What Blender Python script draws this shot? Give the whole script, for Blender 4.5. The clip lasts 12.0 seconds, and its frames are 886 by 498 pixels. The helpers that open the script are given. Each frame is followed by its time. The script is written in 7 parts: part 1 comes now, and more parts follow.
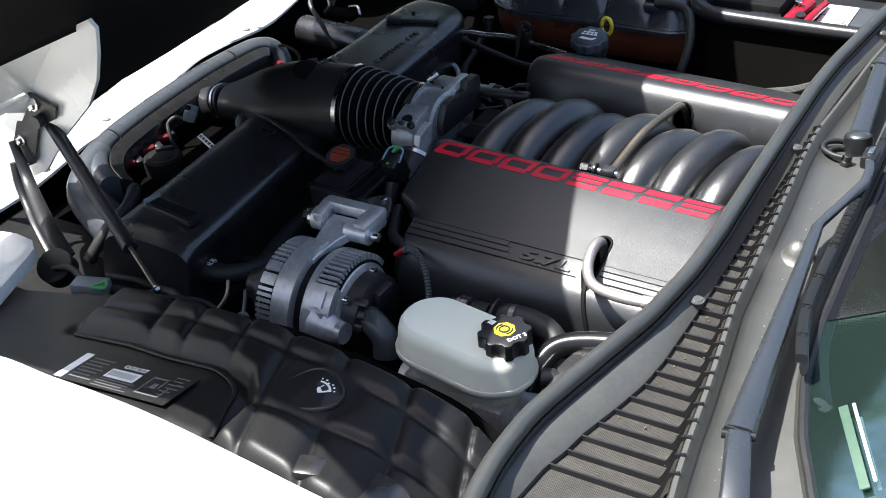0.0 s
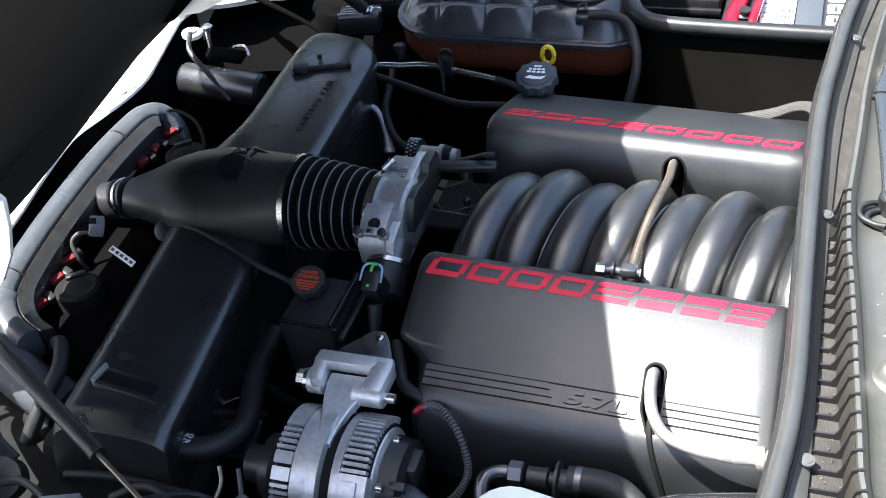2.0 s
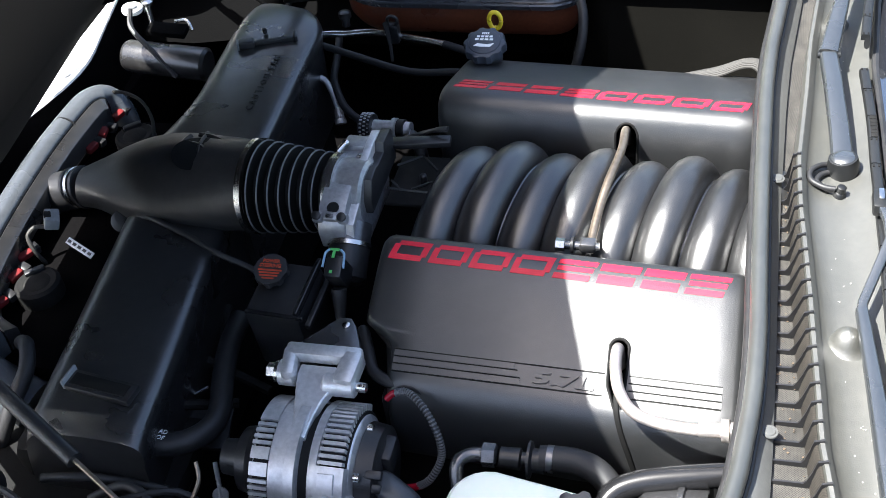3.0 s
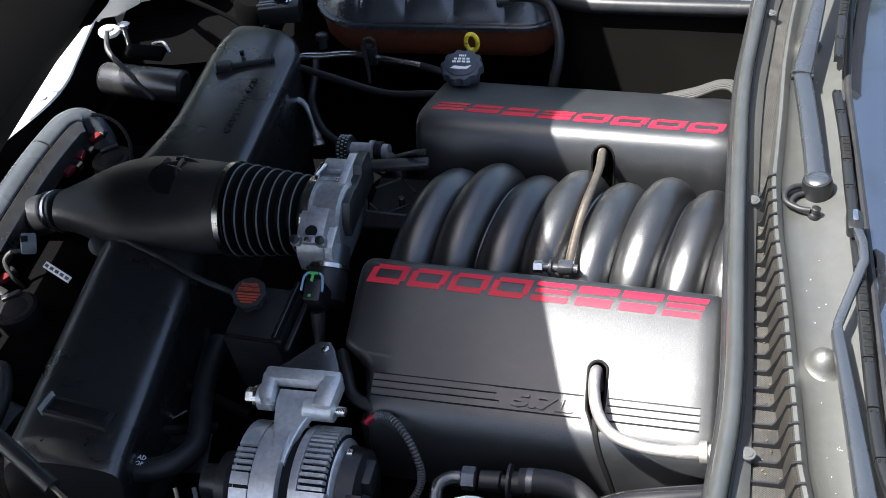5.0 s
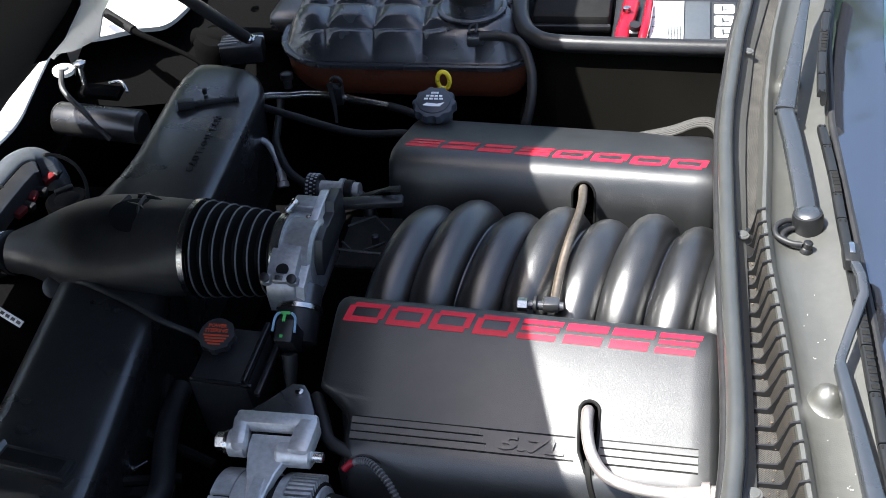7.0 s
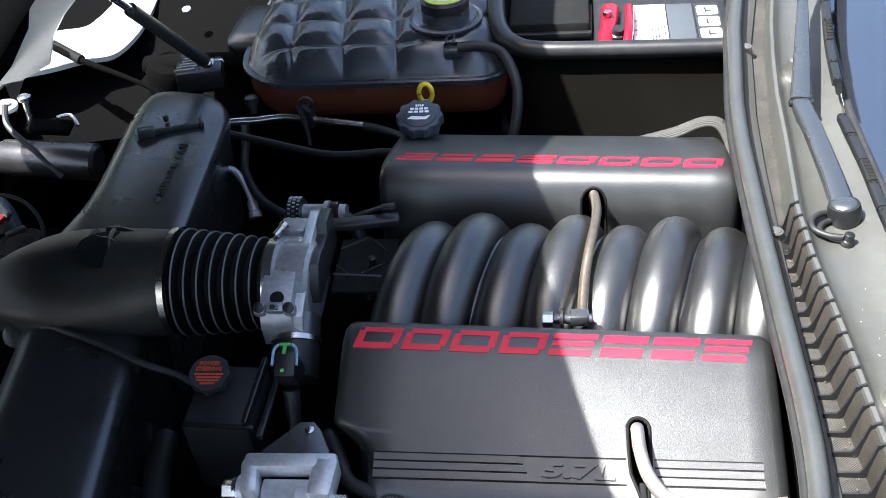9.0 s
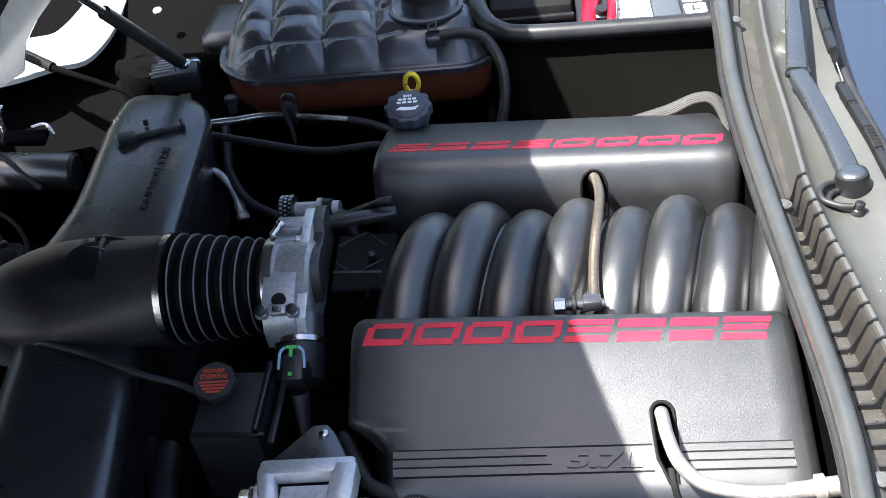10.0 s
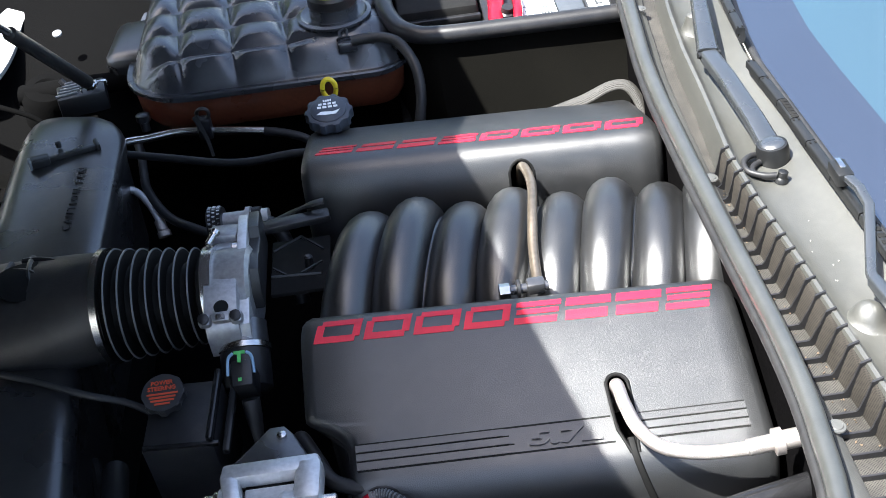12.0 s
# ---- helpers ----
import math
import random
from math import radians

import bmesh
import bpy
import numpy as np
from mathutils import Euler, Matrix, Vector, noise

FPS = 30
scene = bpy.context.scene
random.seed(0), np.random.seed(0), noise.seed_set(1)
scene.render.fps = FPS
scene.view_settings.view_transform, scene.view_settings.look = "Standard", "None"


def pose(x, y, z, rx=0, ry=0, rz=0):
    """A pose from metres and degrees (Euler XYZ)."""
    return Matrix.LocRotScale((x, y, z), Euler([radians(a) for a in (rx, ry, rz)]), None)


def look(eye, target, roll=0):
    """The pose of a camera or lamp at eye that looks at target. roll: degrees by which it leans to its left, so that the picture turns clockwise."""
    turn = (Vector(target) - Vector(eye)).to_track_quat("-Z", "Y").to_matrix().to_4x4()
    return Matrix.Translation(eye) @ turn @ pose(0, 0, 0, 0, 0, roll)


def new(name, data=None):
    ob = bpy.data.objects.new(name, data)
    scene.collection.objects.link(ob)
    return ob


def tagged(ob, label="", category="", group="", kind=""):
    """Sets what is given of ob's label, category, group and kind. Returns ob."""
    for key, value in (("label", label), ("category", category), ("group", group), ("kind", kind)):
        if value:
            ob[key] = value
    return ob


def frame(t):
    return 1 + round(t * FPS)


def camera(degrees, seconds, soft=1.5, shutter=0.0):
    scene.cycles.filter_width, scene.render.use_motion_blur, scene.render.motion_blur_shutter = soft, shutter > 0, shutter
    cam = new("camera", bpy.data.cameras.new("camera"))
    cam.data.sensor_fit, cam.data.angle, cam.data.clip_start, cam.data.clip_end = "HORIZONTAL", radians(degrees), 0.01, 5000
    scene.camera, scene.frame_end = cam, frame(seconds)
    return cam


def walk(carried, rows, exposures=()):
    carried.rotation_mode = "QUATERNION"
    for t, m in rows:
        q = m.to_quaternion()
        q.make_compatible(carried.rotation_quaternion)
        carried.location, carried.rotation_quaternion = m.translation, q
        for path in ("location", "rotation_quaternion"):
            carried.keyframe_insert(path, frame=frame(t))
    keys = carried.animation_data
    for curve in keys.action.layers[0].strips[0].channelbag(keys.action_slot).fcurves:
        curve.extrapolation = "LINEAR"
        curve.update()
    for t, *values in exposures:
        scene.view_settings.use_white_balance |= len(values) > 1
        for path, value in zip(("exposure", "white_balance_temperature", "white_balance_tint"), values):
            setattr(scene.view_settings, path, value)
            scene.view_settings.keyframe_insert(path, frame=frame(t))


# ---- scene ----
cam = camera(41.0, 12.0, soft=0.7)
PATH = [
    (0, (0.564, -1.438, 1.547), (-0.322, 0.018, 0.5), -3.6),
    (0.5, (0.442, -1.409, 1.61), (-0.38, 0.055, 0.523), -4.7),
    (1, (0.337, -1.348, 1.66), (-0.381, 0.135, 0.526), -5.2),
    (1.5, (0.261, -1.267, 1.685), (-0.375, 0.225, 0.515), -5.9),
    (2, (0.222, -1.209, 1.709), (-0.351, 0.256, 0.474), -7.2),
    (2.5, (0.206, -1.184, 1.761), (-0.304, 0.233, 0.445), -8.2),
    (3, (0.207, -1.175, 1.773), (-0.275, 0.229, 0.432), -8.9),
    (5, (0.208, -1.171, 1.783), (-0.241, 0.257, 0.457), -8.3),
    (5.5, (0.203, -1.168, 1.778), (-0.231, 0.275, 0.463), -7.9),
    (6, (0.188, -1.168, 1.763), (-0.22, 0.3, 0.468), -7.0),
    (6.5, (0.172, -1.163, 1.744), (-0.212, 0.33, 0.469), -6.3),
    (7, (0.151, -1.155, 1.721), (-0.207, 0.362, 0.468), -5.7),
    (7.5, (0.12, -1.15, 1.691), (-0.204, 0.396, 0.464), -5.2),
    (9.5, (0.008, -1.082, 1.611), (-0.194, 0.507, 0.414), -6.5),
    (10, (-0.015, -1.076, 1.605), (-0.186, 0.506, 0.394), -7.6),
    (10.5, (-0.042, -1.086, 1.603), (-0.176, 0.483, 0.369), -9.5),
    (11, (-0.065, -1.094, 1.601), (-0.144, 0.467, 0.354), -10.1),
    (11.5, (-0.073, -1.098, 1.595), (-0.097, 0.477, 0.363), -9.1),
    (12, (-0.077, -1.101, 1.589), (-0.054, 0.5, 0.39), -7.4),
]
walk(cam, [(t, look(eye, target, roll)) for t, eye, target, roll in PATH],
     exposures=[(0, 1.42), (0.7, 1.64), (1.5, 2.12), (2.5, 2.34), (3.2, 2.31), (4.8, 1.91), (5.5, 1.75), (7, 1.90), (8.5, 2.13), (9.5, 2.23), (10.2, 2.29), (11, 2.44), (12, 2.38)])


# ---- world and sun ----
SUN_WAY = Vector((-0.42, -0.18, 0.90)).normalized()      # towards the sun
world = bpy.data.worlds.new("sky")
scene.world = world
world.use_nodes = True
wn = world.node_tree.nodes
sky = wn.new("ShaderNodeTexSky")
sky.sky_type = 'NISHITA'
sky.sun_disc = False
sky.sun_elevation = math.asin(SUN_WAY.z)
sky.sun_rotation = math.atan2(SUN_WAY.x, SUN_WAY.y)
sky.air_density, sky.dust_density, sky.ozone_density = 0.9, 2.6, 0.6
wn["Background"].inputs["Strength"].default_value = 0.088
world.node_tree.links.new(sky.outputs["Color"], wn["Background"].inputs["Color"])

sun = new("sun", bpy.data.lights.new("sun", "SUN"))
sun.data.energy, sun.data.angle, sun.data.color = 5.0, radians(0.55), (0.975, 0.975, 0.945)
sun.matrix_world = look(SUN_WAY * 20, (0, 0, 0))


# ---- materials ----
def material(name, base, rough=0.5, metal=0.0, tone=0.18, coarse=9.0, fine=160.0, relief=0.05, grain=600.0,
             dust=0.0, coat=0.0, spec=0.5, second=None, ior=1.5, depth=0.0006, pebble=0.0):
    """A surface with stains at a coarse and grain at a fine scale; the scales are cells per metre."""
    m = bpy.data.materials.new(name)
    m.use_nodes = True
    n, l = m.node_tree.nodes, m.node_tree.links
    b = n["Principled BSDF"]
    co = n.new("ShaderNodeTexCoord")

    def noise_at(scale, detail):
        t = n.new("ShaderNodeTexNoise")
        t.inputs["Scale"].default_value, t.inputs["Detail"].default_value = scale, detail
        l.new(co.outputs["Object"], t.inputs["Vector"])
        return t
    big, small, bump_tex = noise_at(coarse, 4), noise_at(fine, 3), noise_at(grain, 2)
    ramp = n.new("ShaderNodeValToRGB")
    c = Vector(base)
    lo, hi = c * (1 - tone), c * (1 + tone)
    if second:
        hi = Vector(second)
    ramp.color_ramp.elements[0].position, ramp.color_ramp.elements[1].position = 0.32, 0.70
    ramp.color_ramp.elements[0].color = (*lo, 1)
    ramp.color_ramp.elements[1].color = (*[min(v, 0.95) for v in hi], 1)
    mix = n.new("ShaderNodeMath")
    mix.operation = 'MULTIPLY_ADD'
    mix.inputs[1].default_value = 0.45
    half = n.new("ShaderNodeMath")
    half.operation = 'MULTIPLY'
    half.inputs[1].default_value = 0.55
    l.new(big.outputs["Fac"], half.inputs[0])
    l.new(small.outputs["Fac"], mix.inputs[0])
    l.new(half.outputs[0], mix.inputs[2])
    l.new(mix.outputs[0], ramp.inputs["Fac"])
    colour = ramp.outputs["Color"]
    if dust:
        dm = n.new("ShaderNodeMix")
        dm.data_type = 'RGBA'
        dr = n.new("ShaderNodeValToRGB")
        dr.color_ramp.elements[0].position, dr.color_ramp.elements[1].position = 0.45, 0.75
        spots = noise_at(55.0, 6)
        l.new(spots.outputs["Fac"], dr.inputs["Fac"])
        k = n.new("ShaderNodeMath")
        k.operation = 'MULTIPLY'
        k.inputs[1].default_value = dust
        l.new(dr.outputs["Color"], k.inputs[0])
        l.new(k.outputs[0], dm.inputs["Factor"])
        l.new(colour, dm.inputs["A"])
        dm.inputs["B"].default_value = (0.30, 0.28, 0.25, 1)
        colour = dm.outputs["Result"]
    l.new(colour, b.inputs["Base Color"])
    rr = n.new("ShaderNodeMapRange")
    rr.inputs["To Min"].default_value, rr.inputs["To Max"].default_value = max(rough - 0.09, 0.02), min(rough + 0.11, 1)
    l.new(big.outputs["Fac"], rr.inputs["Value"])
    l.new(rr.outputs["Result"], b.inputs["Roughness"])
    b.inputs["Metallic"].default_value = metal
    b.inputs["Coat Weight"].default_value = coat
    b.inputs["Coat Roughness"].default_value = 0.06
    b.inputs["Specular IOR Level"].default_value = spec
    b.inputs["IOR"].default_value = ior
    if relief:
        bp = n.new("ShaderNodeBump")
        bp.inputs["Strength"].default_value, bp.inputs["Distance"].default_value = min(relief * 4, 1.0), depth
        if pebble:
            cells = n.new("ShaderNodeTexVoronoi")
            cells.feature = 'SMOOTH_F1'
            cells.inputs["Scale"].default_value = pebble
            cells.inputs["Smoothness"].default_value = 0.6
            l.new(co.outputs["Object"], cells.inputs["Vector"])
            l.new(cells.outputs["Distance"], bp.inputs["Height"])
        else:
            l.new(bump_tex.outputs["Fac"], bp.inputs["Height"])
        l.new(bp.outputs["Normal"], b.inputs["Normal"])
    return m


def weave(m, pitch):
    """Darkens the gaps of a fine square mesh and lets its wires stand proud."""
    n, l = m.node_tree.nodes, m.node_tree.links
    b = n["Principled BSDF"]
    source = b.inputs["Base Color"].links[0].from_socket
    co = n.new("ShaderNodeTexCoord")
    split = n.new("ShaderNodeSeparateXYZ")
    l.new(co.outputs["Object"], split.inputs[0])
    waves = []
    for pair in (("X", "Y"), ("Z", "Y")):
        add = n.new("ShaderNodeMath")
        l.new(split.outputs[pair[0]], add.inputs[0])
        l.new(split.outputs[pair[1]], add.inputs[1])
        if pair[0] == "Z":
            add.operation = 'SUBTRACT'
            both = n.new("ShaderNodeMath")
            l.new(add.outputs[0], both.inputs[0])
            l.new(split.outputs["X"], both.inputs[1])
            add = both
        turn = n.new("ShaderNodeMath")
        turn.operation = 'MULTIPLY'
        turn.inputs[1].default_value = 2 * math.pi / pitch
        l.new(add.outputs[0], turn.inputs[0])
        s = n.new("ShaderNodeMath")
        s.operation = 'SINE'
        l.new(turn.outputs[0], s.inputs[0])
        waves.append(s)
    top = n.new("ShaderNodeMath")
    top.operation = 'MAXIMUM'
    l.new(waves[0].outputs[0], top.inputs[0])
    l.new(waves[1].outputs[0], top.inputs[1])
    level = n.new("ShaderNodeMapRange")
    level.inputs["From Min"].default_value, level.inputs["From Max"].default_value = -0.3, 0.8
    level.inputs["To Min"].default_value, level.inputs["To Max"].default_value = 0.12, 1.0
    l.new(top.outputs[0], level.inputs["Value"])
    mul = n.new("ShaderNodeMix")
    mul.data_type, mul.blend_type = 'RGBA', 'MULTIPLY'
    mul.inputs["Factor"].default_value = 1.0
    l.new(source, mul.inputs["A"])
    l.new(level.outputs["Result"], mul.inputs["B"])
    l.new(mul.outputs["Result"], b.inputs["Base Color"])


COVER = material("grained_grey_plastic", (0.0125, 0.0131, 0.0140), 0.40, relief=0.10, tone=0.12, dust=0.02, spec=0.90, ior=1.60, depth=0.0004, pebble=1250.0)
RUNNER = material("satin_grey_nylon", (0.0120, 0.0122, 0.0128), 0.32, relief=0.10, tone=0.15, dust=0.02, spec=0.90, ior=1.66, depth=0.0004, pebble=1150.0)
BLACK = material("black_moulded_plastic", (0.015, 0.015, 0.0165), 0.34, relief=0.08, grain=500, dust=0.03)
SHROUD = material("satin_black_plastic", (0.018, 0.0175, 0.018), 0.28, relief=0.05, grain=420, dust=0.04, ior=1.85)
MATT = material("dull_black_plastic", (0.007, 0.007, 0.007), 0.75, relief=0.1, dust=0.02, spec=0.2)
RUBBER = material("black_rubber", (0.014, 0.014, 0.015), 0.52, relief=0.05, dust=0.03)
QUILT = material("quilted_black_plastic", (0.009, 0.0088, 0.0090), 0.44, relief=0.06, grain=500, spec=0.32)
GLOSS = material("glossy_black_rubber", (0.012, 0.012, 0.013), 0.22, relief=0.02)
SEAL = material("weathered_seal_rubber", (0.038, 0.040, 0.038), 0.36, relief=0.05, dust=0.03, spec=0.9, ior=1.6)
COWL = material("weathered_cowl_plastic", (0.048, 0.048, 0.042), 0.46, relief=0.06, dust=0.04, tone=0.14, coarse=6, spec=0.8, ior=1.70)
FLANGE = material("dark_grey_flange_plastic", (0.074, 0.075, 0.072), 0.36, relief=0.06, dust=0.03)
# blacker than real fibre, with the bay's shade put into the colour
LINER = material("shade_black_fibre", (0.0040, 0.0038, 0.0040), 0.95, relief=0.25, grain=300, spec=0.0)
FELT = material("bonnet_felt", (0.0070, 0.0062, 0.0064), 0.95, relief=0.3, grain=260, spec=0.1)
CASTING = material("dull_cast_alloy", (0.36, 0.36, 0.37), 0.40, metal=0.6, relief=0.06, grain=700, tone=0.3)
ALLOY = material("cast_aluminium", (0.60, 0.60, 0.61), 0.38, metal=0.65, relief=0.06, grain=700, tone=0.25)
STEEL = material("bright_steel", (0.66, 0.66, 0.65), 0.24, metal=1.0, relief=0.02, tone=0.12)
BRAID = material("braided_steel", (0.64, 0.58, 0.54), 0.42, metal=0.9, relief=0.25, grain=1100, tone=0.2)
PIPE = material("tarnished_pipe", (0.27, 0.22, 0.17), 0.34, metal=0.85, relief=0.04, tone=0.3)
WHITE = material("white_car_paint", (0.80, 0.79, 0.76), 0.25, relief=0.0, tone=0.02, coat=1.0)
RED = material("red_lettering_paint", (0.62, 0.012, 0.035), 0.42, relief=0.10, grain=700, tone=0.12)
TANK = material("coolant_tank_plastic", (0.034, 0.036, 0.042), 0.25, relief=0.04, tone=0.15, ior=1.85)
AMBER = material("brown_translucent_plastic", (0.120, 0.034, 0.018), 0.28, relief=0.03, tone=0.3, second=(0.17, 0.050, 0.024))
MILK = material("milky_reservoir_plastic", (0.91, 0.97, 0.80), 0.34, relief=0.03, tone=0.03)
milk = MILK.node_tree.nodes["Principled BSDF"]
milk.inputs["Subsurface Weight"].default_value, milk.inputs["Subsurface Scale"].default_value = 0.35, 0.02
milk.inputs["Subsurface Radius"].default_value = (0.9, 1.0, 0.9)
YELLOW = material("yellow_plastic", (0.74, 0.56, 0.03), 0.42, relief=0.02, tone=0.08)
LIME = material("lime_printed_cap", (0.55, 0.62, 0.12), 0.45, relief=0.02)
CAPBLUE = material("slate_cap_plastic", (0.040, 0.048, 0.064), 0.42, relief=0.05)
# near-black that puts the bonnet's shade into the far corner's parts
SHADE_BLACK = material("shade_black_liner", (0.0020, 0.0020, 0.0021), 0.95, relief=0.2, grain=300, spec=0.05)
CATCH = material("dull_red_plastic", (0.15, 0.010, 0.012), 0.5, relief=0.02)
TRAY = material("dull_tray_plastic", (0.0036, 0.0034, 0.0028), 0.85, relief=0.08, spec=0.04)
PRINT = material("white_print", (0.86, 0.87, 0.87), 0.45, relief=0.0, tone=0.04)
PAPER = material("grey_sticker_print", (0.13, 0.135, 0.14), 0.36, relief=0.01, tone=0.10)
INK = material("dark_sticker", (0.030, 0.031, 0.033), 0.34, relief=0.01)
ORANGE = material("orange_print", (0.44, 0.060, 0.022), 0.5, relief=0.0)
REDPART = material("red_plastic", (0.32, 0.008, 0.022), 0.22, relief=0.02)
PALEGREEN = material("pale_green_card", (0.060, 0.115, 0.080), 0.6, relief=0.0)
GREEN = material("green_plastic", (0.08, 0.42, 0.10), 0.5, relief=0.02)
BLUE = material("pale_blue_clip", (0.22, 0.36, 0.50), 0.5, relief=0.02)
GREY = material("grey_plastic", (0.20, 0.21, 0.22), 0.48, relief=0.04)
LOOM = material("weathered_loom_sleeve", (0.030, 0.028, 0.025), 0.6, relief=0.15, grain=900)
RAIL = material("grey_rail_plastic", (0.056, 0.062, 0.070), 0.27, relief=0.04, ior=1.6)
DUCT_GREY = material("dull_duct_plastic", (0.024, 0.0225, 0.022), 0.46, relief=0.08, grain=420, dust=0.03)
LEDGE = material("slate_grey_plastic", (0.060, 0.067, 0.076), 0.32, relief=0.05)
SERVO = material("satin_servo_metal", (0.15, 0.15, 0.155), 0.27, metal=0.8, relief=0.03, tone=0.15)
# paler grey that puts the highlights of rubber ribs into their colour
CREST_LIGHT = material("rib_highlight_rubber", (0.115, 0.118, 0.122), 0.34, relief=0.05)
# near-black that puts the shade of recesses and gaps into the colour
PIT = material("recess_shade_black", (0.004, 0.004, 0.004), 0.7, relief=0.05, spec=0.2)
ARM = material("satin_wiper_paint", (0.024, 0.027, 0.030), 0.27, relief=0.03, tone=0.10, spec=0.9, ior=1.85)
SPINE = material("satin_blade_plastic", (0.010, 0.0105, 0.011), 0.40, relief=0.03, tone=0.1)
FLAKE = material("dry_leaf_flakes", (0.12, 0.085, 0.055), 0.8, relief=0.1, tone=0.4, coarse=60)
SPECK = material("pale_dust_specks", (0.75, 0.72, 0.66), 0.7, relief=0.0)
MESH = material("woven_intake_mesh", (0.048, 0.044, 0.038), 0.6, relief=0.0, tone=0.35, coarse=30, dust=0.08)
weave(MESH, 0.0026)
BACKMESH = material("brown_intake_mesh", (0.036, 0.031, 0.025), 0.6, relief=0.0, tone=0.3, coarse=30)
weave(BACKMESH, 0.0026)
CONCRETE = material("sunlit_concrete", (0.46, 0.43, 0.38), 0.9, relief=0.2, coarse=0.7, fine=40, tone=0.16)
GLASS = material("tinted_windscreen", (0.014, 0.026, 0.022), 0.03, relief=0.0, tone=0.05, spec=0.8, ior=3.3)
# duller copy of the glass for the zone with a darker reflection
DIM_GLASS = material("dim_mirror_glass", (0.012, 0.012, 0.014), 0.04, relief=0.0, tone=0.05, spec=0.8, ior=2.45)
GLASS.node_tree.nodes["Principled BSDF"].inputs["Specular Tint"].default_value = (0.72, 0.97, 1.0, 1.0)
DIM_GLASS.node_tree.nodes["Principled BSDF"].inputs["Specular Tint"].default_value = (0.76, 0.88, 1.0, 1.0)


# ---- builders ----
def thing(name, at, label, category, group="", kind=""):
    ob = new(name)
    ob.location = at
    return tagged(ob, label, category, group, kind)


CARRIER = [Matrix.Identity(4)]      # where the assembly being built stands in the bay


def part(name, bm, mat_, parent, label="", flat=False, angle=38):
    """One mesh object from a bmesh that is drawn in metres, under a thing or a part."""
    bm.transform(CARRIER[0])
    bmesh.ops.recalc_face_normals(bm, faces=bm.faces)
    if not flat:
        for f in bm.faces:
            f.smooth = True
        for e in bm.edges:
            if len(e.link_faces) == 2 and e.calc_face_angle(0) > radians(angle):
                e.smooth = False
    me = bpy.data.meshes.new(name)
    bm.to_mesh(me)
    bm.free()
    me.materials.append(mat_)
    ob = new(name, me)
    if parent is not None:
        ob.parent = parent
        top, place = parent, Vector((0, 0, 0))
        while top is not None:
            place = place + top.location
            top = top.parent
        me.transform(Matrix.Translation(-place))
    if label:
        tagged(ob, label)
    return ob


def spline(pts, sub=6):
    p = [Vector(q) for q in pts]
    if len(p) < 3:
        return p
    out = []
    for i in range(len(p) - 1):
        a, b, c, d = p[max(i - 1, 0)], p[i], p[i + 1], p[min(i + 2, len(p) - 1)]
        for k in range(sub):
            t = k / sub
            out.append(0.5 * ((2 * b) + (c - a) * t + (2 * a - 5 * b + 4 * c - d) * t * t + (3 * b - a - 3 * c + d) * t ** 3))
    out.append(p[-1])
    return out


def add_rings(bm, rings, closed=True, cap=True):
    """Skin over rings of points; closed: each ring is a loop."""
    vs = [[bm.verts.new(p) for p in r] for r in rings]
    n = len(vs[0])
    for a, b in zip(vs, vs[1:]):
        for i in range(n if closed else n - 1):
            j = (i + 1) % n
            bm.faces.new((a[i], a[j], b[j], b[i]))
    if cap and closed:
        bm.faces.new(vs[0][::-1])
        bm.faces.new(vs[-1])
    return vs


def add_tube(bm, pts, r, seg=12, sub=6, squash=1.0, up=(0, 0, 1)):
    path = spline(pts, sub)
    rings = []
    n = len(path)
    for i, p in enumerate(path):
        d = (path[min(i + 1, n - 1)] - path[max(i - 1, 0)]).normalized()
        side = d.cross(Vector(up))
        if side.length < 1e-4:
            side = d.cross(Vector((1, 0, 0)))
        side.normalize()
        top = side.cross(d)
        rr = r if isinstance(r, (int, float)) else r[0] + (r[1] - r[0]) * i / (n - 1)
        rings.append([p + side * rr * math.cos(2 * math.pi * k / seg) + top * rr * squash * math.sin(2 * math.pi * k / seg) for k in range(seg)])
    add_rings(bm, rings)
    return bm


def tube(pts, r, seg=12, sub=6, squash=1.0, up=(0, 0, 1)):
    return add_tube(bmesh.new(), pts, r, seg, sub, squash, up)


def add_lathe(bm, profile, at, way=(0, 0, 1), seg=28, cap=True):
    """Profile rows of (along, radius) turned about an axis through at."""
    w = Vector(way).normalized()
    u = w.orthogonal().normalized()
    v = w.cross(u)
    rings = [[Vector(at) + w * a + (u * math.cos(2 * math.pi * k / seg) + v * math.sin(2 * math.pi * k / seg)) * r for k in range(seg)]
             for a, r in profile]
    add_rings(bm, rings, cap=cap)
    return bm


def lathe(profile, at, way=(0, 0, 1), seg=28):
    return add_lathe(bmesh.new(), profile, at, way, seg)


def add_box(bm, at, size, bevel=0.002, turn=None, segs=2):
    b = bmesh.new()
    bmesh.ops.create_cube(b, size=1.0)
    bmesh.ops.scale(b, vec=size, verts=b.verts)
    if bevel:
        bmesh.ops.bevel(b, geom=b.edges[:], offset=bevel, segments=segs, affect='EDGES', profile=0.5)
    m = Matrix.Translation(at) @ (turn if turn is not None else Matrix.Identity(4))
    bmesh.ops.transform(b, matrix=m, verts=b.verts)
    me = bpy.data.meshes.new("tmp")
    b.to_mesh(me)
    b.free()
    bm.from_mesh(me)
    bpy.data.meshes.remove(me)
    return bm


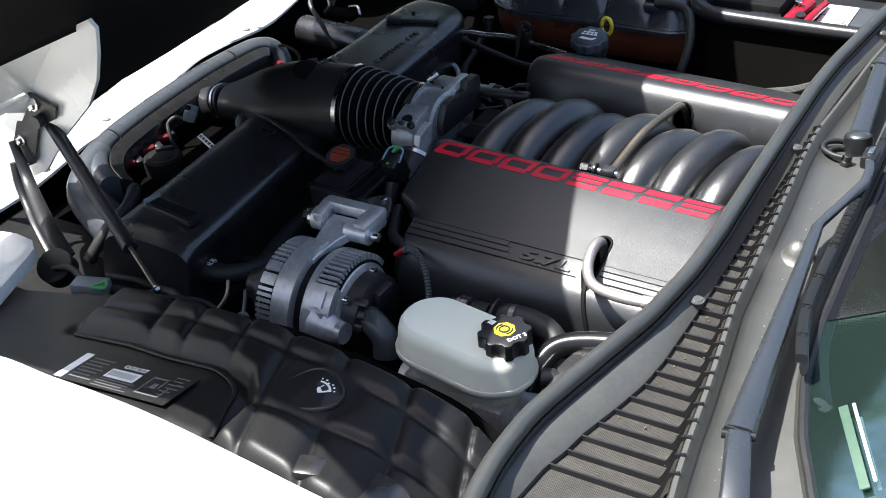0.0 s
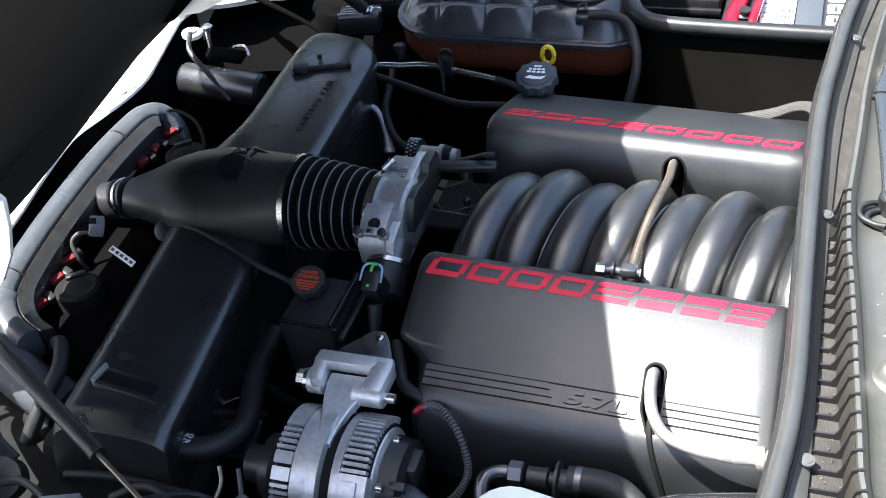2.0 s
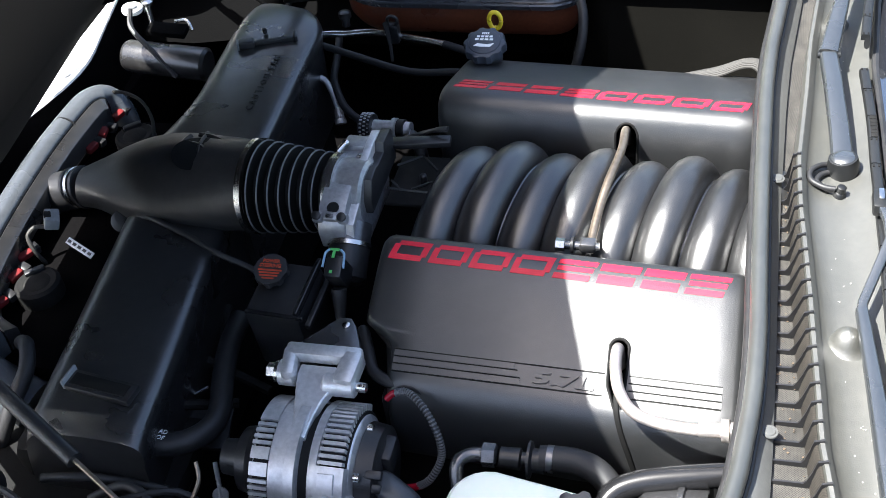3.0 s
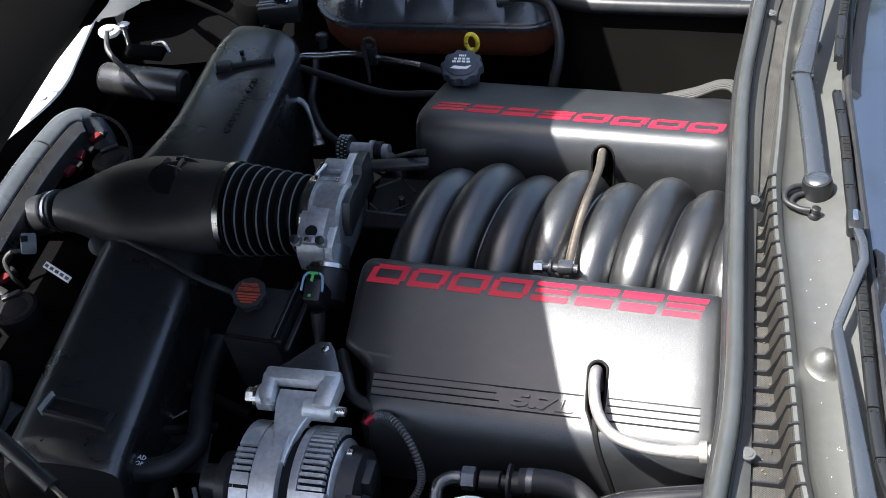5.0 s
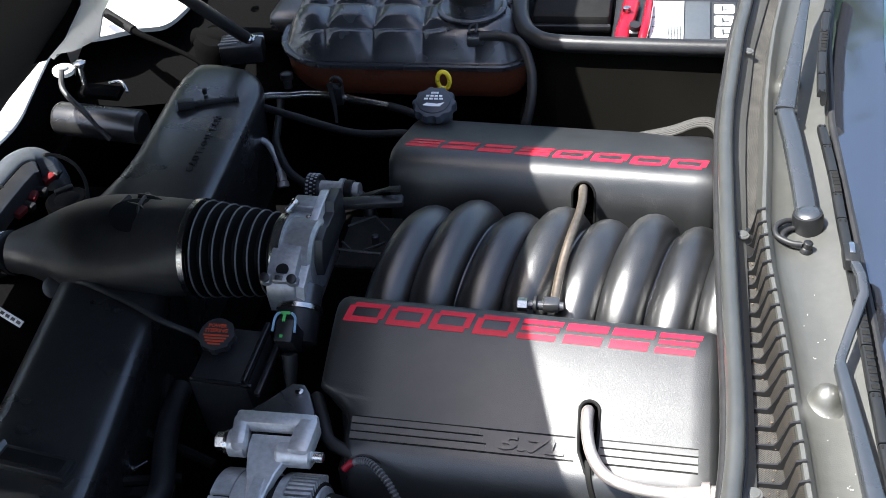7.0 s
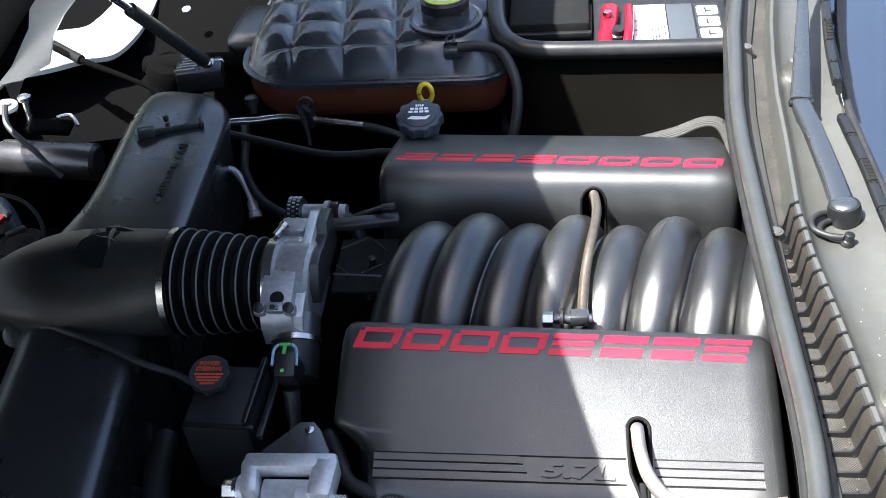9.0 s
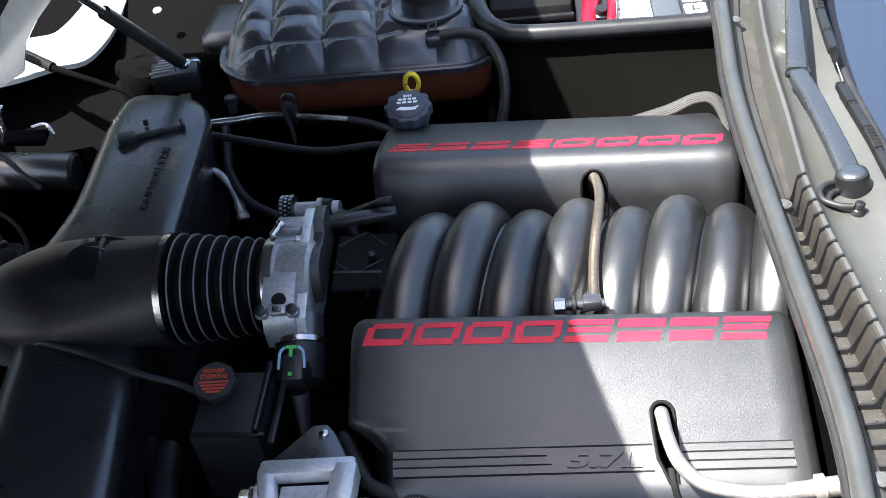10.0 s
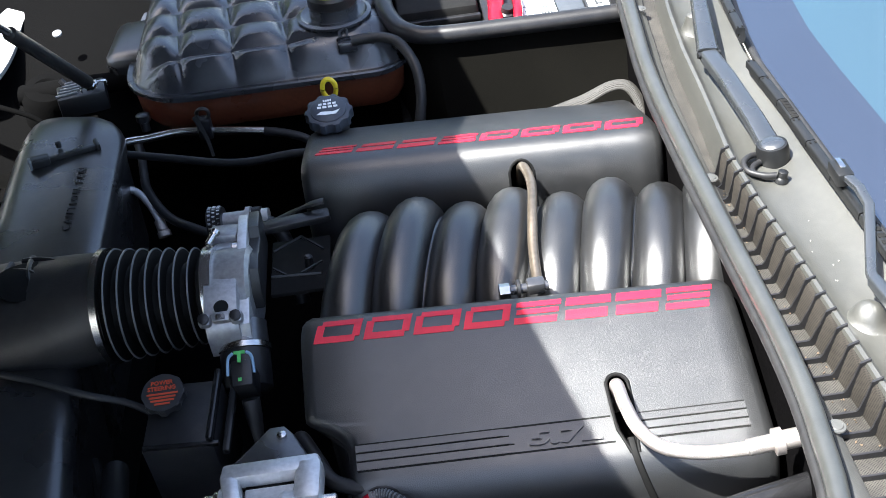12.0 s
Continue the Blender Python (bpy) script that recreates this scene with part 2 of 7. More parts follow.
def box(at, size, bevel=0.002, turn=None, segs=2):
    return add_box(bmesh.new(), at, size, bevel, turn, segs)


def rot(rx=0, ry=0, rz=0):
    return pose(0, 0, 0, rx, ry, rz)


def add_slab(bm, outline, z0, z1, bevel=0.0, m=None):
    """A flat outline (x, y) made into a slab from z0 to z1."""
    b = bmesh.new()
    low = [b.verts.new((x, y, z0)) for x, y in outline]
    f = b.faces.new(low)
    r = bmesh.ops.extrude_face_region(b, geom=[f])
    top = [v for v in r["geom"] if isinstance(v, bmesh.types.BMVert)]
    bmesh.ops.translate(b, vec=(0, 0, z1 - z0), verts=top)
    bmesh.ops.recalc_face_normals(b, faces=b.faces)
    if bevel:
        es = [e for e in b.edges if all(abs(v.co.z - z1) < 1e-6 for v in e.verts)]
        bmesh.ops.bevel(b, geom=es, offset=bevel, segments=2, affect='EDGES', profile=0.5)
    if m is not None:
        bmesh.ops.transform(b, matrix=m, verts=b.verts)
    me = bpy.data.meshes.new("tmp")
    b.to_mesh(me)
    b.free()
    bm.from_mesh(me)
    bpy.data.meshes.remove(me)
    return bm


def slab(outline, z0, z1, bevel=0.0, m=None):
    return add_slab(bmesh.new(), outline, z0, z1, bevel, m)


def stadium(length, width, seg=12, x=0.0, y=0.0):
    r, h = width / 2, (length - width) / 2
    return [(x + (h if math.cos(a) > 0 else -h) + r * math.cos(a), y + r * math.sin(a))
            for a in [(-0.5 + (k + 0.5) / seg) * math.pi for k in range(2 * seg)]]


def gear(r, lobes, depth, seg=6):
    """Outline of a knob with rounded lobes."""
    n = lobes * seg
    return [((r - depth * (0.5 - 0.5 * math.tanh(3 * math.cos(lobes * 2 * math.pi * k / n)))) * math.cos(2 * math.pi * k / n),
             (r - depth * (0.5 - 0.5 * math.tanh(3 * math.cos(lobes * 2 * math.pi * k / n)))) * math.sin(2 * math.pi * k / n)) for k in range(n)]


def lettering(text, size, depth, m, weight=0.0):
    """Words in the built-in font as a raised mesh, laid flat and then moved by m."""
    cu = bpy.data.curves.new("words", 'FONT')
    cu.body, cu.size, cu.extrude, cu.align_x, cu.align_y = text, size, depth, 'CENTER', 'CENTER'
    cu.resolution_u, cu.offset = 2, weight
    ob = bpy.data.objects.new("words", cu)
    scene.collection.objects.link(ob)
    bpy.context.view_layer.update()
    me = ob.to_mesh()
    bm = bmesh.new()
    bm.from_mesh(me)
    ob.to_mesh_clear()
    bpy.data.objects.remove(ob)
    bpy.data.curves.remove(cu)
    bmesh.ops.transform(bm, matrix=m, verts=bm.verts)
    return bm


def basis(at, x_way, z_way):
    """A frame at a place, with its x along x_way and its z near z_way."""
    x = Vector(x_way).normalized()
    y = Vector(z_way).cross(x).normalized()
    z = x.cross(y)
    m = Matrix((x, y, z)).transposed().to_4x4()
    m.translation = at
    return m


def table(x, rows):
    """Piecewise straight line through rows of (x, value), in rising x."""
    return float(np.interp(x, [r[0] for r in rows], [r[1] for r in rows]))


def hex_bolt(name, at, way, r, h, mat_, parent, label=""):
    bm = bmesh.new()
    add_lathe(bm, [(0, r * 1.35), (h * 0.25, r * 1.35), (h * 0.27, r * 1.0)], at, way, 18)
    add_lathe(bm, [(h * 0.2, r), (h * 0.9, r), (h, r * 0.82)], at, way, 6)
    return part(name, bm, mat_, parent, label)


# ---- ground and closing surfaces ----
g = bmesh.new()
bmesh.ops.create_grid(g, x_segments=8, y_segments=8, size=400)
ground = tagged(part("ground", g, CONCRETE, None), "pale sunlit concrete driveway", "ground", kind="structure")

# floor and radiator panel are near-black, the shade down here being in their colour
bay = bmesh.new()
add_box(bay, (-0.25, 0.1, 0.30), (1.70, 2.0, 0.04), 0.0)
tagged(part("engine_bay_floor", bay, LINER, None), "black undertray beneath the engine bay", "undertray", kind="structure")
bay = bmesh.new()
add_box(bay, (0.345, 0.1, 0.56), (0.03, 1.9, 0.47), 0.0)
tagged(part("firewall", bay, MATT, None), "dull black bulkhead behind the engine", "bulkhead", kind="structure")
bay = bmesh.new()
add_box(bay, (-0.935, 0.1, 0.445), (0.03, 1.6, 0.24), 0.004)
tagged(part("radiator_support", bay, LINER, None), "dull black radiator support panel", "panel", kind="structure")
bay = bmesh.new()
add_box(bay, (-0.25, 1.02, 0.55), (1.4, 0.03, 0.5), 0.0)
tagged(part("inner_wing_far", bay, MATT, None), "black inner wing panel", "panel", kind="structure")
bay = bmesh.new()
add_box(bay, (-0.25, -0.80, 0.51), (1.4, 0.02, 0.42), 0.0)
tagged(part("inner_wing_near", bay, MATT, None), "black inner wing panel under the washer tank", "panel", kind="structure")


# ---- engine covers ----
# the engine sits slightly askew to the cowl
ENGINE = Matrix(((1, 0, 0, 0), (-0.063, 1, 0, -0.006), (0, 0, 1, 0), (0, 0, 0, 1)))
CARRIER[0] = ENGINE
COVER_PROFILE = [(0.118, 0.690), (0.121, 0.735), (0.126, 0.768), (0.136, 0.792), (0.150, 0.803), (0.170, 0.804), (0.200, 0.796), (0.235, 0.784),
                 (0.262, 0.774), (0.284, 0.766), (0.300, 0.760), (0.318, 0.752), (0.331, 0.742), (0.341, 0.725),
                 (0.347, 0.702), (0.350, 0.680), (0.351, 0.660), (0.351, 0.640)]


def profile_points(rows, sub):
    return [(p.x, p.y) for p in spline([(a, b, 0) for a, b in rows], sub)]


COVER_FINE = profile_points(COVER_PROFILE, 6)


def cover_point(d, lift=0.0):
    """Out from the centre line by d: the height of the cover and its normal (d, z)."""
    rows = COVER_FINE
    for (a, b), (c, e) in zip(rows, rows[1:]):
        if a <= d <= c and c > a:
            t = (d - a) / (c - a)
            n = Vector((-(e - b), c - a)).normalized()
            return a + (c - a) * t + n.x * lift, b + (e - b) * t + n.y * lift
    return d, rows[-1][1]


def cover_patch(bm, side, x0, x1, d0, d1, lift, slant=0.0, rows=4):
    """A thin raised patch that lies on a cover."""
    top, low = [], []
    for k in range(rows + 1):
        d = d0 + (d1 - d0) * k / rows
        shift = slant * (d - d0)
        y, z = cover_point(d, lift)
        yl, zl = cover_point(d, -0.001)
        top.append([bm.verts.new((x0 - shift, side * y, z)), bm.verts.new((x1 - shift, side * y, z))])
        low.append([bm.verts.new((x0 - shift, side * yl, zl)), bm.verts.new((x1 - shift, side * yl, zl))])
    for k in range(rows):
        bm.faces.new((top[k][0], top[k][1], top[k + 1][1], top[k + 1][0]))
        bm.faces.new((low[k][0], low[k + 1][0], top[k + 1][0], top[k][0]))
        bm.faces.new((low[k][1], low[k + 1][1], top[k + 1][1], top[k][1]))
    bm.faces.new((top[0][0], top[0][1], low[0][1], low[0][0]))
    bm.faces.new((top[-1][0], top[-1][1], low[-1][1], low[-1][0]))


def cover_shell(side, front, rear, slots):
    """The moulded shell. front(d, z): where the cover begins; slots: (x0, x1, test(x, d, z)) cut-outs."""
    bm = bmesh.new()
    inset = [(0.0, 0.016), (0.0025, 0.008), (0.007, 0.003), (0.014, 0.0)]
    inner = [float(x) for s in slots for x in np.linspace(s[0], s[1], 20)]
    xs_mid = sorted(set([-0.15, -0.10, -0.05, 0.0, 0.14, 0.17, 0.19] + inner))
    rows = []
    n = len(COVER_FINE)
    for i, (d, z) in enumerate(COVER_FINE):
        a, b = COVER_FINE[max(i - 1, 0)], COVER_FINE[min(i + 1, n - 1)]
        nd = Vector((-(b[1] - a[1]), b[0] - a[0])).normalized()
        f = front(d, z)
        row = [(f + dx, off) for dx, off in inset] + [(max(x, f + 0.016), 0) for x in xs_mid] + [(rear - dx, off) for dx, off in reversed(inset)]
        rows.append([bm.verts.new((x, side * (d - nd.x * off), z - nd.y * off)) for x, off in row])
    for i in range(n - 1):
        for k in range(len(rows[0]) - 1):
            q = (rows[i][k], rows[i][k + 1], rows[i + 1][k + 1], rows[i + 1][k])
            mid = sum((v.co for v in q), Vector()) / 4
            if any(x0 < mid.x < x1 and test(mid.x, abs(mid.y), mid.z) for x0, x1, test in slots):
                continue
            bm.faces.new(q)
    for k in (0, len(rows[0]) - 1):
        bm.faces.new([r[k] for r in rows])
    bmesh.ops.remove_doubles(bm, verts=bm.verts, dist=1e-5)
    return bm


def near_front(d, z):
    return table(d, [(0, -0.2225), (0.255, -0.2225), (0.262, -0.2220), (0.268, -0.2160), (0.274, -0.2030), (0.280, -0.1935), (0.288, -0.1860), (0.298, -0.1825), (0.36, -0.1825)])


# plain marks in place of the brand's word: strokes (u0, u1, v0, v1) in widths and heights of one mark
FRAME_MARK = [(0.10, 1.0, 0.0, 0.26), (0.0, 0.90, 0.74, 1.0), (0.0, 0.17, 0.20, 0.80), (0.83, 1.0, 0.20, 0.80)]
STACK_MARK = [(0.0, 1.0, 0.0, 0.26), (0.03, 0.96, 0.38, 0.60), (0.0, 0.94, 0.74, 1.0)]
PAIR_MARK = [(0.0, 1.0, 0.0, 0.40), (0.02, 0.94, 0.60, 1.0)]
BRAND_MARKS = [FRAME_MARK, FRAME_MARK, FRAME_MARK, FRAME_MARK, STACK_MARK, PAIR_MARK, PAIR_MARK, STACK_MARK]


def brand_row(parent, side, start, pitch, top, drift, lean):
    """Eight plain red marks in place of the brand's word; pitch is negative where they run the other way."""
    for k, strokes in enumerate(BRAND_MARKS):
        bm = bmesh.new()
        for u0, u1, v0, v1 in strokes:
            xa, xb = start + pitch * (k + 0.90 * u0), start + pitch * (k + 0.90 * u1)
            d0 = top + drift * (xa - start)
            h = 0.0285
            shift = lean * h * (1 - v0)
            cover_patch(bm, side, min(xa, xb) + shift, max(xa, xb) + shift, d0 + h * v0, d0 + h * v1, 0.0006, slant=lean, rows=2)
        part("red_mark", bm, RED, parent, "plain red painted mark", flat=True)


def cover_groove(bm, x0, x1, d_at, width, lift):
    """A narrow strip that follows the cover along a line d_at(x)."""
    n = 6
    tops, lows = [], []
    for k in range(n + 1):
        x = x0 + (x1 - x0) * k / n
        d = d_at(x)
        tops.append([Vector((x, -cover_point(q, lift)[0], cover_point(q, lift)[1])) for q in (d, d + width)])
        lows.append([Vector((x, -cover_point(q, -0.001)[0], cover_point(q, -0.001)[1])) for q in (d, d + width)])
    add_rings(bm, [[lo[0], t[0], t[1], lo[1]] for lo, t in zip(lows, tops)])
    return bm


SLOT_LEFT = [(0.2595, 0.0758), (0.298, 0.0770), (0.308, 0.0795), (0.3193, 0.0845), (0.3246, 0.0870), (0.335, 0.0960), (0.346, 0.1110), (0.352, 0.1180)]
SLOT_RIGHT = [(0.2595, 0.0964), (0.296, 0.0964), (0.308, 0.0950), (0.318, 0.0935), (0.3246, 0.0935), (0.335, 0.1015), (0.346, 0.1160), (0.352, 0.1230)]


def in_slot(x, d, z):
    if d < 0.2595:
        return ((x - 0.0861) / 0.0105) ** 2 + ((d - 0.2595) / 0.0105) ** 2 < 1
    return d < 0.318 and table(d, SLOT_LEFT) < x < table(d, SLOT_RIGHT)


near_cover = thing("engine_cover", (0, -0.25, 0.60), "grained grey engine cover with red marks and a raised 5.7L", "engine cover", "engine covers")
part("shell", cover_shell(-1, near_front, 0.226, [(0.0735, 0.1240, in_slot)]), COVER, near_cover)
brand_row(near_cover, -1, -0.2075, 0.0512, 0.1575, 0.0, 0.25)
rib_line = lambda k: (lambda x: 0.2948 + 0.0081 * k - 0.0225 * (x + 0.174))
for x0, x1, short in ((-0.174, 0.0730, -0.030), (0.1000, 0.2015, None)):
    for k in range(4):
        end = short + 0.004 * k if short is not None and k in (1, 2) else x1
        # thin black strips on the surface paint the shade between the ribs
        part("groove", cover_groove(bmesh.new(), x0, end, rib_line(k), 0.0017, 0.00015), MATT, near_cover, "black strip painted for groove shade", flat=True)
    for k in range(3):
        end = short + 0.004 * k if short is not None else x1
        gap = lambda x, k=k: rib_line(k)(x) + 0.0017
        part("rib", cover_groove(bmesh.new(), x0, end, gap, 0.0064, 0.0011), COVER, near_cover, flat=True)
y5, z5 = cover_point(0.3055, 0.0004)
ya, za = cover_point(0.294)
yb, zb_ = cover_point(0.317)
slope = Vector((0, -(ya - yb), za - zb_))
lean_ = Matrix(((2.02, 0.26, 0, 0), (0, 1, 0, 0), (0, 0, 1, 0), (0, 0, 0, 1)))
part("displacement_figure", lettering("5.7L", 0.0200, 0.0014, basis((0.0275, -y5, z5 + 0.0006), (1, 0.004, 0), Vector((1, 0, 0)).cross(slope)) @ lean_, 0.0008),
     COVER, near_cover, "raised figure 5.7L", flat=True)
# rolled rim round the hose slot
bm = bmesh.new()
arch = [(0.0861 - 0.0108 * math.cos(a), 0.2595 - 0.0108 * math.sin(a)) for a in [math.pi * k / 10 for k in range(11)]]
rim = [(x - 0.0003, d) for d, x in reversed(SLOT_LEFT[1:5])] + arch + [(x + 0.0003, d) for d, x in SLOT_RIGHT[1:5]]
add_tube(bm, [(x, -cover_point(d)[0], cover_point(d)[1] - 0.0006) for x, d in rim], 0.0019, 8, 3)
part("slot_rim", bm, PIT, near_cover)
seam = [(0.0880, 0.312, 0.7548), (0.0885, 0.3200, 0.7508), (0.0900, 0.3290, 0.7440), (0.0935, 0.3370, 0.7330), (0.0985, 0.3435, 0.7180), (0.1050, 0.3480, 0.6980), (0.1120, 0.3505, 0.6700), (0.1180, 0.3512, 0.6450)]
# a raised black bead stands in for the shaded gap here
part("seam", tube([(x, -d, z) for x, d, z in seam], 0.0036, 8, 4, 0.6, (0, 1, 0)), PIT, near_cover, "black bead drawn for the gap below the slot")

far_cover = thing("engine_cover", (0, 0.25, 0.60), "grained grey engine cover with red marks beside the oil cap", "engine cover", "engine covers")


def in_far_slot(x, d, z):
    if d > 0.1352 or z > 0.790:
        return False
    half = 0.0152 if z < 0.772 else 0.0152 * math.sqrt(max(1 - ((z - 0.772) / 0.018) ** 2, 0))
    return abs(x - 0.0493) < half


part("shell", cover_shell(1, lambda d, z: -0.224, 0.228, [(0.0330, 0.0660, in_far_slot)]), COVER, far_cover)
brand_row(far_cover, 1, 0.2125, -0.0518, 0.1605, -0.031, -0.25)
bm = bmesh.new()
rim = [(0.0493 + sg * hw, z) for sg, hw, z in ([(-1, 0.0152, 0.72), (-1, 0.0152, 0.75)] + [(1, -0.0152 * math.cos(a), 0.772 + 0.018 * math.sin(a)) for a in [math.pi * k / 8 for k in range(9)]] + [(1, 0.0152, 0.75), (1, 0.0152, 0.72)])]
far_d = [(b, a) for a, b in COVER_PROFILE[:5]]
add_tube(bm, [(x, table(z, far_d), z) for x, z in rim], 0.0019, 8, 3)
part("slot_rim", bm, PIT, far_cover)

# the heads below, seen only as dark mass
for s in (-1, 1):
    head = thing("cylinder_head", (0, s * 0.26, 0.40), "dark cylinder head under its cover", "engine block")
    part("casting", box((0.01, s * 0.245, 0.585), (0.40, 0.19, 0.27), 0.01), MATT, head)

# ---- intake manifold ----
manifold = thing("intake_manifold", (0.04, 0, 0.60), "satin grey intake manifold with eight arched runners", "intake manifold")
ARCH = [(0.092, 0.650), (0.086, 0.715), (0.066, 0.752), (0.036, 0.771), (-0.002, 0.778), (-0.045, 0.771), (-0.078, 0.755), (-0.100, 0.728), (-0.108, 0.67)]
for k in range(8):
    x = -0.157 + 0.0576 * k
    up = 0.005 if k % 2 else -0.002
    sway = 0.006 if k % 2 else -0.004
    bm = tube([(x + 0.26 * y, y + sway, z + (up if z > 0.7 else 0)) for y, z in ARCH], 0.0292, 18, 5, up=(1, 0, 0))
    part("runner", bm, RUNNER, manifold)
    bm = tube([(x + 0.0288 + 0.26 * y, y + 0.004, z + 0.006) for y, z in ARCH[1:-1]], 0.0036, 8, 4)
    part("seam", bm, RUNNER, manifold)
part("plenum", box((0.045, -0.01, 0.670), (0.47, 0.19, 0.14), 0.02), MATT, manifold)

CARRIER[0] = Matrix.Identity(4)

# ---- fuel crossover pipe with its fitting ----
pipe = thing("fuel_pipe", (0.04, 0, 0.80), "tarnished metal fuel pipe arching over the runners", "pipe")
part("bent_tube", tube([(0.050, 0.150, 0.740), (0.049, 0.128, 0.775), (0.050, 0.100, 0.796), (0.052, 0.060, 0.806), (0.050, 0.025, 0.810), (0.043, -0.020, 0.809), (0.037, -0.060, 0.800), (0.034, -0.095, 0.792), (0.033, -0.118, 0.788)], 0.0058, 12, 5), PIPE, pipe)
bm = lathe([(0, 0.0055), (0.048, 0.0055)], (-0.004, -0.122, 0.789), (1, 0, 0), 14)
part("rail_stub", bm, SERVO, pipe)
part("union_nut", lathe([(0, 0.006), (0.001, 0.0082), (0.012, 0.0082), (0.013, 0.006)], (-0.010, -0.122, 0.789), (1, 0, 0), 6), STEEL, pipe, "bright hexagon nut")
part("collar", lathe([(0, 0.008), (0.001, 0.0105), (0.004, 0.0105), (0.005, 0.008)], (0.009, -0.122, 0.789), (1, 0, 0), 16), BLACK, pipe)
part("clip", box((0.030, -0.121, 0.790), (0.020, 0.016, 0.014), 0.003), SERVO, pipe)

# ---- braided hose out of the near cover ----
hose = thing("braided_hose", (0.09, -0.28, 0.74), "braided steel fuel hose curving out of the slotted cover", "hose")
part("hose_body", tube([(0.085, -0.262, 0.735), (0.085, -0.268, 0.768), (0.0845, -0.282, 0.783), (0.086, -0.308, 0.783), (0.093, -0.335, 0.777), (0.110, -0.360, 0.775), (0.140, -0.375, 0.778), (0.172, -0.382, 0.783), (0.196, -0.384, 0.787)], 0.0066, 14, 6), BRAID, hose)
part("ferrule", lathe([(0, 0.0066), (0.001, 0.0078), (0.024, 0.0078), (0.025, 0.0065)], (0.180, -0.383, 0.7845), (1, 0, 0.12), 16), BRAID, hose)
part("coupling", lathe([(0, 0.007), (0.001, 0.0125), (0.009, 0.0125), (0.010, 0.009), (0.030, 0.009)], (0.203, -0.384, 0.7878), (1, 0, 0.12), 16), BRAID, hose)

# ---- throttle body and air duct ----
TB_AXIS = Vector((1, -0.066, 0.02)).normalized()


def on_axis(x):
    """A point of the air path's axis behind the duct."""
    t = (x + 0.468) / 0.128
    return Vector((x + 0.016, -0.002 - 0.009 * t, 0.750 + 0.008 * t))


bellows = thing("intake_bellows", (-0.40, 0, 0.70), "black ribbed rubber intake bellows with steel clamps", "air hose")
prof = [(-0.004, 0.062)]
for k in range(7):
    a = 0.004 + 0.0155 * k
    r = 0.0665 - 0.0016 * k
    prof += [(a, r - 0.018), (a + 0.0056, r - 0.018), (a + 0.0074, r - 0.002), (a + 0.0096, r - 0.002), (a + 0.0114, r - 0.018)]
    # the highlight on each rib is painted as a grey crest
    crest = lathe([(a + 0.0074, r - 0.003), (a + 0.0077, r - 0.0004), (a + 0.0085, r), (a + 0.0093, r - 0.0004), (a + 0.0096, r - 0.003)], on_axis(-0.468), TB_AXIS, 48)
    part("crest", crest, CREST_LIGHT, bellows, "rib crest with its highlight painted grey")
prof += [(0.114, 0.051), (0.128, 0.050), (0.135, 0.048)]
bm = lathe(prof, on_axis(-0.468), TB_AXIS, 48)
# near-black tube, so the shade between ribs is in the colour
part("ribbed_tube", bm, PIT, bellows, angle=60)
for x, r, w in ((-0.472, 0.0680, 0.008), (-0.349, 0.0530, 0.012)):
    part("clamp", lathe([(0, r - 0.003), (0, r), (w, r), (w, r - 0.003)], on_axis(x), TB_AXIS, 40), STEEL, bellows, "bright steel hose clamp")
part("clamp_screw", lathe([(0, 0.004), (0.014, 0.004), (0.015, 0.0055), (0.020, 0.0055)], on_axis(-0.347) + Vector((0.004, 0.020, 0.052)), (0.5, 0.8, 0.3), 10), STEEL, bellows)

throttle = thing("intake_throttle", (-0.31, 0, 0.68), "cast aluminium intake throttle between bellows and manifold", "throttle")
SIDE_ON = Matrix(((0, 0, 1, 0), (1, 0, 0, 0), (0, 1, 0, 0), (0, 0, 0, 1)))      # an outline in (y, z), drawn out along x
part("barrel", lathe([(0, 0.042), (0.002, 0.046), (0.018, 0.048), (0.046, 0.048), (0.050, 0.043)], on_axis(-0.345), TB_AXIS, 36), CASTING, throttle)
BODY = [(0.062, 0.770), (0.060, 0.782), (0.050, 0.790), (0.020, 0.797), (-0.015, 0.799), (-0.050, 0.795), (-0.076, 0.787), (-0.092, 0.775), (-0.098, 0.758), (-0.094, 0.730), (-0.060, 0.705), (0.030, 0.702), (0.055, 0.730)]
part("housing", slab(BODY, -0.331, -0.2940, 0.0025, SIDE_ON), CASTING, throttle)
part("top_ledge", box((-0.3125, 0.046, 0.7955), (0.034, 0.030, 0.012), 0.003, rot(-8, 0, -3)), CASTING, throttle)
part("flange", slab([(0.074, 0.800), (0.062, 0.8075), (0.036, 0.8085), (0.000, 0.8045), (-0.016, 0.7975), (-0.024, 0.785), (-0.090, 0.768), (-0.098, 0.740), (-0.060, 0.700), (0.060, 0.700), (0.078, 0.740)], -0.2940, -0.2830, 0.002, SIDE_ON), ALLOY, throttle)
part("flange_screw", lathe([(0, 0.0065), (0.007, 0.0065), (0.008, 0.0045)], (-0.2940, 0.012, 0.7975), (-1, 0, 0.1), 12), STEEL, throttle)
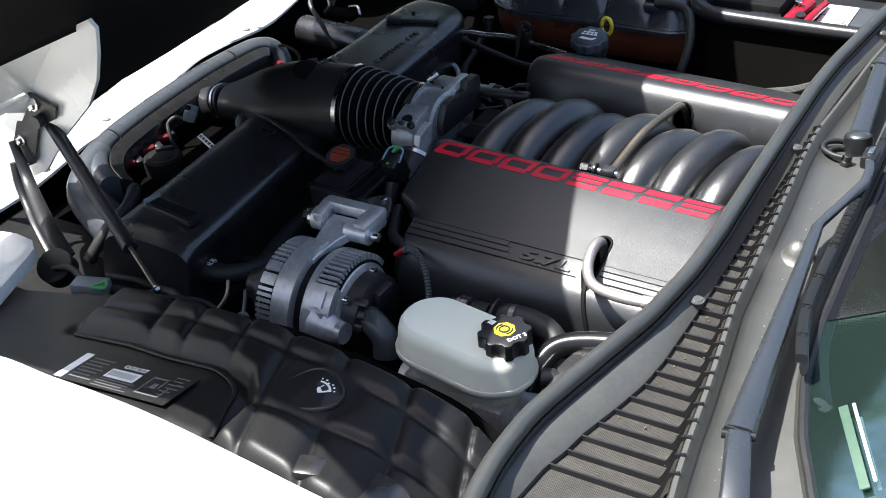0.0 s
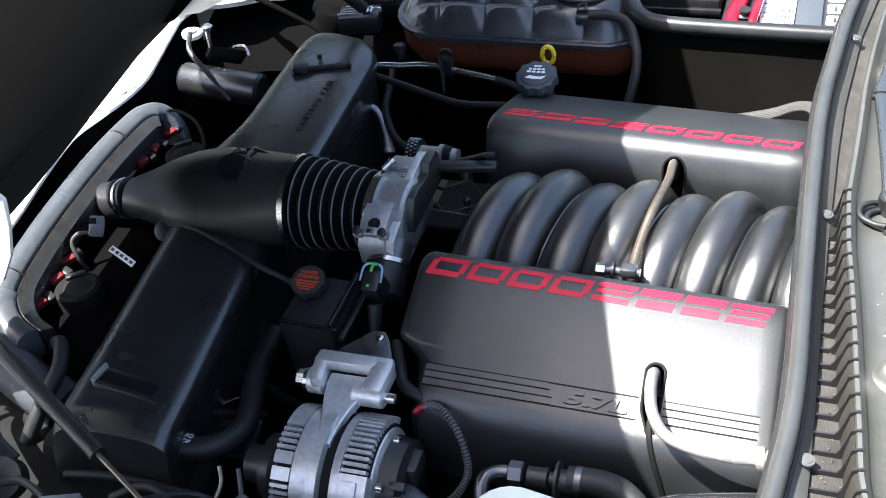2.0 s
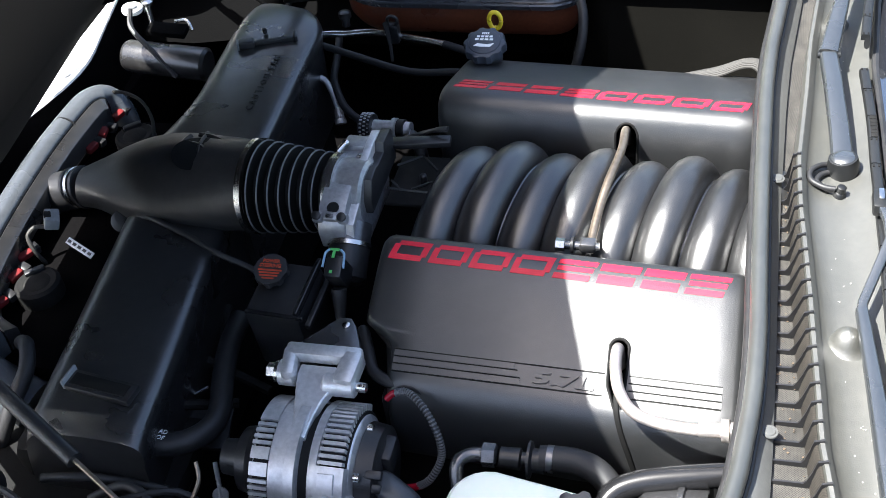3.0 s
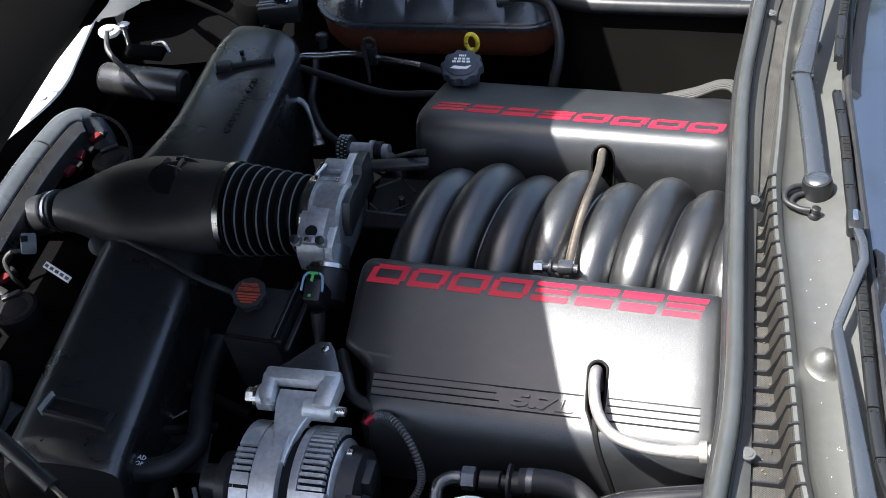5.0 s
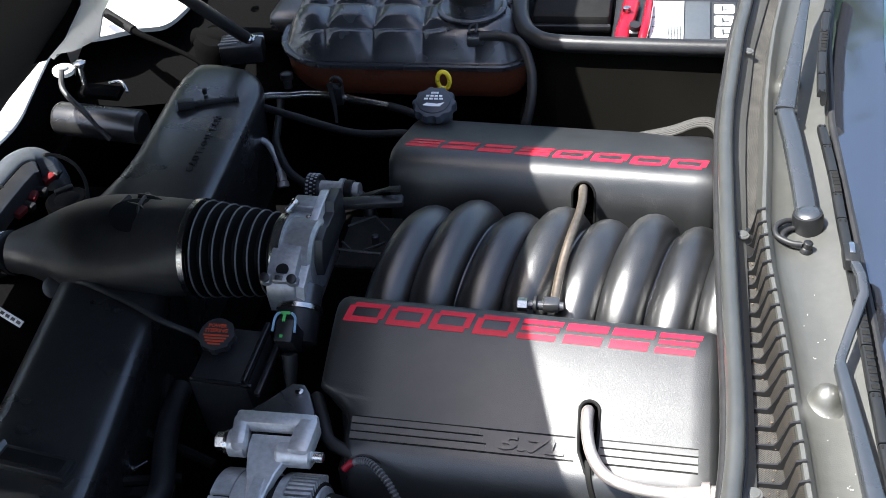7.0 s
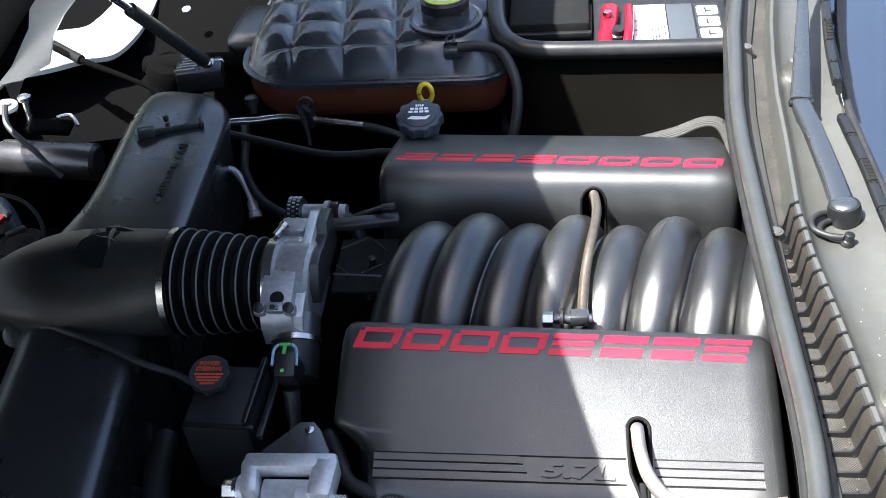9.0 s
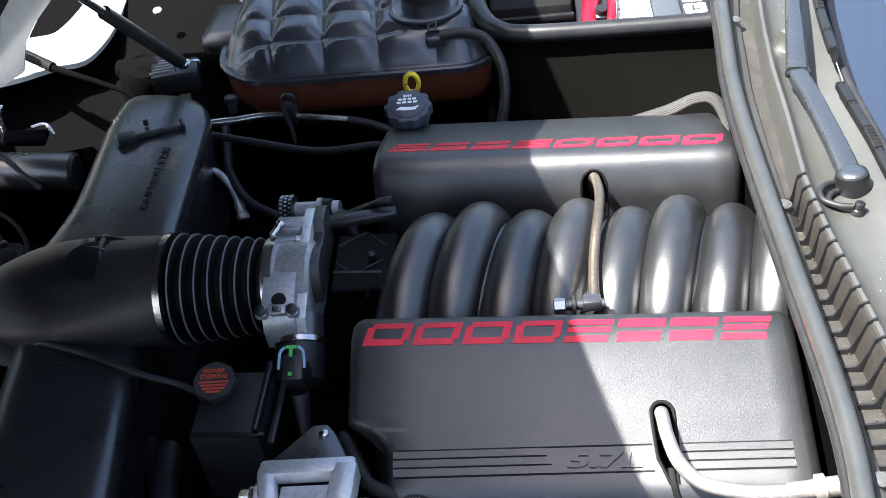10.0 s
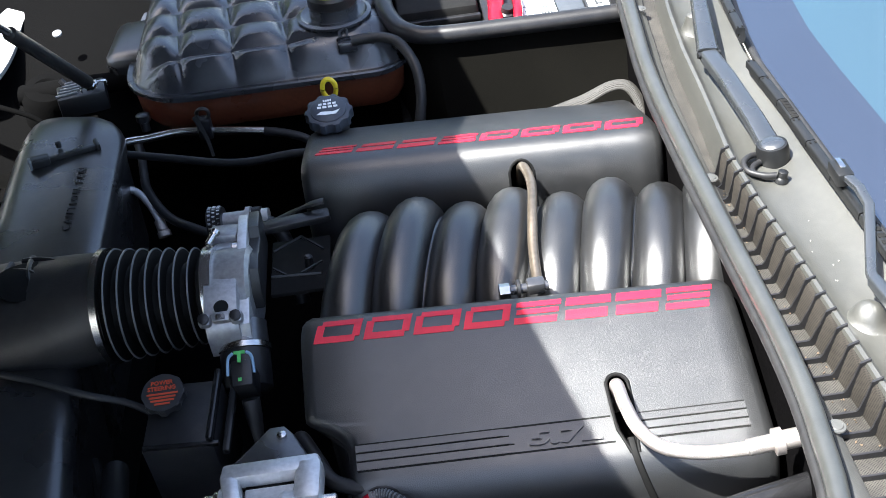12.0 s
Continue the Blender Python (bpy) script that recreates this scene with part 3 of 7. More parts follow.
part("rear_gasket", slab([(0.078, 0.800), (0.070, 0.8055), (0.038, 0.8065), (0.032, 0.7945), (0.004, 0.7945), (-0.004, 0.7985), (-0.030, 0.796), (-0.044, 0.770), (-0.044, 0.750), (0.078, 0.750)], -0.2826, -0.2700, 0.0025, SIDE_ON), BLACK, throttle, "dark grey plastic flange")
part("bore_mark", lathe([(0, 0.0082), (0.0016, 0.0082)], (-0.3115, -0.0785, 0.7860), (0, -0.35, 0.94), 20), MATT, throttle)
part("mid_boss", box((-0.3115, -0.091, 0.7815), (0.020, 0.012, 0.012), 0.003, rot(32, 0, 0)), CASTING, throttle)
part("boss_slot", box((-0.3115, -0.0945, 0.7855), (0.010, 0.006, 0.006), 0.001, rot(32, 0, 0)), SERVO, throttle)
for dx in (-0.0175, 0.0175):
    part("screw_pad", box((-0.3125 + dx, -0.091, 0.779), (0.014, 0.014, 0.014), 0.004, rot(32, 0, 0)), CASTING, throttle)
    part("screw", lathe([(0, 0.0062), (0.004, 0.0062), (0.005, 0.004)], (-0.3125 + dx, -0.0945, 0.7845), (0, -0.5, 0.85), 12), BLACK, throttle)
DOWN = Vector((0.02, -0.82, -0.57)).normalized()
HUB = Vector((-0.297, -0.0855, 0.7270))
part("actuator_neck", lathe([(-0.030, 0.0275), (-0.004, 0.0275)], HUB, DOWN, 30), SERVO, throttle, "dull metal neck")
part("bead", lathe([(-0.004, 0.0270), (-0.003, 0.0300), (0.003, 0.0300), (0.004, 0.0270)], HUB, DOWN, 32), STEEL, throttle, "bright machined bead")
part("actuator", lathe([(0.004, 0.0282), (0.045, 0.0275), (0.052, 0.020)], HUB, DOWN, 28), BLACK, throttle)

plug = thing("sensor_connector", (-0.293, -0.13, 0.72), "black wiring plug with a green T mark and pale blue clip", "connector")
part("shell", box((-0.290, -0.152, 0.742), (0.024, 0.030, 0.048), 0.004, rot(28, 0, 0)), BLACK, plug)
part("lock", lettering("T", 0.017, 0.001, basis((-0.291, -0.150, 0.7725), (1, 0, 0), (0, -0.30, 0.95)), 0.0010), GREEN, plug, "green T-shaped lock", flat=True)
part("lock_dot", box((-0.292, -0.170, 0.759), (0.004, 0.004, 0.002), 0.0, rot(20, 0, 0)), GREEN, plug, "green dot")
for s in (-1, 1):
    part("clip", tube([(-0.291 + s * 0.007, -0.143, 0.773), (-0.291 + s * 0.0125, -0.148, 0.770), (-0.291 + s * 0.0140, -0.163, 0.760)], 0.0017, 8), BLUE, plug, "pale blue wire clip")
part("boot", lathe([(0, 0.010), (0.02, 0.009), (0.05, 0.005)], (-0.287, -0.168, 0.728), (0.05, -0.5, -0.85), 16), RUBBER, plug)

cable_bracket = thing("throttle_cable_bracket", (-0.24, 0.05, 0.70), "black plastic cable bracket behind the throttle body", "bracket")
part("arm", box((-0.236, 0.086, 0.772), (0.090, 0.020, 0.010), 0.003, rot(0, 0, 8)), BLACK, cable_bracket)
part("wing", tube([(-0.270, 0.100, 0.762), (-0.236, 0.112, 0.768), (-0.214, 0.100, 0.784), (-0.196, 0.098, 0.788)], 0.006, 8, 5, 0.5), BLACK, cable_bracket)
for a, b in (((-0.264, 0.004, 0.755), (-0.205, -0.001, 0.755)), ((-0.262, 0.054, 0.755), (-0.229, 0.075, 0.757)), ((-0.229, 0.075, 0.757), (-0.202, 0.046, 0.755)), ((-0.229, 0.004, 0.755), (-0.204, 0.022, 0.755)), ((-0.262, 0.020, 0.755), (-0.246, 0.004, 0.755))):
    part("web", tube([a, b], 0.0017, 6), SPINE, cable_bracket)
part("post", lathe([(0, 0.006), (0.016, 0.005), (0.018, 0.003)], (-0.221, 0.036, 0.738), (0, 0, 1), 12), BLACK, cable_bracket)
part("back_plate", box((-0.232, 0.045, 0.735), (0.072, 0.105, 0.006), 0.002), MATT, cable_bracket)

fill = thing("hose_fitting", (-0.33, 0.2, 0.69), "knurled black hose fitting with an alloy neck", "fitting")
bm = bmesh.new()
add_lathe(bm, [(0, 0.016), (0.001, 0.0205), (0.020, 0.0205), (0.021, 0.017)], (-0.356, 0.180, 0.722), (1, -0.08, 0.05), 26)
part("knurled_cap", bm, BLACK, fill)
bm = bmesh.new()
for k in range(22):
    for j in range(3):
        a = 2 * math.pi * (k + 0.5 * (j % 2)) / 22
        add_box(bm, (-0.3525 + 0.006 * j, 0.1797 + 0.0206 * math.cos(a), 0.7222 + 0.0206 * math.sin(a)), (0.0036, 0.0022, 0.0022), 0.0)
part("knurling", bm, ALLOY, fill)
part("stem", tube([(-0.29, 0.176, 0.722), (-0.262, 0.160, 0.700), (-0.25, 0.12, 0.62)], 0.010, 10), BLACK, fill)
part("neck", lathe([(0, 0.012), (0.030, 0.0115), (0.031, 0.016), (0.037, 0.016), (0.038, 0.012), (0.060, 0.011)], (-0.336, 0.1785, 0.723), (1, -0.08, 0.05), 20), ALLOY, fill)
part("collar", lathe([(0, 0.012), (0.001, 0.0145), (0.012, 0.0145), (0.013, 0.012)], (-0.298, 0.1755, 0.725), (1, -0.08, 0.05), 20), BLACK, fill)

# the duct over the fan shroud
duct = thing("air_duct", (-0.62, 0.03, 0.66), "satin black plastic air duct with an embossed badge", "air duct")
DUCT = [(-0.452, -0.001, 0.750, 0.062, 0.062), (-0.475, 0.002, 0.747, 0.067, 0.064), (-0.510, 0.008, 0.742, 0.074, 0.063), (-0.550, 0.016, 0.736, 0.079, 0.061),
        (-0.600, 0.026, 0.728, 0.084, 0.058), (-0.650, 0.038, 0.716, 0.079, 0.053), (-0.695, 0.047, 0.702, 0.065, 0.047), (-0.732, 0.053, 0.690, 0.048, 0.039),
        (-0.762, 0.057, 0.680, 0.037, 0.034), (-0.780, 0.059, 0.674, 0.032, 0.031)]
fine = []
for i in range(len(DUCT) - 1):
    for k in range(4):
        t = k / 4
        a, b, c_, d = (DUCT[max(i - 1, 0)], DUCT[i], DUCT[i + 1], DUCT[min(i + 2, len(DUCT) - 1)])
        fine.append([0.5 * (2 * b[q] + (c_[q] - a[q]) * t + (2 * a[q] - 5 * b[q] + 4 * c_[q] - d[q]) * t * t + (3 * b[q] - a[q] - 3 * c_[q] + d[q]) * t ** 3) for q in range(5)])
fine.append(list(DUCT[-1]))
bm = bmesh.new()
add_rings(bm, [[Vector((x, y + ry * math.cos(2 * math.pi * k / 36), z + rz * math.sin(2 * math.pi * k / 36))) for k in range(36)] for x, y, z, ry, rz in fine])
part("duct_shell", bm, DUCT_GREY, duct)
bm = bmesh.new()
for pts in ([(-0.585, 0.055), (-0.560, 0.046), (-0.535, 0.030), (-0.528, 0.010)], [(-0.590, 0.030), (-0.566, 0.018), (-0.548, -0.004), (-0.550, -0.022)],
            [(-0.598, 0.050), (-0.600, 0.026), (-0.590, 0.000), (-0.570, -0.018)], [(-0.575, 0.060), (-0.570, 0.020), (-0.562, -0.010)]):
    add_tube(bm, [(x + 0.032, y, 0.7345 + 0.0665 * math.sqrt(max(1 - ((y - 0.020) / 0.086) ** 2, 0.05)) * (0.985 if x > -0.58 else 0.955) - 0.003) for x, y in pts], 0.0045, 8, 4)
part("badge", bm, BLACK, duct, "black embossed badge")
hollow = bmesh.new()
rim_ = [Vector((-0.541 + 0.034 * math.cos(0.2618 * k), 0.008 + 0.034 * math.sin(0.2618 * k), 0)) for k in range(24)]
for grow in (1.0, 0.72, 0.36):
    for p in rim_:
        x, y = -0.541 + (p.x + 0.541) * grow, 0.008 + (p.y - 0.008) * grow
        top_ = 0.7375 + 0.0617 * math.sqrt(max(1 - ((y - 0.014) / 0.078) ** 2, 0.05))
        hollow.verts.new((x, y, top_ + 0.0012))
hollow.verts.ensure_lookup_table()
for ring_ in range(2):
    for k in range(24):
        hollow.faces.new([hollow.verts[ring_ * 24 + k], hollow.verts[ring_ * 24 + (k + 1) % 24], hollow.verts[ring_ * 24 + 24 + (k + 1) % 24], hollow.verts[ring_ * 24 + 24 + k]])
hollow.faces.new([hollow.verts[48 + k] for k in range(24)])
part("badge_field", hollow, PIT, duct, "deep black round badge field")
for k, x in enumerate((-0.780, -0.790, -0.800)):
    part("ring", lathe([(0, 0.030), (0.001, 0.034 - 0.001 * k), (0.006, 0.034 - 0.001 * k), (0.007, 0.030)], (x, 0.059 + 0.001 * k, 0.6735 - 0.002 * k), (-1, 0.05, -0.3), 26), STEEL if k == 1 else BLACK, duct)
part("sensor_neck", lathe([(0, 0.031), (0.05, 0.033), (0.052, 0.03)], (-0.792, 0.060, 0.670), (-1, 0.05, -0.35), 26), BLACK, duct)
part("mount_lug", lathe([(0, 0.016), (0.006, 0.016), (0.008, 0.009)], (-0.668, -0.034, 0.694), (0, -0.75, 0.65), 18), BLACK, duct)

# ---- radiator fan shroud, in two humps either side of the duct ----
SHROUD_ARC = [(-0.484, 0.52), (-0.480, 0.655), (-0.475, 0.684), (-0.474, 0.698), (-0.478, 0.708), (-0.488, 0.714), (-0.505, 0.7175), (-0.545, 0.7205), (-0.590, 0.7200), (-0.613, 0.7160), (-0.628, 0.706), (-0.639, 0.690), (-0.648, 0.655), (-0.660, 0.58), (-0.67, 0.50)]


def shroud_hump(y0, y1, rise, tip, round_from=0.80):
    """One arched half; rise: how much the far end stands higher; tip: +1 if the rounded end is at y1."""
    arc = profile_points(SHROUD_ARC, 3)
    rings = []
    n = 28
    for k in range(n + 1):
        t = k / n
        y = y0 + (y1 - y0) * t
        e = t if tip > 0 else 1 - t
        s = math.sqrt(max(1 - max((e - round_from) / (1.005 - round_from), 0) ** 2, 0.0))
        cx = -0.585
        spread = 0.055 * min(max((0.26 - y) / 0.20, 0), 1) ** 1.6 if tip > 0 else 0.0
        rings.append([Vector((cx - spread * min(max((cx - x) / 0.05, 0), 1) + (x - cx) * (0.35 + 0.65 * s if tip > 0 else 0.94 + 0.06 * s) - (0.02 * (1 - s) if tip > 0 else 0.0) - (0.10 * (y + 0.29) if tip < 1 else 0.0), y, z - (1 - s) * 0.02 + rise(y))) for x, z in arc])
    bm = bmesh.new()
    vs = add_rings(bm, rings, closed=False, cap=False)
    bm.faces.new(vs[0])
    bm.faces.new(vs[-1])
    return bm


shroud = thing("fan_shroud", (-0.59, 0.0, 0.50), "satin black radiator fan shroud with moulded latch and warning words", "fan shroud")
rise_far = lambda y: 0.020 + 0.05 * (y - 0.30)
bm = shroud_hump(0.02, 0.500, rise_far, 1)
bmesh.ops.translate(bm, vec=(-0.020, 0, 0), verts=bm.verts)
part("far_hump", bm, SHROUD, shroud)
part("near_hump", shroud_hump(-0.430, 0.02, lambda y: 0.0, 0, 0.95), SHROUD, shroud)
part("lower_wall", box((-0.60, 0.03, 0.50), (0.14, 0.90, 0.30), 0.02), MATT, shroud)
words = basis((-0.540, 0.262, 0.7384), (0.03, 1, 0.05), (0.05, 0, 1))
part("warning_text", lettering("C A U T I O N   F A N", 0.0135, 0.0006, words @ Matrix.Diagonal((1.10, 1.18, 1, 1)), 0.0), BLACK, shroud, "raised warning words CAUTION FAN", flat=True)
part("latch_bar", box((-0.560, 0.366, 0.7475), (0.072, 0.008, 0.008), 0.002, rot(0, 3, 22)), BLACK, shroud)
part("latch_hook", box((-0.526, 0.385, 0.7455), (0.006, 0.022, 0.010), 0.0015, rot(0, 3, 22)), BLACK, shroud)
part("latch_block", box((-0.600, 0.352, 0.7495), (0.026, 0.018, 0.014), 0.003, rot(0, 6, 22)), BLACK, shroud)
part("latch_face", box((-0.6135, 0.347, 0.7495), (0.004, 0.016, 0.013), 0.001, rot(0, 6, 22)), GREY, shroud)
part("latch_pin", lathe([(0, 0.004), (0.008, 0.004), (0.009, 0.002)], (-0.580, 0.388, 0.748), (0, 0, 1), 10), BLACK, shroud)
part("clip_plate", box((-0.534, -0.3655, 0.7250), (0.094, 0.029, 0.010), 0.002, rot(0, 0, -9)), BLACK, shroud)
# this recess stands proud; its shade is painted near-black
part("clip_recess", box((-0.536, -0.3650, 0.7300), (0.080, 0.018, 0.0024), 0.0008, rot(0, 0, -9)), PIT, shroud)
part("clip_lip", box((-0.582, -0.357, 0.7285), (0.004, 0.030, 0.015), 0.0015, rot(0, 0, -9)), GREY, shroud)

# ---- air filter lid at the front ----
lid = thing("air_filter_box", (-0.80, 0.03, 0.60), "black air filter box with a grey rounded rail and red catches", "air filter")
RAIL_LINE = [(-0.822, 0.270, 0.610), (-0.826, 0.280, 0.640), (-0.836, 0.287, 0.664), (-0.850, 0.284, 0.677), (-0.864, 0.268, 0.682), (-0.872, 0.235, 0.684), (-0.876, 0.130, 0.685), (-0.872, 0.020, 0.684), (-0.864, -0.080, 0.682), (-0.850, -0.170, 0.680), (-0.836, -0.212, 0.676), (-0.806, -0.246, 0.668), (-0.768, -0.262, 0.658)]


def rail_sweep(section):
    """A section of (inwards, up) pairs drawn along the rim of the filter box."""
    line = spline([Vector(p) for p in RAIL_LINE], 6)
    rings_ = []
    for i, p in enumerate(line):
        along = (line[min(i + 1, len(line) - 1)] - line[max(i - 1, 0)]).normalized()
        inward = Vector((0, 0, 1)).cross(along).normalized()
        if inward.dot(Vector((-0.76, 0.02, 0)) - p) < 0:
            inward = -inward
        rings_.append([p + inward * u + Vector((0, 0, w)) for u, w in section])
    bm_ = bmesh.new()
    add_rings(bm_, rings_)
    return bm_


part("rail", rail_sweep([(-0.022, -0.040), (-0.0245, -0.004), (-0.021, 0.011), (-0.013, 0.020), (-0.002, 0.0225), (0.006, 0.0205), (0.013, 0.0165), (0.0160, 0.0135), (0.0168, 0.0095), (0.016, -0.040)]), RAIL, lid, "grey rounded front rail")
part("rail_groove", rail_sweep([(0.0155, 0.000), (0.0155, 0.0105), (0.0195, 0.0085), (0.0195, 0.000)]), PIT, lid)
part("inner_strip", rail_sweep([(0.0195, -0.030), (0.0190, 0.0095), (0.0205, 0.0105), (0.0380, 0.0010), (0.0395, -0.0010), (0.0390, -0.030)]), SHROUD, lid, "slate inner strip of the rail")
part("far_lip", tube([(-0.850, 0.290, 0.684), (-0.815, 0.287, 0.688), (-0.770, 0.262, 0.690), (-0.730, 0.215, 0.688), (-0.705, 0.160, 0.684)], 0.0030, 8, 5), MATT, lid)
part("rail_corner", tube([(-0.843, -0.200, 0.677), (-0.832, -0.240, 0.668), (-0.805, -0.285, 0.652), (-0.755, -0.305, 0.632), (-0.700, -0.315, 0.605)], (0.025, 0.036), 16, 6), LEDGE, lid, "grey rounded lid corner")
for x, y, z in ((-0.8745, 0.185, 0.6845), (-0.851, -0.165, 0.680)):
    part("rail_joint", lathe([(0, 0.0215), (0.0005, 0.0236), (0.002, 0.0236), (0.0025, 0.0215)], (x + 0.0005, y, z), (0, 1, 0), 24), BLACK, lid)
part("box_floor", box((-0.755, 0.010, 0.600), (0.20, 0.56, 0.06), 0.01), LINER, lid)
for x, y, turn in ((-0.826, 0.265, -20), (-0.830, 0.216, 8), (-0.832, 0.176, -12), (-0.819, -0.083, -30), (-0.812, -0.126, -18), (-0.806, -0.182, -24)):
    part("red_catch", box((x, y, 0.656), (0.012, 0.024, 0.012), 0.003, rot(0, 14, turn)), CATCH, lid, "red plastic catch")
    part("catch_seat", box((x + 0.004, y + 0.020, 0.652), (0.018, 0.014, 0.014), 0.003, rot(0, 14, turn)), BLACK, lid)
for y in (0.215, -0.135):
    part("drum", lathe([(0, 0.034), (0.024, 0.034), (0.028, 0.029), (0.026, 0.020), (0.030, 0.012)], (-0.772, y, 0.630), (0, 0, 1), 28), MATT, lid)
    part("drum_clip", box((-0.785, y + 0.02, 0.658), (0.03, 0.010, 0.008), 0.002, rot(0, 0, 40)), BLACK, lid)
part("drain_hose", tube([(-0.740, -0.245, 0.650), (-0.715, -0.265, 0.668), (-0.700, -0.300, 0.660), (-0.705, -0.345, 0.640), (-0.720, -0.38, 0.60)], 0.011, 12), RUBBER, lid)
conn = thing("sensor_connector", (-0.785, -0.037, 0.69), "pale grey square wiring plug beside the air duct", "connector")
part("shell", box((-0.785, -0.037, 0.690), (0.022, 0.026, 0.022), 0.003, rot(10, 20, 30)), GREY, conn)
part("face", box((-0.7865, -0.040, 0.7015), (0.010, 0.012, 0.004), 0.001, rot(10, 20, 30)), MATT, conn)
part("wires", tube([(-0.793, -0.047, 0.684), (-0.808, -0.055, 0.686), (-0.815, -0.066, 0.676), (-0.806, -0.074, 0.655), (-0.80, -0.07, 0.63)], 0.0034, 8), LOOM, conn, "brown wires")
sticker = thing("part_sticker", (-0.755, -0.045, 0.640), "small white printed sticker on the filter box", "sticker")
part("paper", box((-0.743, -0.0545, 0.652), (0.064, 0.0105, 0.0012), 0.0003, rot(25, 0, -28)), PRINT, sticker)
for k in range(5):
    part("print_bar", box((-0.7655 + 0.0110 * k, -0.0430 - 0.00585 * k, 0.6530), (0.0075, 0.0045, 0.0006), 0.0, rot(25, 0, -28)), INK, sticker)

# ---- power steering reservoir ----
ps = thing("power_steering_reservoir", (-0.375, -0.18, 0.62), "black square power steering reservoir with orange printed cap", "reservoir")
part("tank", box((-0.357, -0.178, 0.680), (0.078, 0.092, 0.110), 0.007, rot(6, 0, -4)), BLACK, ps)
part("edge", box((-0.323, -0.182, 0.739), (0.007, 0.094, 0.012), 0.002, rot(6, 0, -4)), GLOSS, ps)
part("front_edge", box((-0.357, -0.225, 0.729), (0.080, 0.005, 0.006), 0.0015, rot(6, 0, -4)), GLOSS, ps)
part("outer_rail", box((-0.309, -0.186, 0.722), (0.008, 0.090, 0.008), 0.002, rot(6, 0, -4)), BLACK, ps)
CAP = basis((-0.374, -0.168, 0.747), (1, 0, 0), (0, -0.30, 0.95)) @ Matrix.Scale(0.82, 4)
part("cap", slab(gear(0.0285, 8, 0.0035), 0.0, 0.013, 0.002, CAP), BLACK, ps)
part("cap_disc", lathe([(0, 0.022), (0.0006, 0.022)], CAP @ Vector((0, 0, 0.0130)), CAP.to_3x3() @ Vector((0, 0, 1)), 28), INK, ps)
part("cap_words", lettering("POWER\nSTEERING", 0.0082, 0.0005, CAP @ Matrix.Translation((-0.001, 0.0095, 0.0142)), 0.0002), ORANGE, ps, "orange words POWER STEERING", flat=True)
for k, w in enumerate((0.040, 0.034, 0.030, 0.020)):
    part("print_bar", add_slab(bmesh.new(), [(-w / 2, -0.0036 - 0.0048 * k), (w / 2, -0.0036 - 0.0048 * k), (w / 2, -0.0012 - 0.0048 * k), (-w / 2, -0.0012 - 0.0048 * k)], 0.0138, 0.0146, 0, CAP), ORANGE, ps, "orange print line", flat=True)

# ---- oil filler ----
oil = thing("oil_filler_cap", (-0.185, 0.315, 0.76), "slate grey lobed oil cap with pale print", "oil cap")
OIL = basis((-0.187, 0.318, 0.772), (1, 0.02, 0), (0, -0.22, 0.97))
part("neck", lathe([(-0.02, 0.024), (0.004, 0.026), (0.008, 0.030)], OIL.translation, OIL.to_3x3() @ Vector((0, 0, 1)), 24), BLACK, oil)
part("cap", slab(gear(0.0330, 10, 0.0030), 0.004, 0.019, 0.003, OIL), CAPBLUE, oil)
part("cap_top", lathe([(0.018, 0.0255), (0.0205, 0.0245), (0.0210, 0.0235)], OIL.translation, OIL.to_3x3() @ Vector((0, 0, 1)), 28), CAPBLUE, oil)
part("print_spout", slab([(-0.016, -0.010), (-0.004, -0.012), (0.010, -0.012), (0.016, -0.004), (0.006, -0.007), (-0.010, -0.005)], 0.0208, 0.0216, 0, OIL), PRINT, oil, "white oil-can mark", flat=True)
for k, (w, y) in enumerate(((0.012, 0.016), (0.026, 0.0095), (0.030, 0.0035))):
    for j in range(4):
        part("print_bar", slab([(-w / 2 + w / 4 * j, y - 0.0018), (-w / 2 + w / 4 * (j + 0.75), y - 0.0018), (-w / 2 + w / 4 * (j + 0.75), y + 0.0018), (-w / 2 + w / 4 * j, y + 0.0018)], 0.0208, 0.0216, 0, OIL), PRINT, oil, flat=True)
dip = thing("dipstick", (-0.19, 0.385, 0.76), "yellow plastic dipstick pull ring", "dipstick")
part("ring", tube([(-0.186 + 0.0095 * math.cos(a), 0.388, 0.782 + 0.015 * math.sin(a)) for a in [2 * math.pi * k / 14 - 1.4 for k in range(15)]], 0.0036, 10, 3), YELLOW, dip, "yellow loop")
part("stem", tube([(-0.188, 0.392, 0.768), (-0.188, 0.388, 0.745)], 0.005, 8), YELLOW, dip)
part("guide_tube", tube([(-0.188, 0.389, 0.750), (-0.188, 0.380, 0.715), (-0.188, 0.350, 0.685), (-0.188, 0.280, 0.660)], 0.0045, 8), RUBBER, dip, "black guide tube")

# ---- coolant surge tank ----
CARRIER[0] = Matrix.Translation((-0.006, 0.036, 0))
tank = thing("coolant_tank", (-0.30, 0.64, 0.60), "black quilted coolant tank with a brown translucent lower half", "coolant tank")


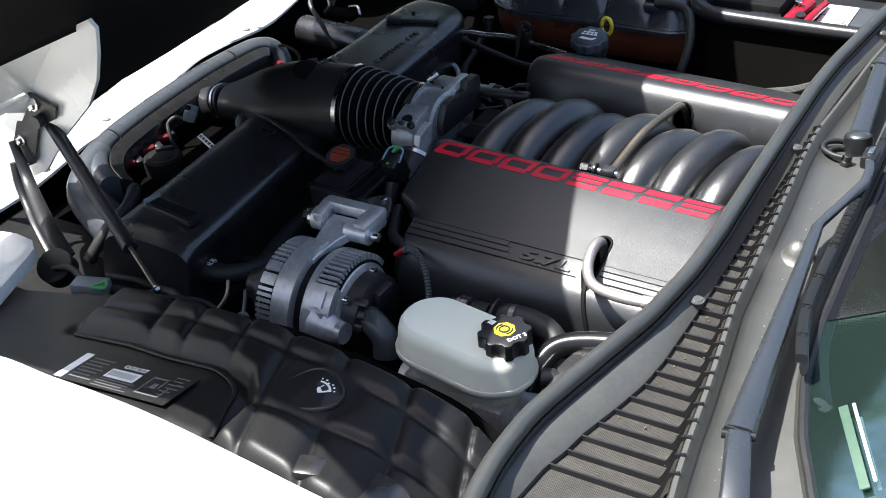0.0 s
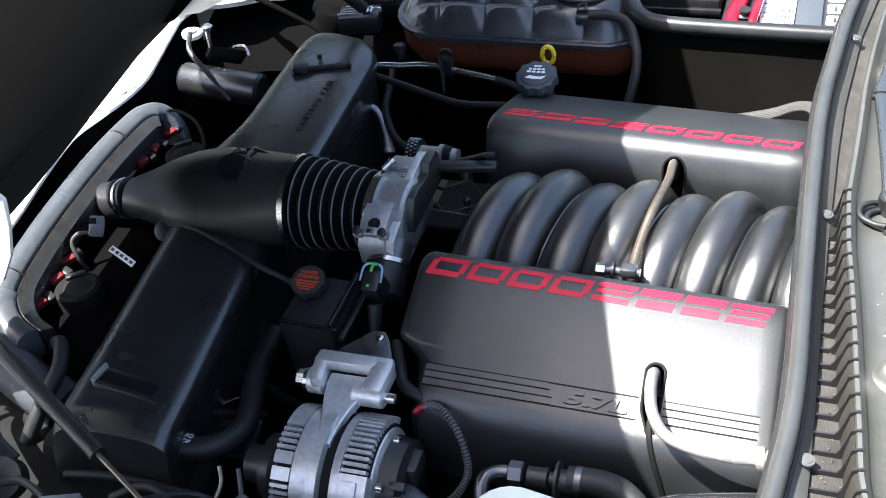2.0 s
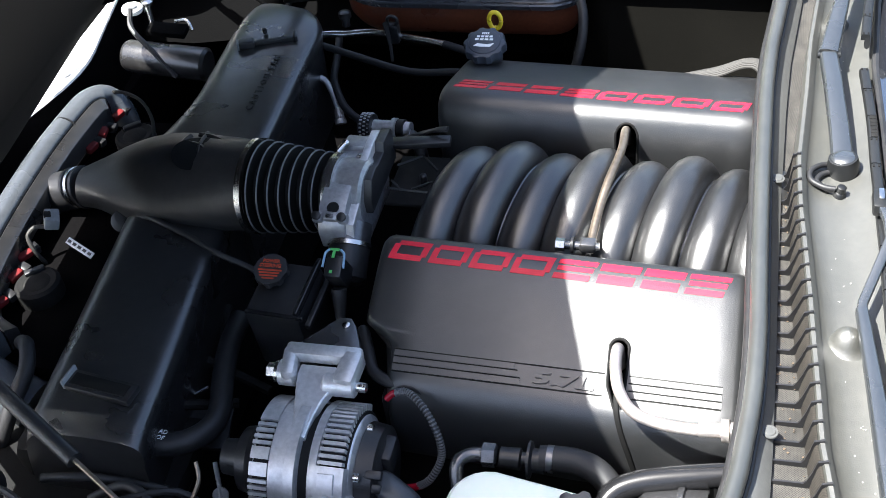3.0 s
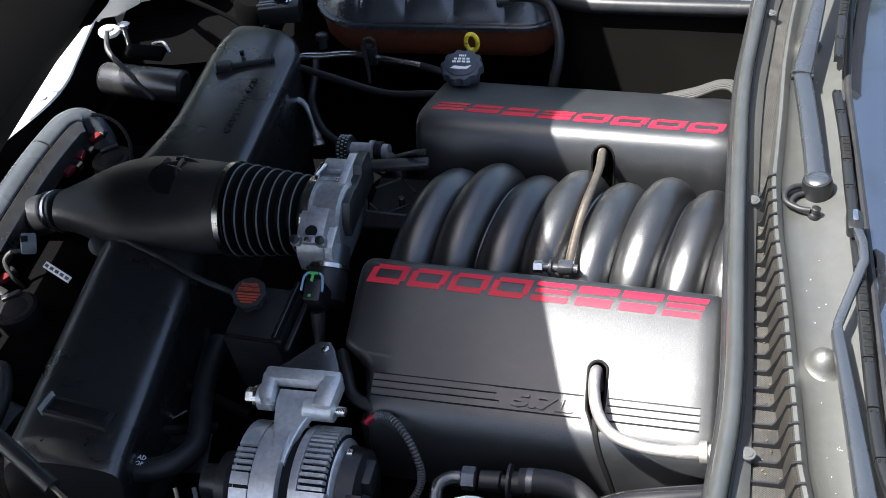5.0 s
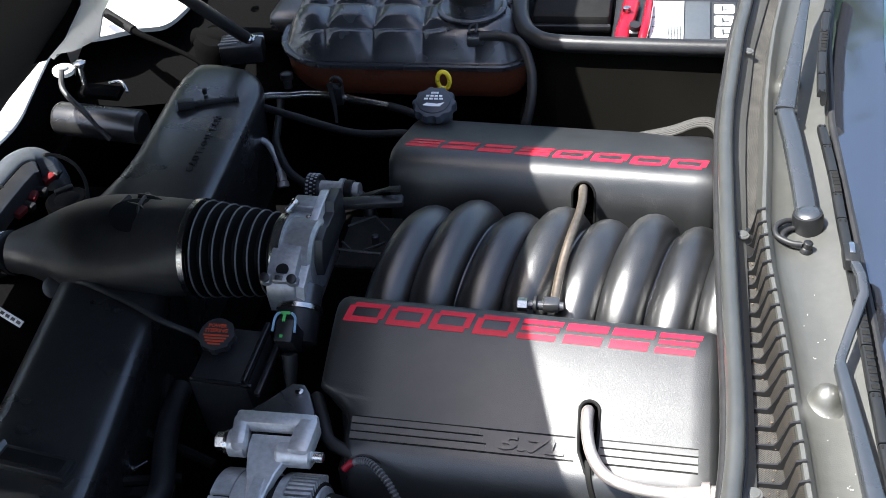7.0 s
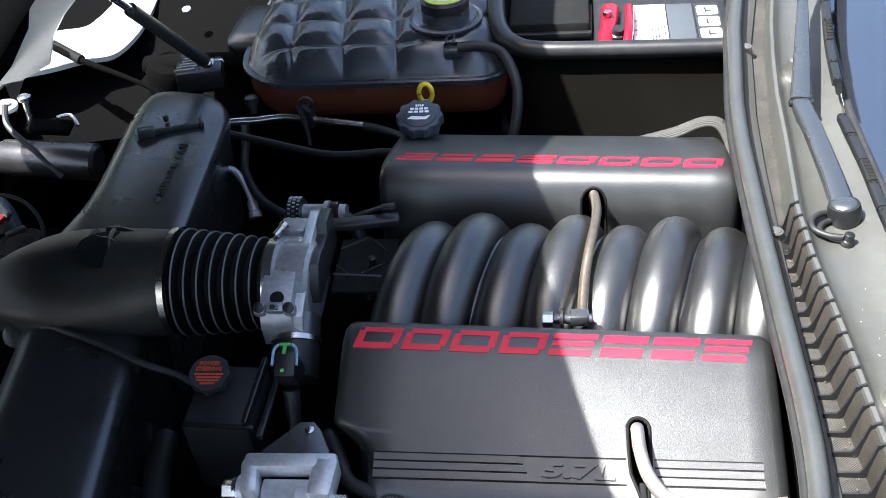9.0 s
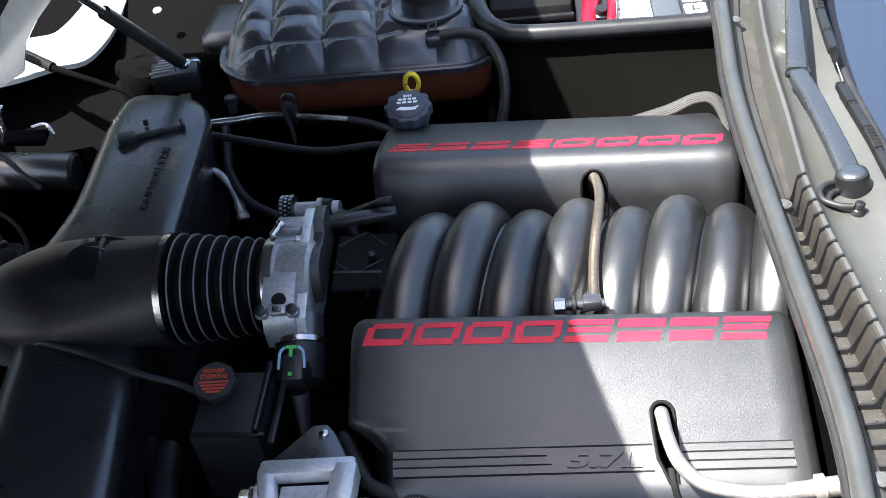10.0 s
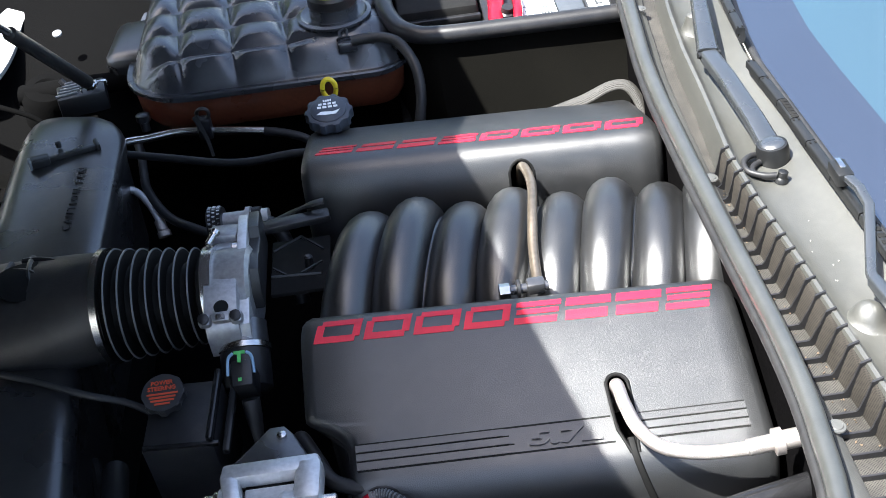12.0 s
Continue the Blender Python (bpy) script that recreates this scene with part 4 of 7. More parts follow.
def tank_outline(grow=0.0):
    """Rounded oblong seen from above."""
    cx0, cx1, cy0, cy1, r = -0.398, -0.170, 0.580, 0.770, 0.105
    out = []
    for cx, cy, a0 in ((cx1, cy0, -90), (cx1, cy1, 0), (cx0, cy1, 90), (cx0, cy0, 180)):
        rr = (r if cx < -0.3 else 0.055) + grow
        ox = cx if cx < -0.3 else cx + 0.050
        oy = cy if cx < -0.3 else cy - 0.050 if cy < 0.7 else cy + 0.05
        for k in range(9):
            a = radians(a0 + 90 * k / 8)
            out.append((ox + rr * math.cos(a), oy + rr * math.sin(a)))
    return out


def ring_at(grow, z):
    return [Vector((x, y, z)) for x, y in tank_outline(grow)]


bm = bmesh.new()
add_rings(bm, [ring_at(-0.05, 0.660), ring_at(-0.016, 0.668), ring_at(-0.005, 0.685), ring_at(-0.002, 0.722), ring_at(-0.004, 0.728)])
part("lower_half", bm, AMBER, tank, "brown translucent lower half")
bm = bmesh.new()
add_rings(bm, [ring_at(0.002, 0.726), ring_at(0.005, 0.728), ring_at(0.005, 0.735), ring_at(0.003, 0.7375), ring_at(-0.003, 0.7378), ring_at(-0.007, 0.735)])
part("seam_lip", bm, TANK, tank)
# quilted top: pillows between grooves, falling off to the rim
bm = bmesh.new()
nx, ny = 190, 170
X0, X1, Y0, Y1 = -0.506, -0.062, 0.474, 0.876
COLS = [-0.512, -0.418, -0.336, -0.252, -0.165, -0.058]
ROWS = [0.440, 0.520, 0.595, 0.675, 0.760, 0.880]
poly = tank_outline(0.0)


def rim_distance(x, y):
    best, inside = 9.0, False
    for (ax, ay), (bx, by) in zip(poly, poly[1:] + poly[:1]):
        ex, ey = bx - ax, by - ay
        t = max(0, min(1, ((x - ax) * ex + (y - ay) * ey) / (ex * ex + ey * ey + 1e-12)))
        best = min(best, math.hypot(x - ax - t * ex, y - ay - t * ey))
        if (ay > y) != (by > y) and x < (bx - ax) * (y - ay) / (by - ay) + ax:
            inside = not inside
    return best if inside else -best


def pillow(v, lines, power=3.4):
    """0 on the grooves, 1 on the middle of each cushion."""
    for a, b in zip(lines, lines[1:]):
        if a <= v <= b:
            w = 2 * (v - a) / (b - a) - 1
            return 1 - abs(w) ** power
    return 1.0


grid = {}
for i in range(nx + 1):
    for j in range(ny + 1):
        x, y = X0 + (X1 - X0) * i / nx, Y0 + (Y1 - Y0) * j / ny
        d = rim_distance(x, y)
        if d < -0.004:
            continue
        e = min(max(d - 0.004, 0) / 0.060, 1)
        dome = 0.735 + 0.044 * (1 - (1 - e) ** 2.2)
        u, v = x + 0.10 * (y - 0.6), y
        cap_r = math.hypot(x + 0.167, y - 0.567)
        flat_ = 1 / (1 + math.exp(-(cap_r - 0.064) / 0.004))
        puff = 0.0165 * pillow(u, COLS) * pillow(v, ROWS) * min(e * 2.5, 1) * flat_
        grid[i, j] = bm.verts.new((x, y, dome + puff + (1 - flat_) * 0.012))
for i in range(nx):
    for j in range(ny):
        q = [grid.get(k) for k in ((i, j), (i + 1, j), (i + 1, j + 1), (i, j + 1))]
        if all(q):
            bm.faces.new(q)
for k in range(3):
    bmesh.ops.smooth_vert(bm, verts=bm.verts, factor=0.5, use_axis_x=False, use_axis_y=False, use_axis_z=True)
part("quilted_top", bm, TANK, tank, angle=80)
part("filler_neck", lathe([(0, 0.058), (0.004, 0.058), (0.006, 0.052), (0.003, 0.046), (0.004, 0.038), (0.034, 0.037)], (-0.167, 0.567, 0.792), (0, 0, 1), 36), TANK, tank)
part("filler_cap", lathe([(0, 0.036), (0.002, 0.038), (0.016, 0.038), (0.020, 0.034), (0.020, 0.026)], (-0.167, 0.567, 0.812), (0, 0, 1), 36), BLACK, tank)
part("cap_print", lathe([(0, 0.033), (0.0012, 0.033), (0.0012, 0.022)], (-0.167, 0.567, 0.8322), (0, 0, 1), 36), LIME, tank, "lime green printed ring")
part("cap_disc", lathe([(0, 0.022), (0.0016, 0.020)], (-0.167, 0.567, 0.8326), (0, 0, 1), 24), PRINT, tank, "pale centre of the cap")
part("outlet", box((-0.152, 0.500, 0.772), (0.030, 0.026, 0.018), 0.004, rot(0, 0, 8)), TANK, tank)
part("spring_clip", tube([(-0.160, 0.484, 0.792), (-0.160, 0.500, 0.795), (-0.150, 0.504, 0.796), (-0.149, 0.484, 0.792)], 0.002, 6), BLACK, tank)

CARRIER[0] = Matrix.Identity(4)
vent = thing("vent_hose", (-0.05, 0.50, 0.70), "black rubber hose curving from the coolant tank", "hose")
part("hose_body", tube([(-0.150, 0.530, 0.780), (-0.115, 0.528, 0.782), (-0.082, 0.512, 0.778), (-0.062, 0.470, 0.762), (-0.057, 0.445, 0.735), (-0.062, 0.425, 0.700), (-0.075, 0.41, 0.66), (-0.10, 0.40, 0.62)], 0.0080, 14), RUBBER, vent)

# ---- battery and its tray ----
tray = thing("battery_tray", (0.10, 0.68, 0.55), "dull black battery tray with a rounded rim", "battery tray")
part("rim", tube([(0.34, 0.490, 0.790), (0.25, 0.492, 0.786), (0.10, 0.502, 0.782), (-0.02, 0.512, 0.780), (-0.062, 0.530, 0.781), (-0.086, 0.575, 0.783), (-0.096, 0.640, 0.786), (-0.098, 0.74, 0.79), (-0.098, 0.86, 0.80)], 0.014, 14, 7), BLACK, tray)
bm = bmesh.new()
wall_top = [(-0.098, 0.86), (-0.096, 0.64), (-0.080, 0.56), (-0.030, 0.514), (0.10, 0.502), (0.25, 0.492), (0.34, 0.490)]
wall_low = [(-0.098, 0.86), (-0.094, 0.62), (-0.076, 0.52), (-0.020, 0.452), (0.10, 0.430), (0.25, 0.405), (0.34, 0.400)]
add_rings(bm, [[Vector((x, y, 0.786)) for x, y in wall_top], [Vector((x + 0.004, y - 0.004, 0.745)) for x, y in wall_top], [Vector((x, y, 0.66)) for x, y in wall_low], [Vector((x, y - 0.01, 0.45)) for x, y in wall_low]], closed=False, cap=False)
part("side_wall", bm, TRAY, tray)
part("base", box((0.13, 0.74, 0.62), (0.44, 0.44, 0.04), 0.006), MATT, tray)
batt = thing("battery", (0.10, 0.72, 0.64), "black battery with red terminal cover and white printed label", "battery")
part("case", box((0.165, 0.650, 0.690), (0.215, 0.225, 0.120), 0.006), BLACK, batt)
cover_ = part("terminal_cover", tube([(0.078, 0.552, 0.748), (0.076, 0.590, 0.756), (0.082, 0.635, 0.758), (0.086, 0.690, 0.756)], (0.011, 0.015), 14, 6, 0.75), REDPART, batt, "glossy red terminal cover")
part("terminal_post", lathe([(0, 0.013), (0.010, 0.013), (0.012, 0.010), (0.020, 0.009)], (0.094, 0.600, 0.750), (0.1, -0.2, 1), 16), BLACK, batt)
part("terminal_nut", lathe([(0, 0.007), (0.007, 0.007), (0.008, 0.005)], (0.080, 0.640, 0.770), (0, 0, 1), 6), STEEL, cover_, "bright terminal nut")
part("terminal_lead", tube([(0.104, 0.548, 0.738), (0.110, 0.580, 0.760), (0.114, 0.620, 0.764), (0.116, 0.69, 0.758)], 0.0075, 10), REDPART, batt, "red cable")
part("label", box((0.146, 0.625, 0.7515), (0.056, 0.170, 0.002), 0.0005), PRINT, batt, "white printed label")
for k in range(7):
    part("print_bar", box((0.1290 + 0.0030 * (k % 2), 0.556 + 0.016 * k, 0.7530), (0.016 - 0.003 * (k % 3), 0.0022, 0.0006), 0), PAPER, batt, flat=True)
for k in range(5):
    part("print_bar", box((0.1500 + 0.0048 * k, 0.600 + 0.008 * (k % 2), 0.7530), (0.0013, 0.085 - 0.014 * (k % 3), 0.0006), 0), INK, batt, flat=True)
part("label", box((0.1965, 0.625, 0.7515), (0.041, 0.170, 0.002), 0.0005), LEDGE, batt, "slate blue middle of the label")
part("print_bar", box((0.1965, 0.578, 0.7530), (0.038, 0.0012, 0.0006), 0), INK, batt, flat=True)
part("label", box((0.2400, 0.625, 0.7512), (0.040, 0.170, 0.002), 0.0005), INK, batt, "black end of the label")
for k in range(4):
    part("warning_square", slab([(px_ + 0.2400, py_ + 0.5625 + 0.040 * k) for px_, py_ in ((-0.0165, -0.013), (-0.0135, -0.016), (0.0135, -0.016), (0.0165, -0.013), (0.0165, 0.013), (0.0135, 0.016), (-0.0135, 0.016), (-0.0165, 0.013))], 0.7524, 0.7532), PRINT, batt, "white square warning mark")
    part("print_bar", box((0.2370, 0.5625 + 0.040 * k, 0.7536), (0.003, 0.018, 0.0006), 0), INK, batt, flat=True)
    part("print_bar", box((0.2430, 0.5585 + 0.040 * k, 0.7536), (0.010, 0.003, 0.0006), 0), INK, batt, flat=True)
for k in range(11):
    part("rack_tooth", box((0.1175, 0.552 + 0.011 * k, 0.7525), (0.005, 0.006, 0.005), 0.0008), BLACK, batt)
fuse = thing("fuse_box", (-0.01, 0.70, 0.66), "black fuse box lid inside the battery tray", "fuse box")
part("lid", box((-0.012, 0.715, 0.725), (0.130, 0.180, 0.085), 0.008), MATT, fuse)
part("lip", box((-0.012, 0.620, 0.748), (0.134, 0.010, 0.012), 0.002), BLACK, fuse)

# wires at the far rear of the engine
loom = thing("wiring_loom", (0.19, 0.28, 0.77), "grey braided wiring loom behind the far engine cover", "wiring loom")
for k in range(8):
    o, u = 0.0030 * k, 0.003 * math.sin(k * 0.45)
    part("strand", tube([(0.100 + o * 0.6, 0.292 + o, 0.744 + u), (0.160, 0.294 + o, 0.756 + u), (0.196 + o * 0.2, 0.294 + o, 0.772 + u), (0.216 + o * 0.45, 0.286 + o * 0.8, 0.774 + u), (0.228 + o * 0.5, 0.266 + o * 0.5, 0.756 + u), (0.234 + o * 0.3, 0.24, 0.73)], 0.0024, 8), LOOM, loom)

# ---- pipes and hoses between shroud and far cover ----
ac = thing("metal_pipe", (-0.42, 0.48, 0.66), "bright bent metal pipe with black clips", "pipe")
part("bent_tube", tube([(-0.560, 0.460, 0.670), (-0.520, 0.472, 0.690), (-0.473, 0.480, 0.690), (-0.420, 0.487, 0.690), (-0.349, 0.477, 0.685), (-0.297, 0.471, 0.680)], 0.0062, 12), STEEL, ac)
part("sleeve", tube([(-0.300, 0.4715, 0.680), (-0.266, 0.462, 0.676), (-0.236, 0.450, 0.668), (-0.21, 0.43, 0.65)], 0.0066, 12), RUBBER, ac, "black rubber sleeve")
part("clip", box((-0.388, 0.478, 0.696), (0.022, 0.020, 0.036), 0.005), BLACK, ac)
part("clip_loop", tube([(-0.386 + 0.009 * math.cos(a), 0.474, 0.722 + 0.009 * math.sin(a)) for a in [k * 0.45 for k in range(15)]], 0.003, 8, 2), BLACK, ac)
part("valve_cap", lathe([(0, 0.007), (0.014, 0.007), (0.016, 0.011), (0.026, 0.011), (0.028, 0.008)], (-0.482, 0.505, 0.690), (0, 0.1, 1), 16), BLACK, ac)
for pts, r, lab in (([(-0.560, 0.460, 0.680), (-0.539, 0.453, 0.690), (-0.445, 0.416, 0.690), (-0.337, 0.374, 0.690), (-0.251, 0.362, 0.700), (-0.22, 0.355, 0.70)], 0.0062, "black rubber hose along the far cover"),):
    t_ = thing("rubber_hose", pts[0], lab, "hose")
    part("hose_body", tube(pts, r, 10), RUBBER, t_)
thin = thing("vacuum_pipe", (-0.50, 0.42, 0.60), "thin grey metal pipe bending down to a fitting", "pipe")
part("bent_tube", tube([(-0.537, 0.434, 0.675), (-0.531, 0.400, 0.667), (-0.516, 0.392, 0.661), (-0.495, 0.391, 0.655), (-0.476, 0.372, 0.642), (-0.462, 0.350, 0.624)], 0.0056, 10), ALLOY, thin)
part("fitting", lathe([(0, 0.008), (0.016, 0.008), (0.018, 0.010), (0.026, 0.010)], (-0.463, 0.351, 0.625), (0.22, -0.55, -0.62), 12), BRAID, thin)

# far corner: shock-tower bits, lamp actuator and strut
corner = thing("headlamp_actuator", (-0.80, 0.46, 0.62), "black headlamp actuator with a steel bolt and wiring", "actuator")
part("body", lathe([(0, 0.018), (0.003, 0.025), (0.010, 0.029), (0.16, 0.030), (0.165, 0.024)], (-0.885, 0.432, 0.664), (1, -0.06, -0.05), 24), SHROUD, corner)
# bracket and rod shaft are coloured as if shaded by the bonnet
part("bracket", box((-0.815, 0.480, 0.688), (0.075, 0.030, 0.012), 0.003, rot(8, 4, 0)), SHADE_BLACK, corner)
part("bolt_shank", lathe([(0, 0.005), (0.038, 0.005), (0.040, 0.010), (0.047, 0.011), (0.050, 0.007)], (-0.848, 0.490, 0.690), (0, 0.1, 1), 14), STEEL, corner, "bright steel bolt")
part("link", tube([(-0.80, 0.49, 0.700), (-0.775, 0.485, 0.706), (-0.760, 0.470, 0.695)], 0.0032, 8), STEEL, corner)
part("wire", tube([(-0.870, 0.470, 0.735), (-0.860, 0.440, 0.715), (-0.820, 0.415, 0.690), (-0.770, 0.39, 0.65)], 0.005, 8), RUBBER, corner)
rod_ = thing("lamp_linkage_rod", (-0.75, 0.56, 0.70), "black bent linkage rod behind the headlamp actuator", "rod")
part("shaft", tube([(-0.880, 0.640, 0.775), (-0.817, 0.590, 0.772), (-0.757, 0.562, 0.757), (-0.700, 0.550, 0.738), (-0.654, 0.540, 0.719), (-0.620, 0.530, 0.690)], (0.0070, 0.0030), 10, 5), SHADE_BLACK, rod_)
part("sleeve", tube([(-0.840, 0.608, 0.776), (-0.770, 0.567, 0.761)], 0.0085, 10), MATT, rod_, "thicker black sleeve")
relay = thing("relay_block", (-0.56, 0.58, 0.70), "dark grey relay block with a bright clip", "relay")
part("case", box((-0.585, 0.590, 0.715), (0.075, 0.05, 0.035), 0.004, rot(0, 0, 12)), BLACK, relay)
for k in range(5):
    part("rib", box((-0.604 + 0.002 * k, 0.572 + 0.010 * k, 0.7335), (0.034, 0.0045, 0.004), 0.001, rot(0, 0, 12)), GREY, relay)
for dx, dy in ((0.0, 0.0), (0.020, 0.012)):
    part("bright_clip", tube([(-0.578 + dx, 0.570 + dy, 0.735), (-0.578 + dx, 0.570 + dy, 0.743), (-0.562 + dx, 0.574 + dy, 0.743), (-0.562 + dx, 0.574 + dy, 0.735)], 0.0018, 6, 2), STEEL, relay)
part("bright_clip", tube([(-0.575, 0.585, 0.738), (-0.560, 0.590, 0.742), (-0.556, 0.575, 0.742), (-0.57, 0.570, 0.738)], 0.0025, 6), STEEL, relay)
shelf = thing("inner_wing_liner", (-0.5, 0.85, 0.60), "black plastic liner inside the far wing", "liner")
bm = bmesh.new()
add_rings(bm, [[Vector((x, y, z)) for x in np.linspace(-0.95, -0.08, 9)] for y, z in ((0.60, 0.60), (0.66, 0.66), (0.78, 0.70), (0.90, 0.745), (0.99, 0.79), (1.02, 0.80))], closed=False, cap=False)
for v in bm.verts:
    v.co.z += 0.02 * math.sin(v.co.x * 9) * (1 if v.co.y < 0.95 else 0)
# panel, step and tower carry the bonnet's shade in their black
part("panel", bm, SHADE_BLACK, shelf)
part("step", tube([(-0.70, 0.655, 0.700), (-0.60, 0.650, 0.705), (-0.48, 0.660, 0.700), (-0.38, 0.69, 0.70)], 0.020, 12, 5, 0.8), SHADE_BLACK, shelf, "dull black step")
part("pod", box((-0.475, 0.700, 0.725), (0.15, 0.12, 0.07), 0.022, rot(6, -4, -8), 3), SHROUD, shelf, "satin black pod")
part("tower", lathe([(0, 0.044), (0.05, 0.044), (0.062, 0.036), (0.065, 0.020), (0.058, 0.012)], (-0.665, 0.665, 0.650), (0.15, -0.2, 1), 24), SHADE_BLACK, shelf, "dull black tower")
part("push_pin", lathe([(0, 0.008), (0.003, 0.008), (0.005, 0.005)], (-0.640, 0.745, 0.758), (0, -0.3, 1), 16), GREY, shelf, "pale push pin")
part("lead", tube([(-0.62, 0.62, 0.735), (-0.605, 0.60, 0.72), (-0.612, 0.575, 0.69), (-0.635, 0.56, 0.67)], 0.005, 8), RUBBER, shelf)

# ---- alternator ----
alt = thing("alternator", (-0.25, -0.40, 0.56), "cast aluminium alternator with vent slots and black pulley", "alternator")
AC = Vector((-0.252, -0.408, 0.668))
CARRIER[0] = Matrix.Translation(AC + Vector((0, 0, 0.007))) @ Matrix.Scale(1.07, 4) @ Matrix.Translation(-AC)
part("front_case", lathe([(-0.054, 0.030), (-0.052, 0.058), (-0.047, 0.0675), (-0.044, 0.0675), (-0.029, 0.0685), (-0.028, 0.0735), (0.000, 0.074), (0.002, 0.073)], AC, (1, 0, 0), 56), ALLOY, alt)
part("stator_band", lathe([(0.001, 0.069), (0.016, 0.069)], AC, (1, 0, 0), 56), MATT, alt, "black stator band")
part("rear_case", lathe([(0.015, 0.073), (0.017, 0.074), (0.024, 0.074), (0.025, 0.068), (0.046, 0.067), (0.056, 0.062), (0.062, 0.048)], AC, (1, 0, 0), 56), ALLOY, alt)
# black rings over the case paint the shadow between the fins
part("slot_ring", lathe([(-0.0475, 0.0660), (-0.0465, 0.0700), (-0.0290, 0.0710), (-0.0285, 0.067)], AC, (1, 0, 0), 56), MATT, alt, "black ring for the shadow between fins")
part("slot_ring", lathe([(0.0255, 0.067), (0.0260, 0.0710), (0.0460, 0.0700), (0.0540, 0.0660)], AC, (1, 0, 0), 56), MATT, alt, "black ring for the shadow between fins")
part("rear_plate", lathe([(0.060, 0.056), (0.078, 0.053), (0.083, 0.044)], AC, (1, 0, 0), 36), BLACK, alt)
for k in range(3):
    part("cap_step", box(AC + Vector((0.074, -0.030 - 0.008 * k, 0.040 - 0.012 * k)), (0.030, 0.010, 0.008), 0.002, rot(35 + 12 * k, 0, 0)), BLACK, alt)
part("terminal_block", box(AC + Vector((0.082, 0.006, 0.030)), (0.022, 0.034, 0.026), 0.004), BLACK, alt)
part("pulley", lathe([(-0.046, 0.018), (-0.050, 0.036), (-0.054, 0.038), (-0.058, 0.034), (-0.062, 0.038), (-0.066, 0.034), (-0.070, 0.038), (-0.082, 0.036), (-0.084, 0.022), (-0.106, 0.020), (-0.108, 0.012)], AC, (1, 0, 0), 36), BLACK, alt, "black grooved pulley")


def case_bar(bm_, x0, x1, a0, a1, r0, r1, taper=0.0, steps=1):
    """A raised bar on the round case between two angles (degrees from the top, towards the near side)."""
    rings = []
    for k_ in range(steps + 1):
        t_ = k_ / steps
        a_ = radians(a0 + (a1 - a0) * t_)
        w0, w1 = x0 + taper * t_, x1 - taper * t_
        for_r = lambda rr: Vector((0, -rr * math.sin(a_), rr * math.cos(a_)))
        rings.append([AC + for_r(r0) + Vector((w0, 0, 0)), AC + for_r(r1) + Vector((w0 + 0.0015, 0, 0)), AC + for_r(r1) + Vector((w1 - 0.0015, 0, 0)), AC + for_r(r0) + Vector((w1, 0, 0))])
    add_rings(bm_, rings)
    return bm_


for a in [2.0 + 5.6 * k for k in range(4)] + [51.0 + 5.6 * k for k in range(13)]:
    part("front_fin", case_bar(bmesh.new(), -0.0510, -0.0275, a, a + 3.0, 0.0600, 0.0738), ALLOY, alt, flat=True)
for k in range(17):
    a = -60 + 5.6 * k
    part("rear_fin", case_bar(bmesh.new(), 0.0235, 0.0535, a, a + 3.0, 0.0600, 0.0738), ALLOY, alt, flat=True)
part("solid_sector", case_bar(bmesh.new(), -0.0505, -0.0275, -62, -1, 0.0600, 0.0740, 0.0, 10), ALLOY, alt)
part("solid_sector", case_bar(bmesh.new(), -0.0505, -0.0275, 24, 34, 0.0600, 0.0742, 0.0, 4), ALLOY, alt)
part("solid_sector", case_bar(bmesh.new(), -0.0505, -0.0275, 37, 48, 0.0600, 0.0742, 0.0, 4), ALLOY, alt)
part("solid_sector", case_bar(bmesh.new(), 0.0222, 0.0560, 34, 118, 0.0600, 0.0742, 0.0, 16), ALLOY, alt)
part("strap", case_bar(bmesh.new(), -0.010, 0.004, -34, 150, 0.066, 0.0800, 0.0, 26), ALLOY, alt)
part("boss", lathe([(0, 0.026), (0.018, 0.018), (0.034, 0.012), (0.038, 0.011), (0.040, 0.008)], AC + Vector((0.036, -0.060, 0.016)), (1, -0.12, 0.02), 22), ALLOY, alt)
part("boss_ear", lathe([(-0.002, 0.013), (0.010, 0.013)], AC + Vector((0.066, -0.063, 0.017)), (1, -0.12, 0.02), 22), ALLOY, alt)
part("rib_pad", case_bar(bmesh.new(), 0.020, 0.050, 60, 82, 0.068, 0.0785, 0.0, 4), ALLOY, alt)
part("rib_pad", case_bar(bmesh.new(), 0.026, 0.046, 40, 56, 0.068, 0.0770, 0.0, 4), ALLOY, alt)
part("case_bolt", lathe([(0, 0.005), (0.006, 0.005), (0.007, 0.003)], AC + Vector((0.062, -0.040, 0.046)), (1, 0, 0), 10), STEEL, alt)
part("case_bolt", lathe([(0, 0.005), (0.006, 0.005), (0.007, 0.003)], AC + Vector((0.062, 0.020, 0.052)), (1, 0, 0), 10), STEEL, alt)
part("rear_boot", tube([AC + Vector((0.080, -0.020, 0.012)), AC + Vector((0.098, -0.034, 0.018)), AC + Vector((0.116, -0.042, 0.008)), AC + Vector((0.120, -0.048, -0.012))], 0.0160, 16), LEDGE, alt, "slate rubber terminal boot")
CARRIER[0] = Matrix.Identity(4)
yoke = thing("alternator_bracket", (-0.26, -0.33, 0.74), "cast aluminium yoke bolted over the alternator", "bracket")
part("bar", box((-0.253, -0.316, 0.769), (0.094, 0.020, 0.018), 0.005), ALLOY, yoke)
